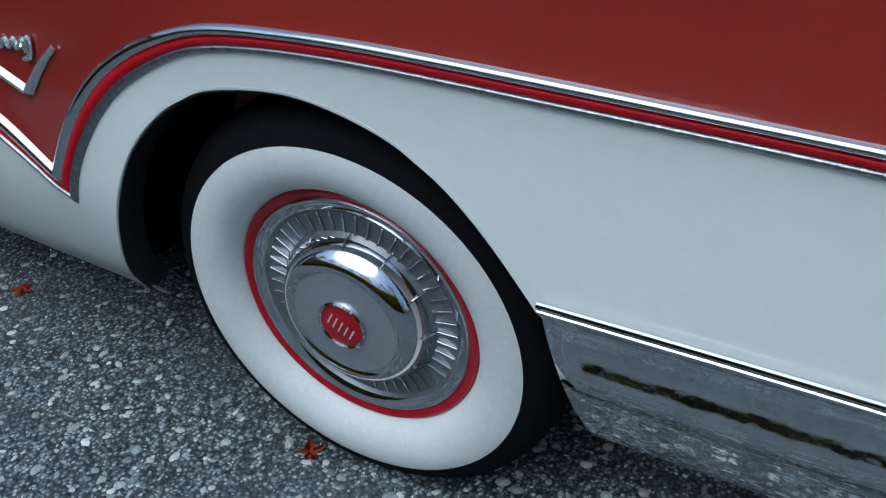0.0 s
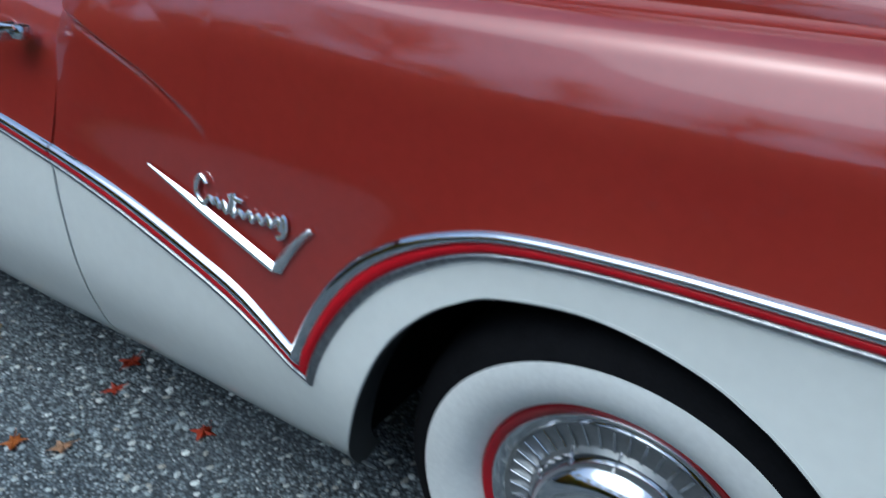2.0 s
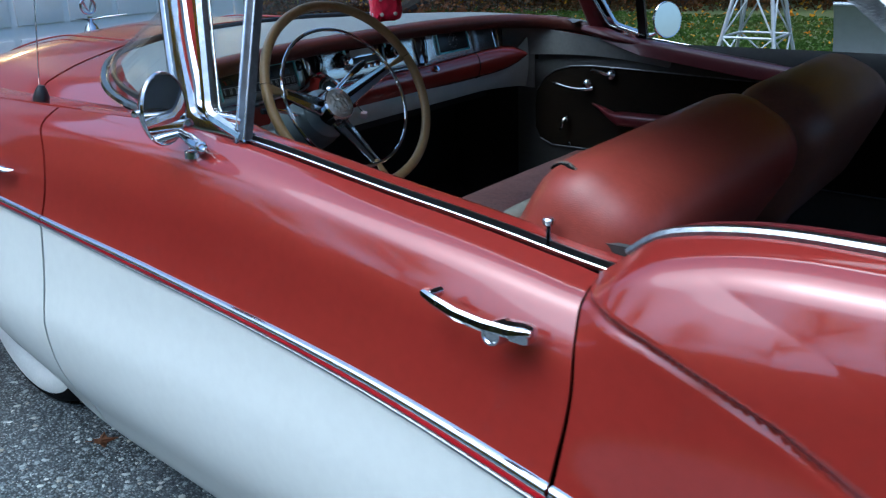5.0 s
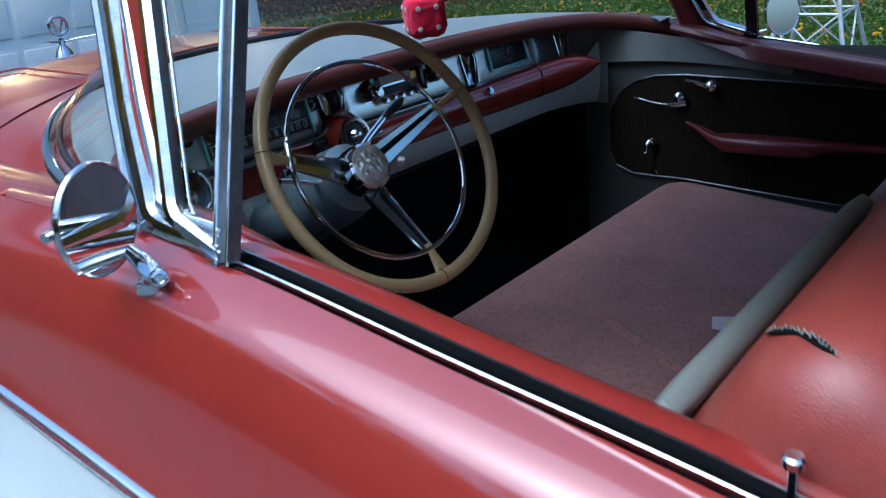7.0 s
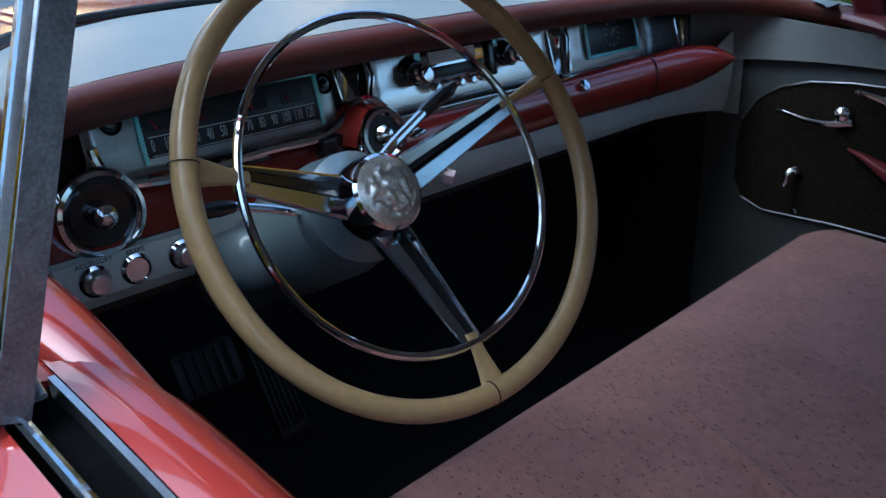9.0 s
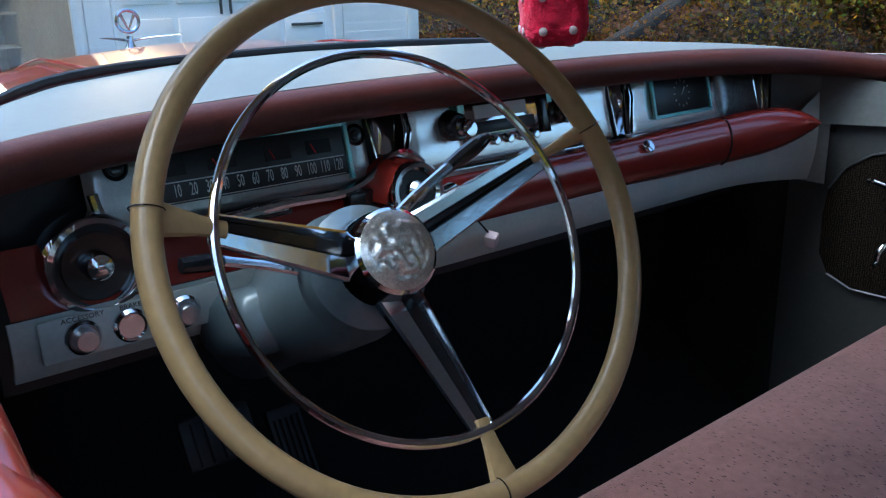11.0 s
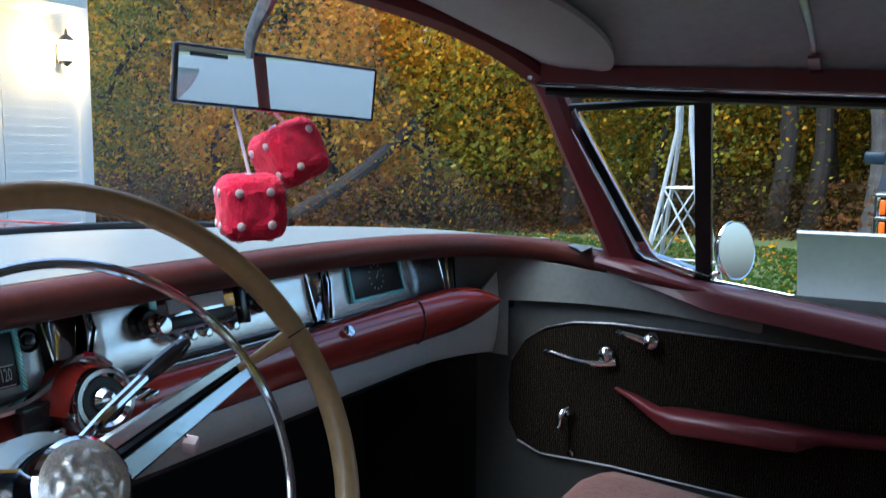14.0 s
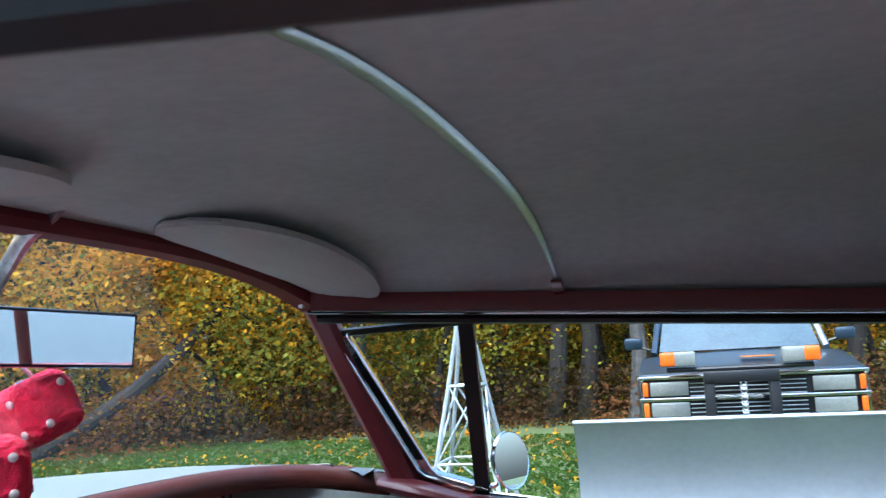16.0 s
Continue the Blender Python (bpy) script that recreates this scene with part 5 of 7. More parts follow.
for ang in SPOKES:
    a = radians(ang)
    d = Vector((math.cos(a), math.sin(a), 0))
    p0, p1, p2 = HUB @ (d * 0.030 + Vector((0, 0, -0.020))), RING @ (d * 0.168), WHEEL @ (d * 0.208 + Vector((0, 0, -0.004)))
    flip, taper = (-1 if 90 < ang < 270 else 1), [1 - 0.48 * k for k in steps(0, 1, 8)]
    g = 0.45 if 0 < ang < 90 else 1.0  # the upper spoke shows only a narrow dark strip
    shape = [(-0.022, -0.012), (0.022, -0.012), (0.0235, -0.003), (0.0215, 0.0005), (0.0045, 0.0025), (0.0030, 0.0005), (0.0005, -0.007), (-0.0130 * g, -0.007), (-0.0175 * g, 0.0), (-0.0190, 0.0020), (-0.0225, -0.001)]
    line = [p0.lerp(p1, k) for k in steps(0, 1, 8)]
    spoke = part("spoke", sweep(line, [(x * flip, y) for x, y in shape][::flip], NORMAL, scale=taper), SPOKE, steer, "tapered chrome spoke with a black strip as its dark reflection")
    # added black inlay: paints the dark reflection on one side of the chrome
    part("reflection_strip", sweep(line, [(x * flip, y) for x, y in ((0.0010, -0.0066), (-0.0006, -0.0046), (-0.0125 * g, -0.0046), (-0.0140 * g, -0.0066))][::flip], NORMAL, scale=taper), BLACKPLASTIC, spoke, "black strip painting the spoke's dark reflection")
    part("spoke_end", sweep([p1.lerp(p2, k) for k in steps(-0.25, 1, 5)], disc(0.0125 if ang > 90 or ang < 0 else 0.0075, 10, 0.0065), NORMAL, scale=[0.55, 0.58, 0.65, 0.8, 0.95, 1.15]), IVORY, steer)
part("column", lathe([(0.058, -0.42), (0.058, -0.24), (0.066, -0.22), (0.066, -0.10), (0.060, -0.085), (0.0595, -0.080), (0.063, -0.078), (0.060, -0.055), (0.046, -0.040), (0.044, -0.03)], HUB, 40), STEELBLUE, steer, "blue-grey steering column")
part("column_cover", slab((0.15, 0.13, 0.075), 0.028, (-2.250, 0.535, 0.920), (0, -20, 0), seg=3), STEELBLUE, steer, "pale steering column shroud")
p0, p1, p2 = Vector((-2.075, 0.560, 1.040)), Vector((-2.10, 0.677, 1.090)), Vector((-2.10, 0.726, 1.112))
part("gear_lever", tube([p0, p0.lerp(p1, 0.5) + Vector((0, 0, 0.003)), p1], 0.0058, 10), CHROME, steer, "chrome gear lever")
part("lever_grip", sweep([p1.lerp(p2, k) for k in steps(-0.15, 1, 6)], disc(0.0075, 10), None, scale=[0.9, 1.0, 1.15, 1.2, 1.2, 1.1, 0.7]), BLACKPLASTIC, steer, "black lever grip")
part("signal_stalk", tube([(-2.09, 0.515, 1.010), (-2.10, 0.46, 1.030), (-2.10, 0.418, 1.044)], 0.0045, 8), CHROME, steer)
part("signal_grip", sweep([(-2.10, 0.420, 1.043), (-2.10, 0.405, 1.045), (-2.10, 0.383, 1.047)], disc(0.0075, 10), None, scale=[0.8, 1.1, 0.9]), BLACKPLASTIC, steer)
PEDAL = material("pedal_rubber", (0.010, 0.010, 0.011), 0.5, 0, 0.3, 40)
for w, h, at in ((0.10, 0.07, (-2.40, 0.52, 0.71)), (0.055, 0.16, (-2.42, 0.64, 0.62))):
    part("pedal", slab((0.02, w, h), 0.008, at, (0, -30, 0)), PEDAL, car, "ribbed rubber pedal")
    for i in range(5):
        part("pedal_rib", slab((0.026, 0.004, h * 0.8), 0.001, (at[0] + 0.004, at[1] + w * (i - 2) / 6, at[2]), (0, -30, 0)), PEDAL, car)

# ---------------------------------------------------------------- seats
def puffed(size, at, turn, r, dish=0.0, n=(26, 40, 12)):
    """A soft block: a superellipse box with slightly swollen faces."""
    bm = bmesh.new()
    sx, sy, sz = (v / 2 for v in size)
    m = pose(*at, *turn)
    bmesh.ops.create_cube(bm, size=2)
    bmesh.ops.subdivide_edges(bm, edges=bm.edges[:], cuts=13, use_grid_fill=True)
    for v in bm.verts:
        p = v.co.copy()
        q = Vector((p.x * sx, p.y * sy, p.z * sz))
        core = Vector((max(-sx + r, min(sx - r, q.x)), max(-sy + r, min(sy - r, q.y)), max(-sz + r, min(sz - r, q.z))))
        d = q - core
        if d.length > 1e-6:
            q = core + d.normalized() * r * min(1.0, max(abs(d.x), abs(d.y), abs(d.z)) / r)
        swell = (1 - p.x * p.x) * (1 - p.y * p.y)
        q.z += dish * swell * (1 if p.z > 0 else 0) * abs(p.z)
        v.co = m @ q
    return bm


seat = holder("front_seat", "red and grey vinyl bench seat with faded pink cloth", "seat")
part("cushion", puffed((0.70, 1.52, 0.22), (-1.695, C, 0.577), (0, 5, 0), 0.075, 0.015), SEATFABRIC, seat, "faded pinkish cloth seat cushion")
part("cushion_band", puffed((0.715, 1.535, 0.12), (-1.695, C, 0.535), (0, 5, 0), 0.05), BORDER, seat, "grey vinyl cushion border")
for (xa, ya), (xb, yb) in (((-1.86, 0.865), (-1.50, 0.722)), ((-1.73, 1.087), (-1.50, 0.972))):  # piped pleats lying on the cushion
    m, path = pose(-1.695, C, 0.577, 0, 5, 0), []
    for k in steps(0, 1, 16):
        x, y = xa + (xb - xa) * k + 1.695, ya + (yb - ya) * k - C
        path.append(m @ Vector((x, y, 0.1085 + 0.015 * (1 - (x / 0.35) ** 2) * (1 - (y / 0.76) ** 2))))
    part("cushion_pleat", sweep(path, disc(0.013, 12, 0.0095), (0, 0, 1), scale=[0.15 + 0.85 * math.sin(math.pi * min(1, 0.06 + 0.8 * k)) ** 0.7 for k in steps(0, 1, 16)]), SEATFABRIC, seat)
back = part("driver_back", puffed((0.235, 0.750, 0.37), (-1.225, 0.548, 0.902), (0, 30, 0), 0.095), SEATRED, seat, "red vinyl driver's seat back")
part("front_band", puffed((0.034, 0.690, 0.105), (-1.372, 0.578, 0.926), (0, 32, 0), 0.016), SEATGREY, back, "grey vinyl band on the seat back's face")
part("front_cloth", puffed((0.05, 0.700, 0.34), (-1.512, 0.560, 0.700), (0, 32, 0), 0.022), SEATFABRIC, back)
seam = curve([(-1.262, 0.256, 1.061), (-1.231, 0.238, 1.075), (-1.203, 0.221, 1.073), (-1.162, 0.203, 1.047), (-1.146, 0.185, 1.010), (-1.140, 0.176, 0.94)], 36)
part("piping", tube([p + Vector((0.002, 0.002, -0.0035)) for p in seam], 0.0024, 8), MAROON, back, "dark piping seam")
TORN = lambda k: Vector((-1.268 + 0.065 * k, 0.259 - 0.038 * k, 1.0575 + 0.0155 * k + 0.036 * k * (1 - k)))
# flat near-black strip paints the shade inside the torn seam
part("tear", sweep([TORN(k) + Vector((0, 0, -0.002)) for k in steps(0, 1, 12)], disc(0.0075, 10, 0.003), (0, 0, 1), scale=[0.3 + 0.7 * math.sin(math.pi * k) ** 0.5 * (0.8 + 0.3 * math.sin(9 * k)) for k in steps(0, 1, 12)]), DARK, back, "torn opening in the seam, its inner shade a dark strip")
rnd = random.Random(4)
thread = None
for i in range(18):  # the torn, fraying seam
    p = TORN(i / 17) + Vector((0, 0, 0.0015))
    if thread is None:
        thread = part("frayed_thread", slab((0.0014, 0.010, 0.0010), 0), SEATGREY, back, "frayed thread of the torn seam", smooth=False)
        t = thread
    else:
        t = new("frayed_thread", thread.data)
        t.parent = back
    t.matrix_basis = pose(p.x, p.y, p.z - 0.001, rnd.uniform(-15, 15), rnd.uniform(-15, 15), 20 + rnd.uniform(-25, 25))
part("hinge_plate", slab((0.12, 0.01, 0.05), 0.004, (-1.17, 0.165, 0.93), (0, 10, 0)), SEATGREY, back)
back = part("passenger_back", puffed((0.23, 0.640, 0.34), (-1.19, 1.255, 0.912), (0, 25, 0), 0.095), SEATBROWN, seat, "brownish red vinyl passenger seat back")
part("front_band", puffed((0.05, 0.632, 0.26), (-1.340, 1.255, 0.880), (0, 27, 0), 0.024), SEATGREY, back)
part("front_cloth", puffed((0.05, 0.60, 0.34), (-1.470, 1.255, 0.715), (0, 29, 0), 0.022), SEATFABRIC, back)
for y, w, x, tilt in ((0.548, 0.72, -1.36, 30), (1.255, 0.61, -1.31, 25)):
    part("back_panel", puffed((0.13, w, 0.42), (x, y, 0.66), (0, tilt, 0), 0.05), MAROON, seat, "dark maroon panel behind the seat back")
for y in (0.80, 0.60):
    part("rear_rail", tube([(-1.10, y - 0.1, 0.945), (-1.09, y + 0.05, 0.945)], 0.006, 8), CHROME, seat)
LININGDARK = material("dark_shelf_board", (0.03, 0.03, 0.032), 0.8, 0.0, 0.2, 12, 0.3, 300)
rear = holder("bench_seat", "red vinyl rear bench with faded cloth cushion", "seat")
part("cushion", puffed((0.55, 1.35, 0.2), (-0.42, C, 0.52), (0, 5, 0), 0.075, 0.02), SEATFABRIC, rear, "faded cloth rear cushion")
part("back", puffed((0.18, 1.35, 0.62), (-0.05, C, 0.76), (0, 18, 0), 0.07), SEATRED, rear, "red vinyl rear seat back")
part("parcel_shelf", slab((0.6, 1.4, 0.03), 0.005, (0.32, C, 1.02)), LININGDARK, car, "dark parcel shelf")

# ---------------------------------------------------------------- door linings
FARY = 1.722
part("far_lining", sheet(lambda x, z: (x, FARY + 0.008 + 0.03 * max(0, (z - 0.93) / 0.1) ** 2, z), steps(-2.30, -0.60, 20), steps(0.28, 1.045, 16), 0.008), LININGGREY, car, "grey vinyl door lining")
part("side_cowl", sheet(lambda u, z: (-2.335 + 0.11 * u, 1.655 + 0.062 * u**0.6, z - 0.012 * u), steps(0, 1, 10), steps(0.895, 1.112, 10), 0.006), GREYTRIM, car, "grey cowl side panel")
part("upper_cowl", sheet(lambda u, k: (-2.290 + 0.562 * u, 1.706 + 0.030 * u, (0.995 + 0.02 * math.sin(3 * u) - 0.02 * u) * (1 - k) + (1.102 - 0.068 * u) * k), steps(0, 1, 10), steps(0, 1, 6), 0.005), GREYTRIM, car)
for y in (1.735, 2 * C - 1.735):
    part("kick_panel", sheet(lambda x, z: (x, y, z), steps(-2.62, -2.22, 4), steps(0.26, 1.02, 4), 0.004), CARPET, car)
inset = [(-0.76, 0.945), (-1.2, 0.952), (-1.506, 0.958), (-1.735, 0.966), (-1.90, 0.970), (-2.00, 0.972), (-2.08, 0.967), (-2.14, 0.950), (-2.185, 0.920), (-2.215, 0.875), (-2.222, 0.82), (-2.220, 0.745), (-2.200, 0.705), (-2.15, 0.685), (-2.0, 0.686), (-1.65, 0.668), (-1.2, 0.655), (-0.76, 0.650)]
M = Matrix(((1, 0, 0, 0), (0, 0, -1, FARY - 0.001), (0, 1, 0, 0), (0, 0, 0, 1)))
part("cloth_inset", outline(inset, 0.005, M), CLOTH, car, "dark woven cloth door inset", smooth=False)
part("inset_trim", tube([(x, FARY - 0.007, z) for x, z in inset[:10]], 0.0022, 6), POST, car)
part("inset_lower_trim", tube([(x, FARY - 0.007, z) for x, z in inset[12:]], 0.0024, 6), POST, car, "thin metal strip")
arm = [(-1.990, 1.714, 0.846), (-1.95, 1.700, 0.838), (-1.90, 1.680, 0.822), (-1.86, 1.672, 0.818), (-1.70, 1.670, 0.820), (-1.66, 1.672, 0.820), (-1.62, 1.688, 0.822), (-1.52, 1.705, 0.822), (-1.40, 1.715, 0.825)]
ARMSHAPE = [(0.006 + 0.036 * math.copysign(abs(math.cos(a)) ** 0.6, math.cos(a)), -0.003 + 0.021 * math.copysign(abs(math.sin(a)) ** 0.6, math.sin(a))) for a in steps(0, 2 * math.pi, 20)[:-1]]
part("armrest", sweep(arm, ARMSHAPE, (0, 0, 1), scale=[0.12, 0.28, 0.50, 1, 1, 0.95, 0.55, 0.45, 0.35]), MAROON, car, "maroon vinyl armrest")
SLIMCHROME = material("bright_chrome", (0.80, 0.82, 0.84), 0.10, 1.0, 0.05, 30, 0.03, 80)


def crank(points, boss, name, r=0.019, y=FARY):
    """A slim bowed arm rising from a domed boss on the door, with a small rounded tip."""
    path = curve([(x, y - 0.014 - 0.020 * math.sin(1.57 * k / (len(points) - 1)), z) for k, (x, z) in enumerate(points)], 14)
    h = part(name, sweep(path, disc(0.0048, 10, 0.0035), (0, -1, 0), scale=[1.5 - 0.045 * k for k in range(14)]), SLIMCHROME, car, "slim chrome door crank")
    part("boss", lathe([(r, -0.004), (r * 1.02, 0.010), (r * 0.8, 0.022), (r * 0.35, 0.029), (0.0, 0.030)], facing((boss[0], y, boss[1]), (0, -1, 0)), 28), SLIMCHROME, h)
    part("tip", lathe([(0.005, -0.006), (0.0065, 0.004), (0.0045, 0.010), (0.0, 0.011)], facing(tuple(path[-1]), (0, -1, 0)), 18), SLIMCHROME, h)


crank([(-1.990, 0.898), (-2.030, 0.893), (-2.075, 0.897), (-2.124, 0.909)], (-2.010, 0.912), "inside_handle")
crank([(-1.925, 0.944), (-1.950, 0.955), (-1.978, 0.962)], (-1.922, 0.946), "window_crank")
crank([(-2.085, 0.790), (-2.094, 0.782), (-2.096, 0.755)], (-2.084, 0.784), "vent_crank", 0.011)
part("door_button", lathe([(0.007, -0.004), (0.007, 0.008), (0, 0.011)], facing((-2.080, FARY - 0.004, 0.697), (0, -1, 0)), 18), SLIMCHROME, car)
part("near_lining", sheet(lambda x, z: (x, 0.205 - 0.02 * max(0, (z - 0.9) / 0.1), z), steps(-2.30, -0.60, 16), steps(0.28, 0.985, 12), 0.008), LININGGREY, car, "grey vinyl door lining")
part("near_armrest", sweep([(x, C - (p[1] - C), z) for (x, _, z), p in zip(arm, arm)], ARMSHAPE, (0, 0, 1), scale=[0.12, 0.28, 0.50, 1, 1, 0.95, 0.55, 0.45, 0.35]), MAROON, car)
part("near_cowl", sheet(lambda u, z: (-2.335 + 0.11 * u, 0.241 - 0.062 * u**0.6, z - 0.012 * u), steps(0, 1, 10), steps(0.865, 1.112, 10), 0.006), GREYTRIM, car)
part("near_upper_cowl", sheet(lambda u, k: (-2.228 + 0.235 * u, 0.180 - 0.026 * u, (0.995 + 0.03 * u) * (1 - k) + (1.102 - 0.028 * u) * k), steps(0, 1, 10), steps(0, 1, 6), 0.005), GREYTRIM, car)
part("pillar_lever", lathe([(0.012, 0), (0.013, 0.012), (0.009, 0.022), (0, 0.024)], facing((-2.02, 0.20, 0.985), (0.6, 0.7, 0.2)), 20), CHROME, car)

# ---------------------------------------------------------------- visors, mirror, dice
def visor(y0, y1, name):
    c, w = (y0 + y1) / 2, (y1 - y0) / 2
    pts = []
    for a in steps(0, 2 * math.pi, 60)[:-1]:
        u, v = math.cos(a), math.sin(a)
        pts.append((w * math.copysign(abs(u) ** 0.75, u), 0.076 * math.copysign(abs(v) ** 0.6, v) if v < 0 else 0.105 * abs(v) ** 0.8))
    bm = bmesh.new()
    a = [bm.verts.new((-2.030 + q, c + p, roof_z(-2.030 + q, c + p, 0.038) - 0.003 + 0.012 * max(0, abs(c + p - C) - 0.3) - 0.17 * max(0, q) + 0.02 * max(0, -q))) for p, q in pts]
    b = [bm.verts.new(v.co + Vector((0, 0, -0.009))) for v in a]
    n = len(pts)
    top, low = bm.faces.new(a), bm.faces.new(b[::-1])
    for i in range(n):
        bm.faces.new((a[i], b[i], b[(i + 1) % n], a[(i + 1) % n]))
    bmesh.ops.bevel(bm, geom=list(low.edges) + list(top.edges), offset=0.004, segments=3, affect="EDGES")
    ob = part(name, bm, VISOR, None)
    tagged(ob, "grey padded sun visor folded up against the headliner", "sun visor", "sun visors")
    part("pivot", tube([(-2.12, c + w * 0.9, roof_z(-2.1, c + w, 0.055)), (-2.115, c + w * 1.05, roof_z(-2.1, c + w, 0.050)), (-2.10, c + w * 1.10, roof_z(-2.1, c + w, 0.04))], 0.005, 8), DULL, ob)
    return ob


visor(1.04, 1.60, "sun_visor")
visor(2 * C - 1.59, 2 * C - 1.09, "sun_visor")
mc, mx = Vector((-2.205, 0.990, 1.383)), Vector((0.45, 0.893, -0.06)).normalized()
mn = Vector((0.893, -0.45, -0.06))
mn = (mn - mx * mn.dot(mx)).normalized()
mm = Matrix.Translation(mc) @ Matrix((mx, mn.cross(mx), mn)).transposed().to_4x4()
mirror = holder("rear_view_mirror", "black-framed rear-view mirror on a curved chrome stem", "mirror")
part("case", slab((0.272, 0.072, 0.014), 0.004), BLACKPLASTIC, mirror, "black mirror case").matrix_basis = mm
part("mirror_glass", slab((0.262, 0.063, 0.002), 0.0), MIRROR, mirror, "rectangular mirror glass").matrix_basis = mm @ pose(0, 0, 0.0075)
part("legend_bars", slab((0.046, 0.005, 0.0006), 0.0), BLACKPLASTIC, mirror, "small dark printed bar").matrix_basis = mm @ pose(-0.095, 0.024, 0.009)
part("stem", sweep(curve([(-2.090, 0.918, 1.528), (-2.118, 0.924, 1.513), (-2.155, 0.933, 1.496), (-2.192, 0.948, 1.470), (-2.212, 0.948, 1.440), (-2.217, 0.947, 1.412)], 24), disc(0.010, 10, 0.006), (0, 1, 0), scale=[0.9 + 0.4 * math.sin(math.pi * k) - 0.2 * k for k in steps(0, 1, 23)]), PITTED, mirror, "curved metal mirror stem")

FUZZ = material("red_plush", (0.72, 0.003, 0.055), 0.95, 0, 0.25, 60, 0.9, 500, sheen=0.2)
PIP = material("white_felt", (0.62, 0.50, 0.52), 0.9, 0, 0.1, 60)
PIPS = {1: [(0, 0)], 2: [(-1, -1), (1, 1)], 3: [(-1, -1), (0, 0), (1, 1)], 4: [(-1, -1), (1, -1), (-1, 1), (1, 1)], 5: [(-1, -1), (1, -1), (-1, 1), (1, 1), (0, 0)], 6: [(-1, -1), (1, -1), (-1, 1), (1, 1), (-1, 0), (1, 0)]}


def plush_die(at, turn, size, faces, hang):
    die = holder("fuzzy_die", "red plush die with white pips hanging from the mirror", "die", group="fuzzy dice")
    m = pose(*at, *turn)
    bm = bmesh.new()
    bmesh.ops.create_cube(bm, size=size)
    bmesh.ops.bevel(bm, geom=bm.edges[:], offset=size * 0.32, segments=6, affect="EDGES", profile=0.6)
    bmesh.ops.subdivide_edges(bm, edges=bm.edges[:], cuts=3, use_grid_fill=True)
    for v in bm.verts:
        n = v.co.normalized()
        v.co += n * (0.0022 * noise.noise(v.co * 140) + 0.0020 * noise.noise(v.co * 500))
    bmesh.ops.transform(bm, matrix=m, verts=bm.verts)
    part("body", bm, FUZZ, die, sharp=80)
    axes = [((1, 0, 0), 0), ((0, -1, 0), 1), ((0, 0, 1), 2), ((0, 1, 0), 3), ((0, 0, -1), 4), ((-1, 0, 0), 5)]
    for (n, i) in axes:
        f = facing(Vector(n) * size * 0.512, n, (0, 0, 1) if abs(n[2]) < 0.5 else (1, 0, 0))
        for px, py in PIPS[faces[i]]:
            part("pip", lathe([(size * 0.066, -0.002), (size * 0.066, 0.0), (size * 0.05, 0.0008), (0, 0.001)], m @ f @ pose(px * size * 0.23, py * size * 0.25, 0), 16), PIP, die)
    part("cord", tube([m.translation + Vector((0, 0, size * 0.45)), Vector(hang)], 0.0022, 6), PIP, die, "thin white cord")
    return die


plush_die((-2.210, 0.938, 1.230), (2, 2, -38), 0.080, (4, 4, 1, 3, 6, 5), (-2.262, 0.947, 1.418))
plush_die((-2.222, 1.026, 1.294), (20, -14, -18), 0.080, (2, 4, 2, 5, 3, 6), (-2.262, 0.950, 1.418))

keys = holder("key_ring", "key ring with a tiny white die hanging from the ignition", "key ring")
part("die", slab((0.017, 0.017, 0.017), 0.002, (-2.262, 0.878, 0.934), (20, 10, 30)), PIP, keys)
part("strap", tube([(-2.262, 0.818, 1.0), (-2.262, 0.845, 0.975), (-2.262, 0.872, 0.945)], 0.0014, 6), BLACKPLASTIC, keys)
card = holder("paper_card", "small white paper with a yellow spot on the seat", "card")
part("sheet", outline([(-0.03, -0.015), (0.03, -0.03), (0.020, 0.034), (-0.024, 0.026)], 0.001, pose(-1.548, 0.905, 0.705, 4, 8, 30)), PIP, card, smooth=False)
part("spot", lathe([(0.016, 0), (0.016, 0.001), (0, 0.0012)], pose(-1.538, 0.915, 0.7065, 4, 8, 30), 24), material("yellow_ink", (0.75, 0.55, 0.03), 0.6), card)


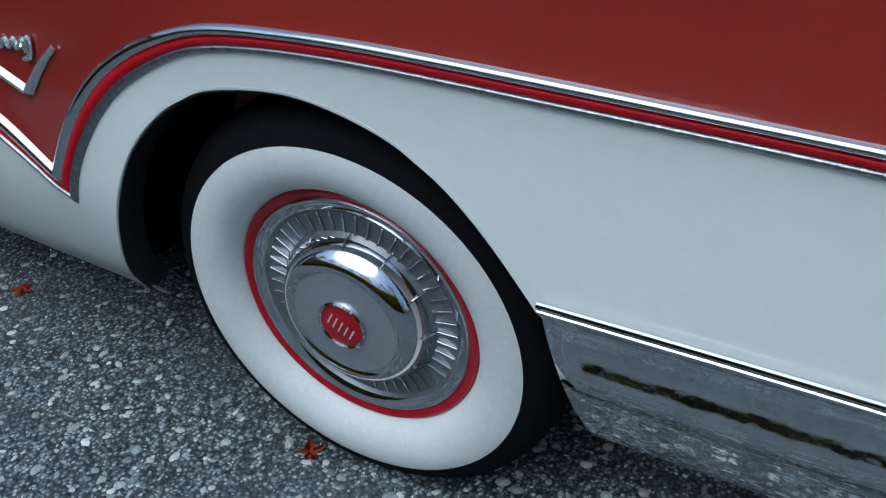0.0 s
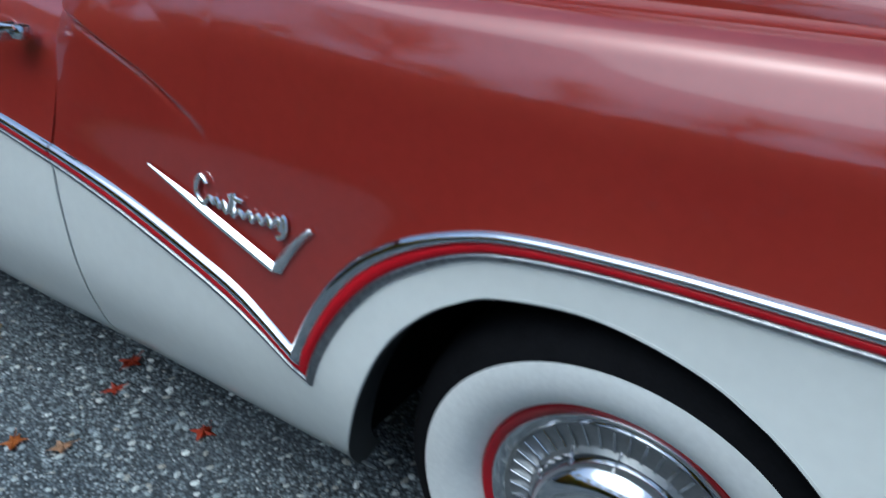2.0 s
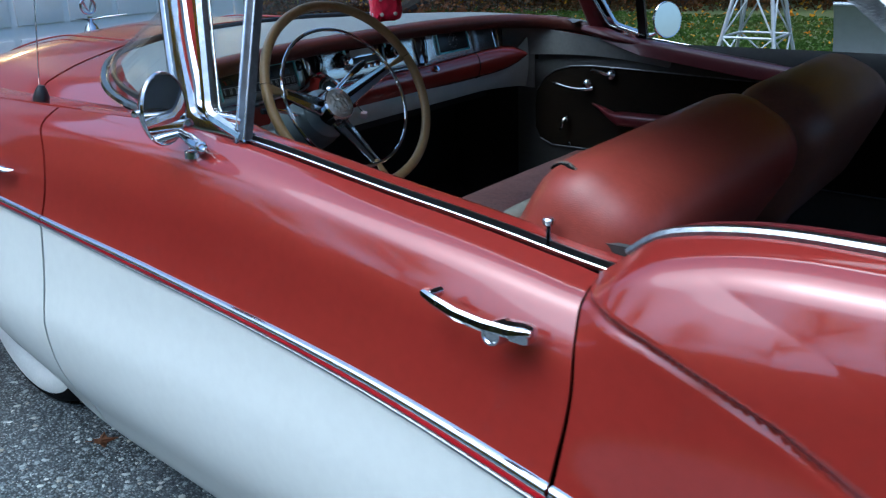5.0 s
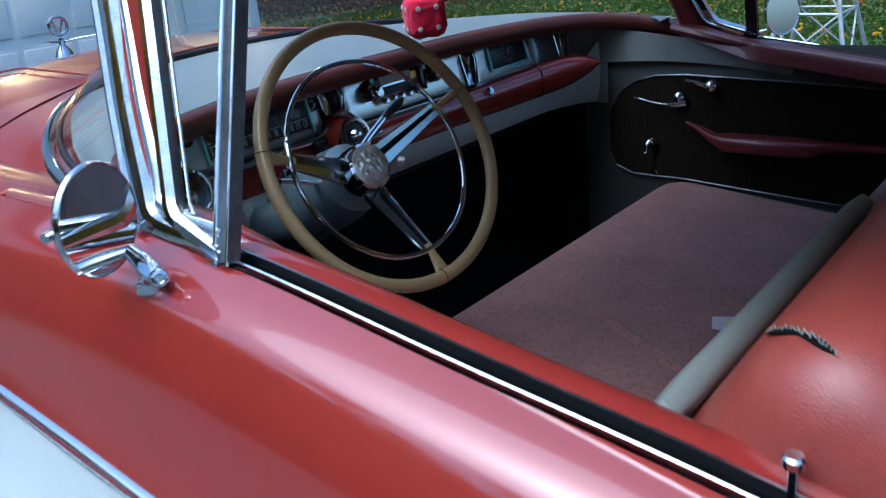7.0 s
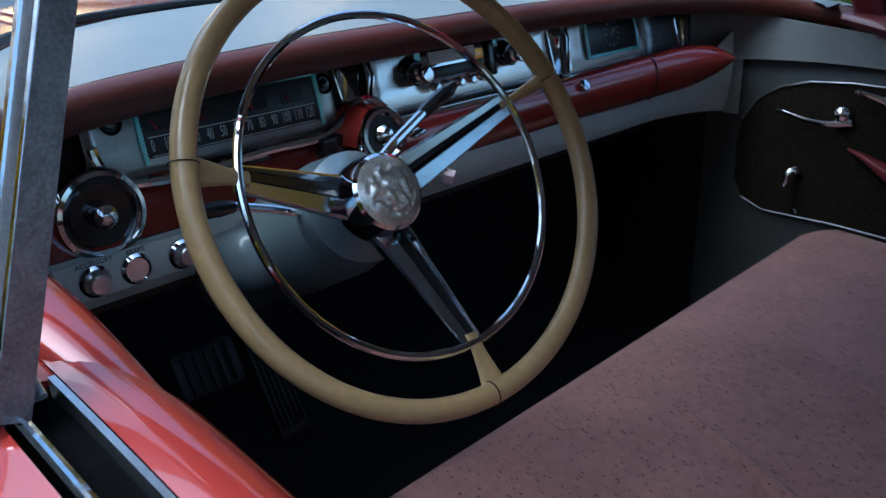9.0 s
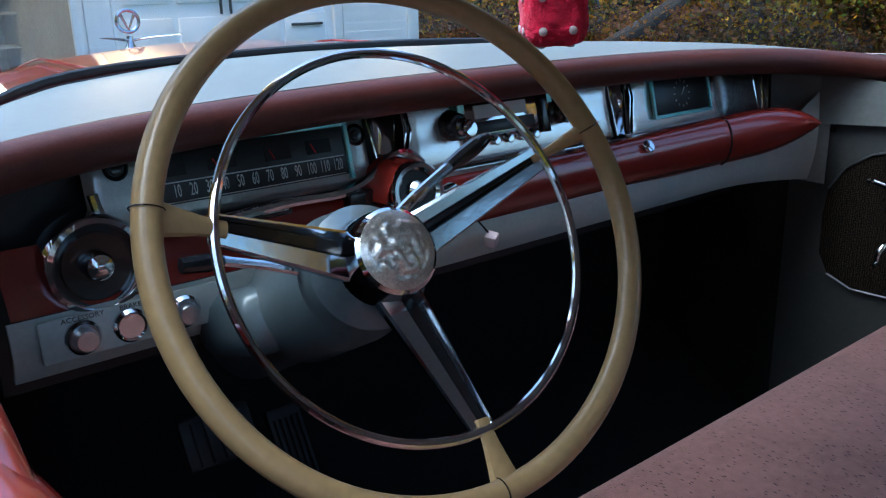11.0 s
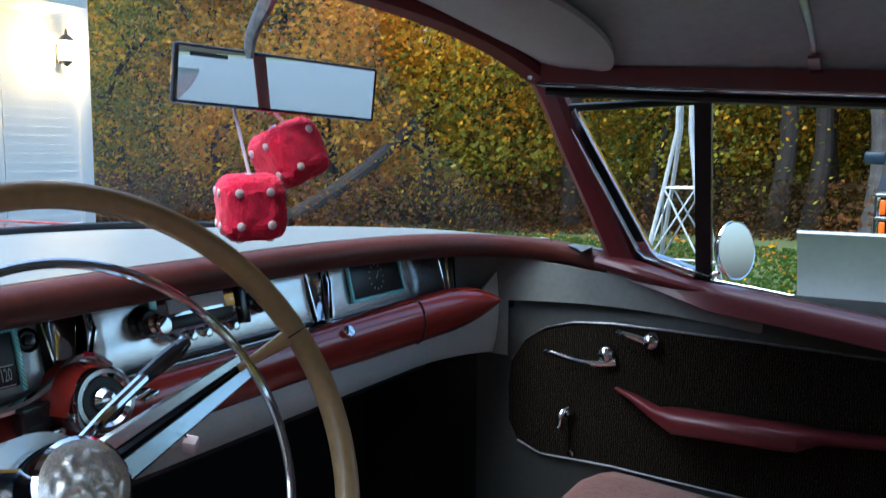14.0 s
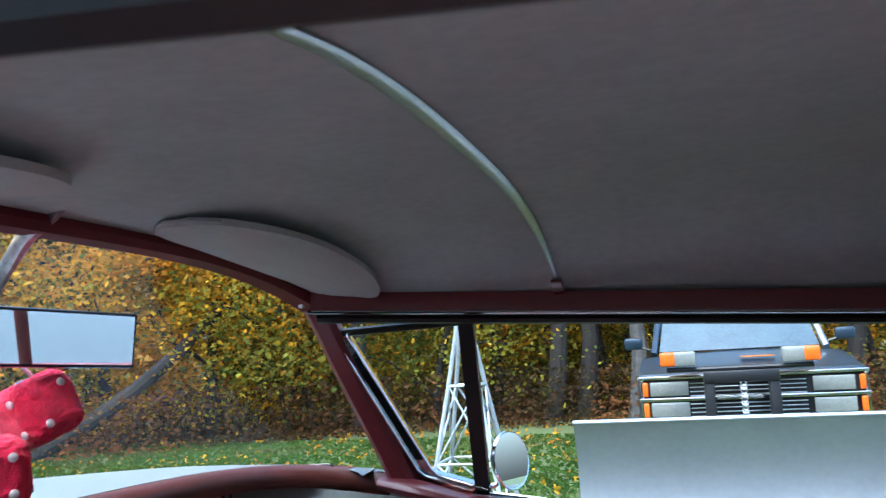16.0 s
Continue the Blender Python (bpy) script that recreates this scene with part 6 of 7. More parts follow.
# ---------------------------------------------------------------- the surroundings
def asphalt():
    m = bpy.data.materials.new("asphalt")
    m.use_nodes = True
    n, l = m.node_tree.nodes, m.node_tree.links
    b = n["Principled BSDF"]
    b.inputs["Roughness"].default_value = 0.75
    pos = n.new("ShaderNodeTexCoord")
    cols = []
    v = n.new("ShaderNodeTexVoronoi")
    v.inputs["Scale"].default_value = 140
    l.new(pos.outputs["Object"], v.inputs["Vector"])
    ramp = n.new("ShaderNodeValToRGB")
    e = ramp.color_ramp.elements
    e[0].position, e[0].color = 0.0, (0.018, 0.024, 0.029, 1)
    e[1].position, e[1].color = 1.0, (0.68, 0.73, 0.72, 1)
    for at, c in ((0.30, (0.064, 0.082, 0.094, 1)), (0.55, (0.165, 0.198, 0.213, 1)), (0.80, (0.37, 0.415, 0.425, 1))):
        x = e.new(at)
        x.color = c
    l.new(v.outputs["Color"], ramp.inputs[0])
    edge = n.new("ShaderNodeMapRange")
    edge.inputs[1].default_value, edge.inputs[2].default_value, edge.inputs[3].default_value, edge.inputs[4].default_value = 0.25, 0.65, 1.0, 0.2
    l.new(v.outputs["Distance"], edge.inputs[0])
    mul = n.new("ShaderNodeMix")
    mul.data_type, mul.blend_type = "RGBA", "MULTIPLY"
    mul.inputs[0].default_value = 1
    l.new(ramp.outputs[0], mul.inputs[6]), l.new(edge.outputs[0], mul.inputs[7])
    big = n.new("ShaderNodeTexNoise")
    big.inputs["Scale"].default_value = 2.5
    l.new(pos.outputs["Object"], big.inputs["Vector"])
    mix = n.new("ShaderNodeMix")
    mix.data_type = "RGBA"
    mix.inputs[7].default_value = (0.085, 0.10, 0.112, 1)
    k = n.new("ShaderNodeMapRange")
    k.inputs[1].default_value, k.inputs[2].default_value, k.inputs[4].default_value = 0.45, 0.75, 0.45
    l.new(big.outputs[0], k.inputs[0]), l.new(k.outputs[0], mix.inputs[0]), l.new(mul.outputs[2], mix.inputs[6])
    l.new(mix.outputs[2], b.inputs["Base Color"])
    bump = n.new("ShaderNodeBump")
    bump.inputs["Strength"].default_value, bump.inputs["Distance"].default_value, bump.invert = 0.7, 0.004, True
    l.new(v.outputs["Distance"], bump.inputs["Height"]), l.new(bump.outputs[0], b.inputs["Normal"])
    return m


ASPHALT = asphalt()
GRASS = material("grass", (0.060, 0.100, 0.026), 0.9, 0, 0.5, 2, 0.6, 60, other=(0.085, 0.085, 0.030))
part("ground", sheet(lambda x, y: (x, y, -0.012), steps(-1500, 1500, 6), steps(-1500, 1500, 6)), GRASS, None, smooth=False)
tagged(bpy.data.objects["ground"], "autumn lawn with fallen leaves", "ground", kind="structure")
drive = part("driveway", sheet(lambda x, y: (x, y, 0.0), steps(-10.0, 45.0, 6), steps(-9.0, 3.0, 4)), ASPHALT, None, smooth=False)
tagged(drive, "dark asphalt driveway with pale stone aggregate", "driveway", kind="structure")

road = part("road", sheet(lambda x, y: (x, y, -0.004), steps(45.0, 420.0, 4), steps(-70.0, 70.0, 4)), ASPHALT, None, smooth=False)
tagged(road, "grey asphalt road beyond the driveway", "road", kind="structure")

# loose pale stones bedded in the asphalt near the car
STONE = material("pale_stone", (0.33, 0.34, 0.33), 0.7, 0, 0.5, 40, 0.3, 300)


def by_island(mat, colours):
    """Colours a material piece by piece, from a list."""
    n, l = mat.node_tree.nodes, mat.node_tree.links
    g, r = n.new("ShaderNodeNewGeometry"), n.new("ShaderNodeValToRGB")
    r.color_ramp.interpolation = "LINEAR"
    e = r.color_ramp.elements
    e[0].color, e[1].color = (*colours[0], 1), (*colours[-1], 1)
    for i, c in enumerate(colours[1:-1], 1):
        x = e.new(i / (len(colours) - 1))
        x.color = (*c, 1)
    l.new(g.outputs["Random Per Island"], r.inputs[0])
    l.new(r.outputs[0], n["Principled BSDF"].inputs["Base Color"])
    return mat


by_island(STONE, [(0.08, 0.10, 0.115), (0.20, 0.235, 0.25), (0.35, 0.39, 0.39), (0.54, 0.57, 0.54), (0.30, 0.28, 0.23), (0.74, 0.77, 0.74)])
rnd = random.Random(11)
verts, faces = [], []
base = [(1, 0, 0), (0, 1, 0), (-1, 0, 0), (0, -1, 0), (0, 0, 1), (0.7, 0.7, 0.35), (-0.7, 0.7, 0.35), (-0.7, -0.7, 0.35), (0.7, -0.7, 0.35)]
tris = [(0, 5, 4), (5, 1, 4), (1, 6, 4), (6, 2, 4), (2, 7, 4), (7, 3, 4), (3, 8, 4), (8, 0, 4), (0, 1, 5), (1, 2, 6), (2, 3, 7), (3, 0, 8)]
for i in range(20000):
    x, y = rnd.uniform(-3.2, 1.4) + rnd.gauss(0, 0.25), rnd.uniform(-1.1, 0.35) - abs(rnd.gauss(0, 0.25)) * (rnd.random() < 0.4)
    r = 0.0017 + 0.0092 * rnd.random() ** 5
    a, sx, sy = rnd.uniform(0, 6.28), r * rnd.uniform(0.8, 1.4), r * rnd.uniform(0.6, 1.0)
    k = len(verts)
    for bx, by, bz in base:
        u, v = bx * sx, by * sy
        verts.append((x + u * math.cos(a) - v * math.sin(a), y + u * math.sin(a) + v * math.cos(a), bz * r * 0.45))
    faces += [(p + k, q + k, s + k) for p, q, s in tris]
me = bpy.data.meshes.new("aggregate")
me.from_pydata(verts, [], faces)
me.materials.append(STONE)
tagged(new("aggregate", me), "pale and grey pebbles bedded in the asphalt", "gravel", kind="stuff")

# ---------------------------------------------------------------- fallen leaves
def leaf_outline():
    """A maple leaf's outline: five pointed lobes and a stalk."""
    pts = []
    lobes = [(-150, 0.55), (-105, 0.30), (-75, 0.85), (-40, 0.42), (0, 1.0), (40, 0.42), (75, 0.85), (105, 0.30), (150, 0.55)]
    for i, (a, r) in enumerate(lobes):
        for da, k in ((-9, 0.72), (0, 1.0), (9, 0.72)) if i % 2 == 0 else ((0, 1.0),):
            b = radians(a + da + 90)
            pts.append((r * k * math.cos(b), r * k * math.sin(b)))
    return pts + [(-0.03, -0.35), (-0.02, -0.9), (0.02, -0.9), (0.03, -0.35)]


def leaf_mesh(seed, mat):
    rnd = random.Random(seed)
    bm = bmesh.new()
    c = bm.verts.new((0, 0, 0.10))
    vs = [bm.verts.new((x, y, 0.03 + 0.22 * rnd.random() * (x * x + y * y))) for x, y in leaf_outline()]
    for i in range(len(vs)):
        bm.faces.new((c, vs[i], vs[(i + 1) % len(vs)]))
    bmesh.ops.solidify(bm, geom=bm.faces[:], thickness=0.02)
    me = bpy.data.meshes.new("fallen_leaf")
    bm.to_mesh(me)
    bm.free()
    me.materials.append(mat)
    return me


LEAVES = {
    "red": material("red_leaf", (0.42, 0.045, 0.012), 0.6, 0, 0.3, 40),
    "brown": material("brown_leaf", (0.16, 0.065, 0.025), 0.7, 0, 0.3, 40),
    "orange": material("orange_leaf", (0.48, 0.14, 0.02), 0.6, 0, 0.3, 40),
    "yellow": material("yellow_leaf", (0.50, 0.32, 0.08), 0.6, 0, 0.3, 40),
    "tan": material("tan_leaf", (0.42, 0.24, 0.13), 0.7, 0, 0.3, 40),
}
leaf_data = {k: [leaf_mesh(7 * i + len(k), m) for i in range(2)] for k, m in LEAVES.items()}
NEAR = [(-1.012, 0.072, "red", 0.034), (-0.114, -0.038, "red", 0.030), (-1.378, 0.154, "red", 0.040), (-1.318, 0.062, "red", 0.032), (-1.246, -0.132, "tan", 0.035), (-1.819, 0.020, "yellow", 0.055), (-1.361, -0.181, "orange", 0.035), (-2.822, 0.214, "brown", 0.045), (-2.231, -0.185, "orange", 0.035), (-2.168, -0.126, "tan", 0.040), (-2.101, -0.234, "tan", 0.040), (-2.55, -0.35, "brown", 0.04), (-3.1, -0.1, "tan", 0.05)]
for i, (x, y, k, r) in enumerate(NEAR):
    ob = new("fallen_leaf", leaf_data[k][i % 2])
    ob.matrix_basis = pose(x, y, 0.004, rnd.uniform(-8, 8), rnd.uniform(-8, 8), rnd.uniform(0, 360)) @ Matrix.Diagonal((r * 1.2, r * 1.2, r * 1.2, 1))
    tagged(ob, {"red": "curled bright red maple leaf on the asphalt", "brown": "dry brown maple leaf on the asphalt", "orange": "orange maple leaf on the asphalt", "yellow": "yellow maple leaf on the asphalt", "tan": "pale tan dry leaf on the asphalt"}[k], "leaf", "fallen leaves")

# ---------------------------------------------------------------- garage
SIDING = material("white_siding", (0.78, 0.80, 0.82), 0.5, 0, 0.04, 3)
TRIMWHITE = material("white_trim", (0.78, 0.80, 0.82), 0.45, 0, 0.03, 3)
SHINGLE = material("grey_shingle", (0.07, 0.08, 0.09), 0.9, 0, 0.3, 12, 0.6, 60)
DOORWHITE = material("white_door_paint", (0.84, 0.86, 0.88), 0.4, 0, 0.03, 2)
GX = -10.1
garage = holder("garage", "white clapboard garage with panelled doors and a lit wall lantern", "garage")
part("wall", slab((0.18, 1.30, 4.6), 0, (GX - 0.12, 6.15, 2.3)), SIDING, garage)
part("gable_wall", slab((0.18, 9.8, 2.3), 0, (GX - 0.12, 1.9, 3.45)), SIDING, garage)
part("pier", slab((0.18, 0.46, 2.4), 0, (GX - 0.12, 2.965, 1.2)), SIDING, garage)
part("far_pier", slab((0.18, 2.5, 2.4), 0, (GX - 0.12, -1.75, 1.2)), SIDING, garage)
part("side_wall", slab((6.0, 0.18, 4.6), 0, (GX - 3.2, 6.70, 2.3)), SIDING, garage)
part("corner_board", slab((0.06, 0.16, 4.6), 0.01, (GX + 0.0, 6.72, 2.3)), TRIMWHITE, garage)
part("roof", slab((7.0, 10.6, 0.12), 0.02, (GX - 3.2, 1.9, 4.75)), SHINGLE, garage)
bm = slab((0.014, 1.0, 0.104))
bmesh.ops.rotate(bm, verts=bm.verts, cent=(0, 0, 0), matrix=Matrix.Rotation(radians(5), 3, "Y"))
board = part("clapboard", bm, SIDING, garage, smooth=False)
first = True
for y0, y1, z0, z1 in ((5.72, 6.64, 0.15, 4.5), (2.80, 3.06, 0.15, 2.3), (-2.9, 5.72, 2.55, 4.5), (-2.9, -0.6, 0.15, 2.5)):
    z = z0
    while z < z1:
        ob = board if first else new("clapboard", board.data)
        first = False
        ob.parent = garage
        ob.matrix_basis = pose(GX - 0.018, (y0 + y1) / 2, z) @ Matrix.Diagonal((1, y1 - y0, 1, 1))
        z += 0.10
overhead = holder("overhead_door", parent=garage)
part("leaf", slab((0.05, 2.46, 2.2), 0, (GX - 0.09, 4.32, 1.1)), DOORWHITE, overhead)
for i in range(4):
    for j in range(4):
        part("raised_panel", slab((0.03, 0.54, 0.40), 0.012, (GX - 0.055, 3.40 + 0.613 * i, 0.30 + 0.54 * j)), DOORWHITE, overhead)
for y in (4.21, 4.32):
    part("pull", slab((0.04, 0.022, 0.20), 0.008, (GX - 0.02, y, 1.16)), BLACK, overhead, "black door pull")
part("strap", slab((0.03, 0.40, 0.03), 0.006, (GX - 0.02, 5.24, 0.92)), BLACK, overhead)
for y in (3.10, 5.63, -0.55, 2.72):
    part("door_casing", slab((0.06, 0.10, 2.45), 0.008, (GX + 0.0, y, 1.22)), TRIMWHITE, garage)
for y in (4.36, 1.08):
    part("head_casing", slab((0.06, 2.6 if y > 4 else 3.3, 0.14), 0.008, (GX + 0.0, y, 2.40)), TRIMWHITE, garage)
part("pent_roof", outline([(0, 0), (0.75, 0), (0.0, 0.42)], 8.0, Matrix(((1, 0, 0, GX), (0, 0, 1, -1.75), (0, 1, 0, 2.98), (0, 0, 0, 1)))), SHINGLE, garage, smooth=False)
part("pent_fascia", slab((0.72, 8.0, 0.14), 0.01, (GX + 0.36, 2.25, 2.90)), TRIMWHITE, garage)
LAMPGLASS = glowing("lantern_glass", (1.0, 0.55, 0.20), 40)
for y in (6.42, 2.96):
    lantern = holder("wall_lantern", "lit black carriage lantern on the garage wall", "lamp", group="wall lanterns")
    part("backplate", slab((0.03, 0.09, 0.22), 0.01, (GX + 0.02, y, 2.42)), BLACK, lantern)
    part("base", lathe([(0.02, -0.06), (0.05, -0.03), (0.075, 0.0), (0.0, 0.002)], pose(GX + 0.13, y, 2.34), 16), BLACK, lantern)
    part("glass", lathe([(0.06, 0.0), (0.085, 0.20), (0.0, 0.201)], pose(GX + 0.13, y, 2.345), 16), LAMPGLASS, lantern)
    part("cap", lathe([(0.10, 0.0), (0.06, 0.05), (0.02, 0.08), (0.008, 0.14), (0.0, 0.14)], pose(GX + 0.13, y, 2.55), 16), BLACK, lantern)
    part("bracket", slab((0.14, 0.02, 0.02), 0.004, (GX + 0.07, y, 2.33)), BLACK, lantern)
    bulb = new("lantern_light", bpy.data.lights.new("lantern_light", "POINT"))
    bulb.data.energy, bulb.data.color, bulb.data.shadow_soft_size = 9, (1.0, 0.62, 0.28), 0.09
    bulb.location = (GX + 0.30, y, 2.44)
# the open bay: inner walls, and shelving with boxes
INNER = material("bay_wall", (0.42, 0.36, 0.28), 0.8, 0, 0.15, 2)
part("bay_back", slab((0.1, 4.2, 2.6), 0, (GX - 3.2, 1.0, 1.3)), INNER, garage)
part("bay_floor", slab((3.2, 3.4, 0.04), 0, (GX - 1.6, 1.0, 0.0)), INNER, garage)
part("bay_ceiling", slab((3.2, 3.6, 0.05), 0, (GX - 1.6, 1.0, 2.5)), INNER, garage)
part("bay_side", slab((3.1, 0.06, 2.5), 0, (GX - 1.7, 2.80, 1.25)), INNER, garage)
part("bay_side_near", slab((3.1, 0.06, 2.5), 0, (GX - 1.7, -0.65, 1.25)), INNER, garage)
tube_lamp = holder("shop_lamp", "lit fluorescent shop lamp under the garage ceiling", "lamp")
part("tube", slab((0.10, 1.2, 0.05), 0.01, (GX - 1.4, 1.2, 2.44)), glowing("fluorescent", (1.0, 0.86, 0.66), 14), tube_lamp)
shelf = holder("garage_shelf", "pale shelving unit crowded with small boxes in the garage", "shelf")
SHELFMAT = material("shelf_wood", (0.50, 0.44, 0.34), 0.6, 0, 0.1, 6)
for i in range(5):
    part("board", slab((0.4, 2.4, 0.03), 0.004, (GX - 2.6, 1.7, 0.35 + 0.38 * i)), SHELFMAT, shelf)
for y in (0.5, 1.1, 1.7, 2.3, 2.88):
    part("upright", slab((0.4, 0.04, 2.1), 0.004, (GX - 2.6, y, 1.05)), SHELFMAT, shelf)
TINTS = [material("box_" + k, c, 0.6, 0, 0.2, 8) for k, c in (("red", (0.5, 0.05, 0.03)), ("yellow", (0.5, 0.35, 0.05)), ("white", (0.6, 0.6, 0.58)), ("grey", (0.2, 0.22, 0.22)), ("blue", (0.06, 0.14, 0.3)), ("green", (0.1, 0.22, 0.1)))]
for i in range(30):
    h = rnd.uniform(0.08, 0.24)
    b = part("storage_box", slab((0.22, rnd.uniform(0.10, 0.24), h), 0.006, (GX - 2.5, 0.62 + 0.44 * (i % 5) + rnd.uniform(-0.08, 0.08), 0.366 + 0.38 * (i % 4) + h / 2)), TINTS[i % 6], None)
    tagged(b, "small coloured storage box on a garage shelf", "box", "boxes on the shelf")

# ---------------------------------------------------------------- pickup truck with plow
TRUCKPAINT = material("dark_truck_paint", (0.02, 0.035, 0.055), 0.3, 0.2, 0.2, 5, coat=0.35)
PLOW = material("worn_plow_steel", (0.36, 0.39, 0.42), 0.40, 0.6, 0.06, 3, 0.04, 30)
AMBER = material("amber_lens", (0.75, 0.14, 0.01), 0.2, 0, 0.1, 30, coat=0.6)
LENS = material("headlamp_lens", (0.27, 0.28, 0.25), 0.15, 0.2, 0.15, 40, coat=0.8)
truck = holder("pickup_truck", "dark pickup truck with chrome grille and a bare metal snowplow", "truck")
TY, TX = 8.2, -0.92
part("plow_blade", sheet(lambda x, k: (x, 4.86 + 0.20 * math.sin(2.6 * k) - 0.04 * k, 0.05 + 0.855 * k), steps(-2.08, 0.45, 8), steps(0, 1, 18), 0.012), PLOW, truck, "curved bare metal plow blade")
part("blade_lip", tube([(-2.08, 4.92, 0.905), (0.45, 4.92, 0.905)], 0.014, 8), PLOW, truck)
for x in (-1.6, -0.8, 0.0):
    part("blade_rib", slab((0.03, 0.14, 0.72), 0.006, (x, 5.12, 0.42)), BLACK, truck)
for x in (-1.277, -0.748):
    part("lift_upright", slab((0.09, 0.10, 0.75), 0.012, (x, TY - 0.30, 0.65)), BLACK, truck, "black plow lift upright")
    part("push_arm", slab((0.10, 2.9, 0.12), 0.012, (x, 6.6, 0.36)), BLACK, truck)
part("lift_bar", slab((0.62, 0.10, 0.10), 0.012, (-1.01, TY - 0.32, 0.99)), BLACK, truck)
part("lamp_bar", tube([(-1.62, TY - 0.28, 1.06), (-0.42, TY - 0.28, 1.06)], 0.022, 8), BLACK, truck)
bm = bmesh.new()
for i in range(11):
    tube([(-1.0 + 0.022 * math.cos(a), TY - 0.36 + 0.012 * math.sin(a) * (i % 2), 0.93 - 0.034 * i + 0.026 * math.sin(a)) for a in steps(0, 6.283, 10)[:-1]], 0.007, 6, True, bm)
part("lift_chain", bm, DULL, truck, "hanging steel chain")
part("grille_back", slab((1.92, 0.06, 0.42), 0.02, (TX, TY + 0.04, 0.78)), BLACK, truck)
for z in (0.985, 0.79, 0.60):
    part("grille_bar", slab((1.94, 0.06, 0.035), 0.010, (TX, TY - 0.01, z)), CHROME, truck, "chrome grille bar")
for x in (-1.86, 0.02):
    part("side_bar", slab((0.035, 0.07, 0.42), 0.01, (x, TY, 0.79)), CHROME, truck)
for x in (-1.62, -0.24):
    for z in (0.885, 0.70):
        part("headlamp", slab((0.34, 0.05, 0.13), 0.012, (x + 0.0, TY - 0.01, z)), LENS, truck, "square headlamp")
for x in (-1.83, -0.01):
    for z in (0.885, 0.70):
        part("corner_lamp", slab((0.05, 0.06, 0.13), 0.012, (x, TY - 0.012, z)), AMBER, truck)
for i in range(9):
    part("grille_slat", slab((0.98, 0.03, 0.010), 0.003, (TX - 0.03, TY - 0.0, 0.63 + 0.037 * i)), DULL, truck)
part("bumper", slab((2.0, 0.16, 0.20), 0.04, (TX, TY - 0.06, 0.46)), CHROME, truck)
part("hood", sheet(lambda x, k: (TX + x * (0.97 + 0.02 * k), TY + 0.02 + 1.35 * k, 1.015 + 0.17 * k**0.7 - 0.05 * x * x), steps(-1, 1, 16), steps(0, 1, 10), 0.02), TRUCKPAINT, truck, "dark glossy hood")
part("front_clip", slab((1.96, 5.2, 0.62), 0.05, (TX, TY + 2.66, 0.72)), TRUCKPAINT, truck)
part("windscreen", sheet(lambda x, k: (TX + 0.80 * x * (1 - 0.10 * k), TY + 1.36 + 0.62 * k + 0.10 * x * x, 1.19 + 0.50 * k), steps(-1, 1, 10), steps(0, 1, 6), 0.01), material("truck_glass", (0.05, 0.07, 0.075), 0.04, 0, 0.2, 4, coat=1), truck, "dark reflective windscreen")
part("cab_roof", slab((1.62, 1.5, 0.10), 0.05, (TX, TY + 2.75, 1.72)), TRUCKPAINT, truck)
part("cab_rear", slab((1.66, 0.06, 0.56), 0.02, (TX, TY + 3.45, 1.43)), TRUCKPAINT, truck)
for s in (-1, 1):
    part("cab_pillar", tube([(TX + s * 0.86, TY + 1.42, 1.17), (TX + s * 0.78, TY + 2.06, 1.70)], 0.035, 8), TRUCKPAINT if s < 0 else DULL, truck)
    mir = part("truck_mirror", slab((0.20, 0.06, 0.13), 0.03, (TX + s * 1.08, TY + 1.6, 1.30)), TRUCKPAINT, truck)
    part("mirror_arm", tube([(TX + s * 0.90, TY + 1.6, 1.22), (TX + s * 1.05, TY + 1.6, 1.27)], 0.015, 6), BLACK, mir)
    for yy in (TY + 0.9, TY + 4.3):
        w = part("truck_wheel", lathe([(0.0, -0.12), (0.36, -0.12), (0.385, -0.08), (0.385, 0.08), (0.36, 0.12), (0.20, 0.10), (0.0, 0.08)], facing((TX + s * 0.82, yy, 0.385), (s, 0, 0)), 32), RUBBER, truck)
for x, o in ((-1.52, -1), (-0.52, 1)):
    pod = part("plow_lamp", slab((0.30, 0.14, 0.13), 0.02, (x, TY - 0.28, 1.155)), LENS, truck, "auxiliary plow lamp")
    part("amber_lens", slab((0.13, 0.15, 0.125), 0.02, (x + o * 0.09, TY - 0.29, 1.156)), AMBER, pod, "orange signal lens")
part("hood_leaf_pile", slab((0.30, 0.16, 0.012), 0.005, (-0.80, TY + 0.55, 1.13)), LEAVES["orange"], truck)

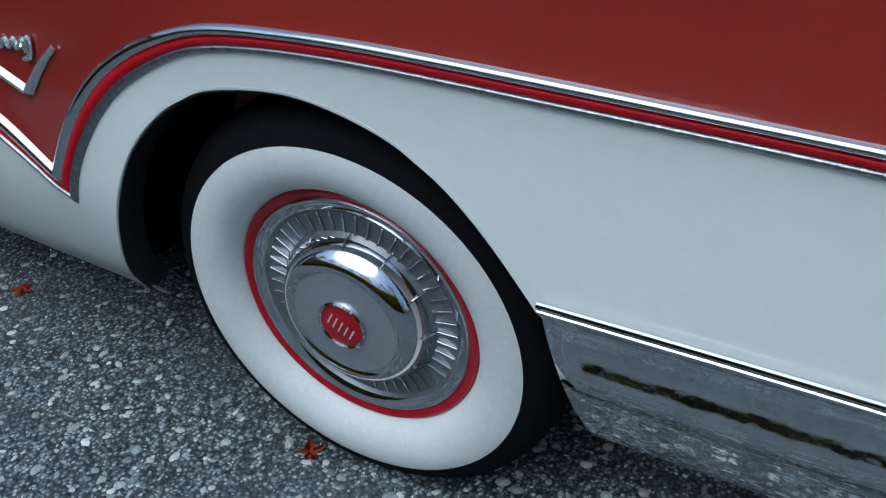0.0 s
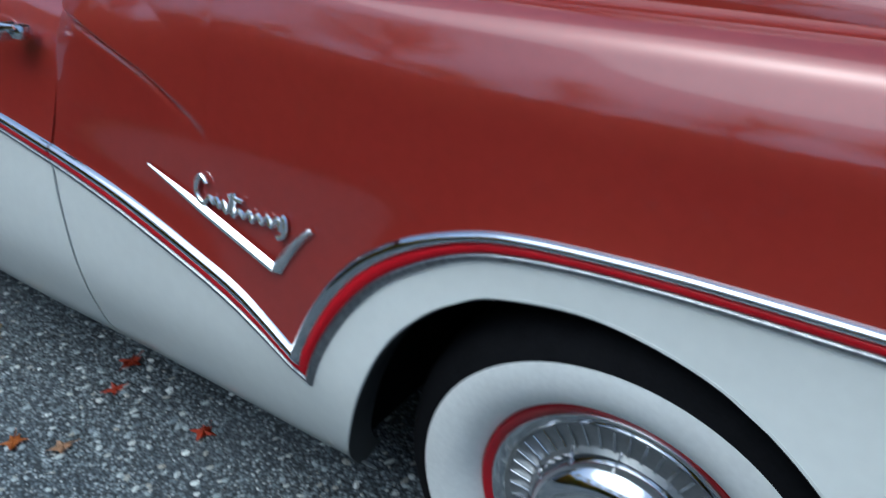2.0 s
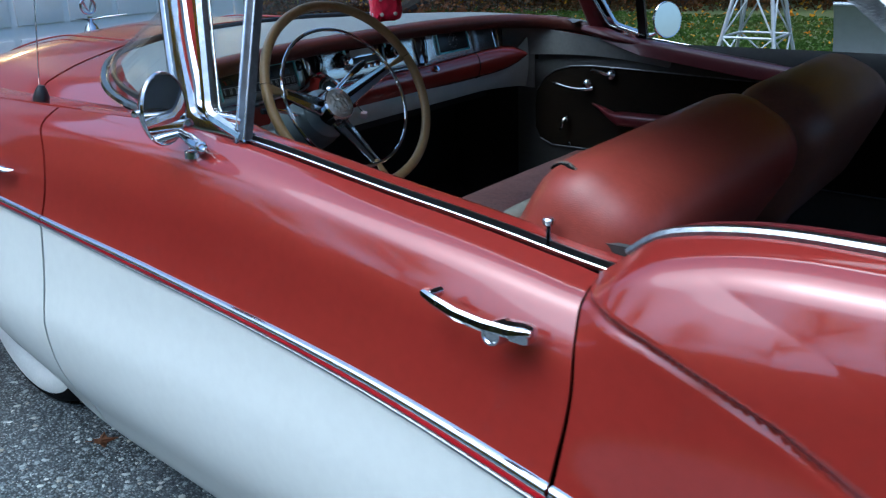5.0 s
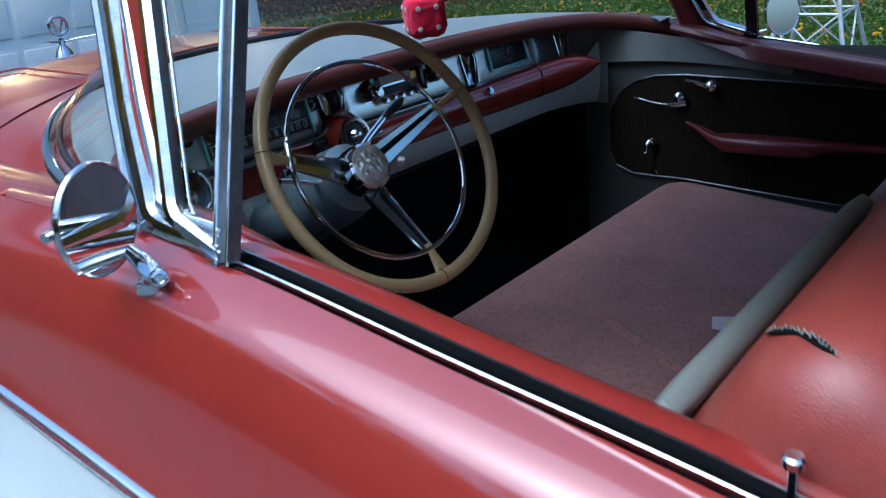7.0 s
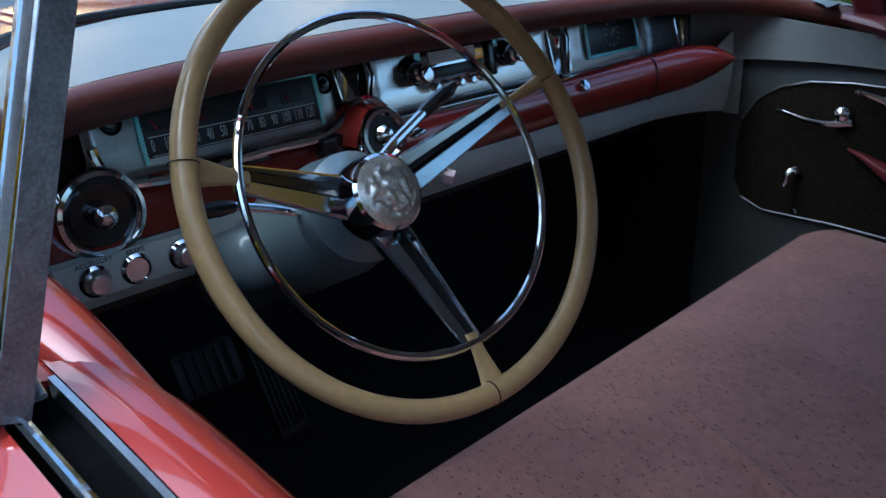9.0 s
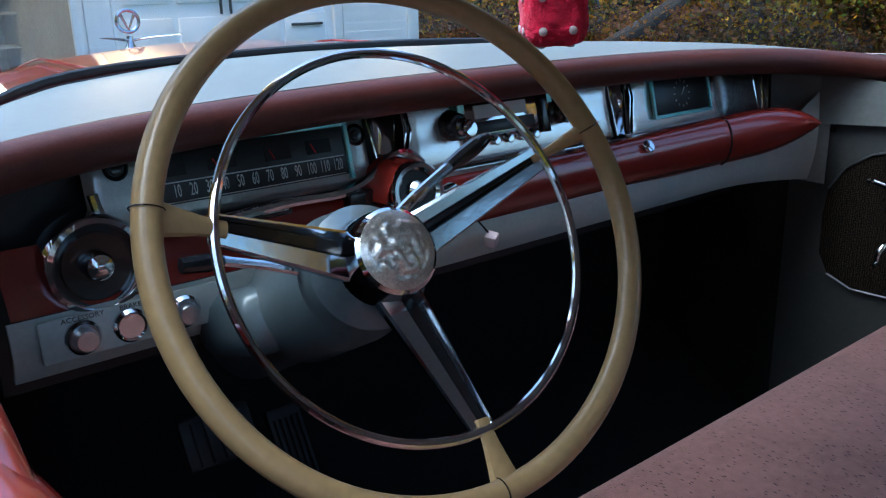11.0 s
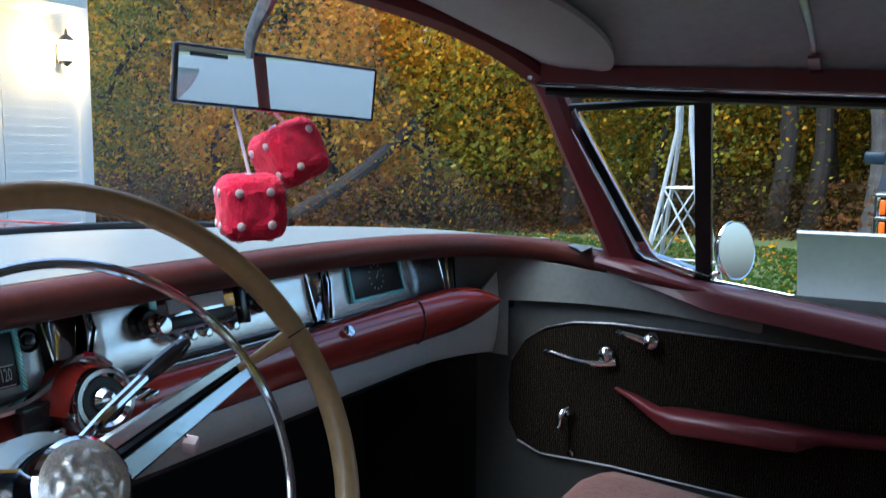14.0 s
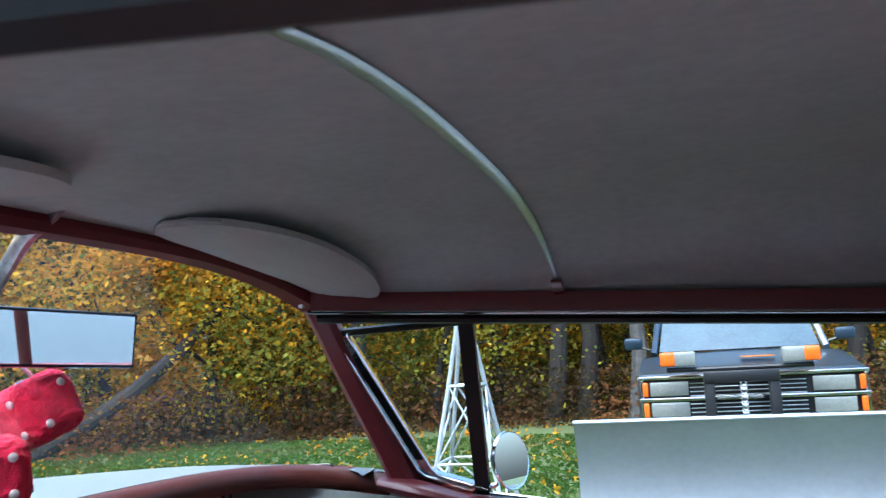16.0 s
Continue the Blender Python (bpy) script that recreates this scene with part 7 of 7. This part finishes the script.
# ---------------------------------------------------------------- lattice tower
GALV = material("galvanised_steel", (0.46, 0.48, 0.50), 0.5, 0.5, 0.12, 20)
tower = holder("lattice_tower", "pale galvanised lattice tower standing on the lawn", "tower")
TC = Vector((-3.09, 6.55, 0))
half_w = lambda z: float(np.interp(z, [0, 0.5, 1.07, 1.5, 3.2], [0.33, 0.215, 0.117, 0.048, 0.04]))
corner = lambda i, z: TC + Vector((half_w(z) * (1, 1, -1, -1)[i], half_w(z) * (1, -1, -1, 1)[i], z))
for i in range(4):
    part("leg", tube([corner(i, -0.02), corner(i, 0.5), corner(i, 1.07), corner(i, 1.5), corner(i, 3.2)], 0.017, 8), GALV, tower)
    j = (i + 1) % 4
    for z in (0.50, 1.07):
        part("girt", tube([corner(i, z), corner(j, z)], 0.011, 6), GALV, tower)
    for z0, z1 in ((0.02, 0.50), (0.50, 1.07)):
        part("brace", tube([corner(i, z0), corner(j, z1)], 0.008, 6), GALV, tower)
        part("brace", tube([corner(j, z0), corner(i, z1)], 0.008, 6), GALV, tower)
part("tower_cap", slab((0.2, 0.2, 0.04), 0.01, tuple(TC + Vector((0, 0, 3.2)))), GALV, tower)

# ---------------------------------------------------------------- woods
BARK = material("bark", (0.034, 0.028, 0.024), 0.9, 0, 0.4, 6, 0.8, 40)
PALEBARK = material("pale_bark", (0.12, 0.115, 0.11), 0.9, 0, 0.5, 5, 0.6, 40, other=(0.05, 0.045, 0.04))


def foliage(name, colours, size=0.55):
    """Leaves whose colour drifts from mass to mass and a little from leaf to leaf, and that let light through."""
    m = bpy.data.materials.new(name)
    m.use_nodes = True
    n, l = m.node_tree.nodes, m.node_tree.links
    n.remove(n["Principled BSDF"])
    g, o, r = n.new("ShaderNodeNewGeometry"), n.new("ShaderNodeTexNoise"), n.new("ShaderNodeValToRGB")
    o.inputs["Scale"].default_value, o.inputs["Detail"].default_value = size, 2
    l.new(g.outputs["Position"], o.inputs["Vector"])
    wide, k = n.new("ShaderNodeMapRange"), n.new("ShaderNodeMath")
    wide.inputs[1].default_value, wide.inputs[2].default_value, wide.inputs[4].default_value = 0.30, 0.70, 0.82
    k.operation, k.inputs[1].default_value = "MULTIPLY_ADD", 0.18
    l.new(o.outputs[0], wide.inputs[0]), l.new(g.outputs["Random Per Island"], k.inputs[0]), l.new(wide.outputs[0], k.inputs[2])
    l.new(k.outputs[0], r.inputs[0])
    e = r.color_ramp.elements
    e[0].color, e[1].color = (*colours[0], 1), (*colours[-1], 1)
    for i, c in enumerate(colours[1:-1], 1):
        x = e.new(i / (len(colours) - 1))
        x.color = (*c, 1)
    d, t, x = n.new("ShaderNodeBsdfDiffuse"), n.new("ShaderNodeBsdfTranslucent"), n.new("ShaderNodeMixShader")
    x.inputs[0].default_value = 0.5
    for q in (d, t):
        l.new(r.outputs[0], q.inputs["Color"])
    l.new(d.outputs[0], x.inputs[1]), l.new(t.outputs[0], x.inputs[2]), l.new(x.outputs[0], n["Material Output"].inputs[0])
    return m


GOLD, ORANGE, LIME, GREEN, RUST = (0.74, 0.42, 0.025), (0.62, 0.24, 0.02), (0.34, 0.30, 0.04), (0.11, 0.14, 0.035), (0.24, 0.10, 0.04)
CROWNS = [
    ("golden", foliage("golden_leaves", [GOLD, ORANGE, (0.55, 0.34, 0.04), GOLD, ORANGE, LIME])),
    ("orange", foliage("orange_leaves", [ORANGE, GOLD, LIME, (0.45, 0.18, 0.02), GOLD])),
    ("yellow-green", foliage("lime_leaves", [LIME, GREEN, GOLD, LIME, (0.30, 0.26, 0.03)])),
    ("green", foliage("green_leaves", [GREEN, (0.08, 0.11, 0.02), LIME, GREEN, (0.12, 0.12, 0.03)])),
]


def leaves_into(verts, faces, rnd, centre, spread, n, size):
    for _ in range(n):
        p = Vector(centre) + Vector((rnd.gauss(0, spread), rnd.gauss(0, spread), rnd.gauss(0, spread * 0.55)))
        u = Vector((rnd.gauss(0, 1), rnd.gauss(0, 1), rnd.gauss(0, 0.6))).normalized()
        v = u.cross(Vector((rnd.gauss(0, 1), rnd.gauss(0, 1), rnd.gauss(0, 1)))).normalized()
        s = size * rnd.uniform(0.6, 1.3)
        k = len(verts)
        verts += [p - u * s, p + v * s * 0.8 + u * s * 0.3, p + u * s, p - v * s * 0.8 - u * s * 0.1]
        faces.append((k, k + 1, k + 2, k + 3))


def build_tree(seed, height, r, crown, bark, low=0.25, leaves=2200, limbs=11):
    rnd = random.Random(seed)
    name, mat = crown
    t = holder("tree", f"tall autumn tree with {name} leaves at the wood's edge", "tree", group="trees at the wood's edge")
    bend = [Vector((rnd.uniform(-0.25, 0.25) * k, rnd.uniform(-0.25, 0.25) * k, height * k / 6 - 0.1)) for k in range(7)]
    trunk = curve(bend, 16)
    bm = tube(trunk, r * 0.72, 10, scale=[1.25 - 0.1 * i if i < 3 else 1.0 - 0.055 * (i - 2) for i in range(16)])
    tips = []
    for i in range(limbs):
        k = low + (0.97 - low) * (i + rnd.random()) / limbs
        p = trunk[min(15, int(k * 15))]
        a, L = rnd.uniform(0, 6.283), height * rnd.uniform(0.13, 0.26) * (1.15 - 0.6 * k)
        q = p + Vector((math.cos(a) * L, math.sin(a) * L, L * rnd.uniform(0.1, 0.7)))
        mid = p.lerp(q, 0.5) + Vector((0, 0, 0.12 * L))
        tube([p, mid, q], r * 0.32, 6, bm=bm, scale=[1, 0.65, 0.25])
        tips += [(mid, 0.30 * L + 0.25), (q, 0.34 * L + 0.3), (p.lerp(mid, 0.6), 0.2 * L + 0.2)]
    part("trunk", bm, bark, t)
    verts, faces = [], []
    for c, s in tips:
        leaves_into(verts, faces, rnd, c, s, int(1.35 * leaves) // len(tips), 0.046)
    me = bpy.data.meshes.new("crown")
    me.from_pydata([tuple(v) for v in verts], [], faces)
    me.materials.append(mat)
    c = new("crown", me)
    c.parent = t
    return t


kinds = [
    build_tree(21, 9.5, 0.15, CROWNS[0], BARK, 0.10, 8600, 20),
    build_tree(22, 10.5, 0.17, CROWNS[1], BARK, 0.20, 7800, 18),
    build_tree(23, 11.0, 0.20, CROWNS[2], BARK, 0.25, 7000, 17),
    build_tree(24, 10.0, 0.19, CROWNS[2], PALEBARK, 0.30, 6000, 14),
    build_tree(25, 7.0, 0.09, CROWNS[3], BARK, 0.06, 7600, 18),
    build_tree(26, 5.0, 0.06, CROWNS[0], BARK, 0.05, 6600, 17),
]
SPOTS = []
for i in range(54):  # the wood across the lawn, from ahead of the car round to its far side
    a = radians(62 - 86 * ((i * 0.6180339) % 1.0))
    d = 15.5 + 15 * ((i * 0.7548777) % 1.0) ** 1.2
    SPOTS.append((-1.5 - d * math.sin(a), 0.2 + d * math.cos(a), (0, 1, 4, 5, 2, 0, 4, 2, 5, 4)[i % 10] if a > 0.25 else (2, 4, 0, 1, 3, 5, 4, 2)[i % 8]))
SPOTS += [(-3.9, 15.9, 2), (-3.35, 16.2, 2), (-2.35, 15.2, 3), (-8.6, 14.6, 5), (-8.2, 14.9, 4), (-11.8, 13.5, 0), (-14.5, 13.0, 0), (-13.2, 12.4, 5), (-6.0, 15.5, 4), (-5.2, 17.0, 0)]
for i in range(26):  # trees behind the camera, seen in the paint and the chrome
    a = radians(100 + 145 * i / 25)
    d = 12.5 + 6 * ((i * 0.7548777) % 1.0)
    SPOTS.append((-1.0 - d * math.sin(a) * 1.2, -1.0 + d * math.cos(a), (2, 4, 1, 0, 2, 4)[i % 6]))
rnd = random.Random(5)
for i, (x, y, k) in enumerate(SPOTS):
    m = pose(x, y, 0, 0, 0, rnd.uniform(0, 360)) @ Matrix.Diagonal((1, 1, rnd.uniform(0.85, 1.15), 1))
    if i >= len(SPOTS) - 26:
        m = m @ Matrix.Diagonal((0.85, 0.85, 0.95, 1))
    copy_thing(kinds[k], m)
for k, t in enumerate(kinds):
    t.matrix_basis = pose(-22 + 5.5 * k, 27.0 - 0.4 * k, 0, 0, 0, 40 * k)
log = holder("leaning_trunk", "dark dead trunk leaning among the trees", "trunk")
part("stem", tube(curve([(-11.6, 11.2, -0.1), (-10.65, 12.4, 0.75), (-9.9, 13.9, 2.0), (-9.2, 15.4, 3.5), (-8.6, 16.8, 4.9)], 16), 0.13, 10, scale=[1.1 - 0.04 * i for i in range(16)]), BARK, log)

# undergrowth, leaf litter and the wood's depth
def stuff(name, label, mat, n, seed, place, size):
    rnd = random.Random(seed)
    verts, faces = [], []
    for _ in range(n):
        p, s = place(rnd), size * rnd.uniform(0.6, 1.4)
        u = Vector((rnd.gauss(0, 1), rnd.gauss(0, 1), rnd.gauss(0, 0.7))).normalized()
        v = u.cross(Vector((rnd.gauss(0, 1), rnd.gauss(0, 1), rnd.gauss(0, 1)))).normalized()
        k = len(verts)
        verts += [tuple(p - u * s), tuple(p + v * s * 0.6), tuple(p + u * s), tuple(p - v * s * 0.6)]
        faces.append((k, k + 1, k + 2, k + 3))
    me = bpy.data.meshes.new(name)
    me.from_pydata(verts, [], faces)
    me.materials.append(mat)
    return tagged(new(name, me), label, "undergrowth", kind="stuff")


def ring(rnd, a0, a1, d0, d1, z0, z1, power=1.0):
    a, d = radians(rnd.uniform(a0, a1)), rnd.uniform(d0, d1)
    return Vector((-1.5 - d * math.sin(a), 0.2 + d * math.cos(a), z0 + (z1 - z0) * rnd.random() ** power))


stuff("undergrowth", "rusty brown undergrowth along the wood's edge", foliage("brush_leaves", [RUST, (0.10, 0.05, 0.025), (0.07, 0.06, 0.03), RUST, (0.16, 0.10, 0.03)]), 50000, 31, lambda r: ring(r, -24, 66, 14.3, 20, 0.0, 0.95, 1.8), 0.045)
stuff("shrub_leaves", "green and yellow shrub leaves among the trunks", foliage("shrub_leaves", [GREEN, LIME, (0.05, 0.06, 0.02), GOLD, GREEN]), 60000, 32, lambda r: ring(r, -24, 66, 16, 24, 0.2, 3.2, 1.2), 0.052)
stuff("far_woods", "dense distant autumn wood", foliage("far_leaves", [GREEN, LIME, RUST, GOLD, ORANGE, LIME, GREEN]), 60000, 33, lambda r: ring(r, -32, 75, 27, 36, 0.0, 13.0, 1.0), 0.26)
stuff("woods_behind", "dense wood on the other side of the drive", foliage("back_leaves", [GREEN, (0.04, 0.045, 0.02), RUST, GREEN, LIME]), 60000, 34, lambda r: ring(r, 95, 242, 19, 26, 0.0, 8.5, 0.85), 0.24)
lit = foliage("litter_leaves", [RUST, GOLD, ORANGE, (0.25, 0.15, 0.06)])
stuff("lawn_leaves", "scattered fallen leaves on the lawn", lit, 3000, 35, lambda r: Vector((r.uniform(-16, 8), 3.1 + 13 * r.random(), 0.006)), 0.045)
stuff("grass_blades", "mown grass blades", foliage("grass_blades", [(0.05, 0.10, 0.02), (0.08, 0.13, 0.03), (0.11, 0.12, 0.04)]), 60000, 36, lambda r: Vector((r.uniform(-12, 5), 3.05 + 10 * r.random() ** 1.3, 0.012)), 0.035)
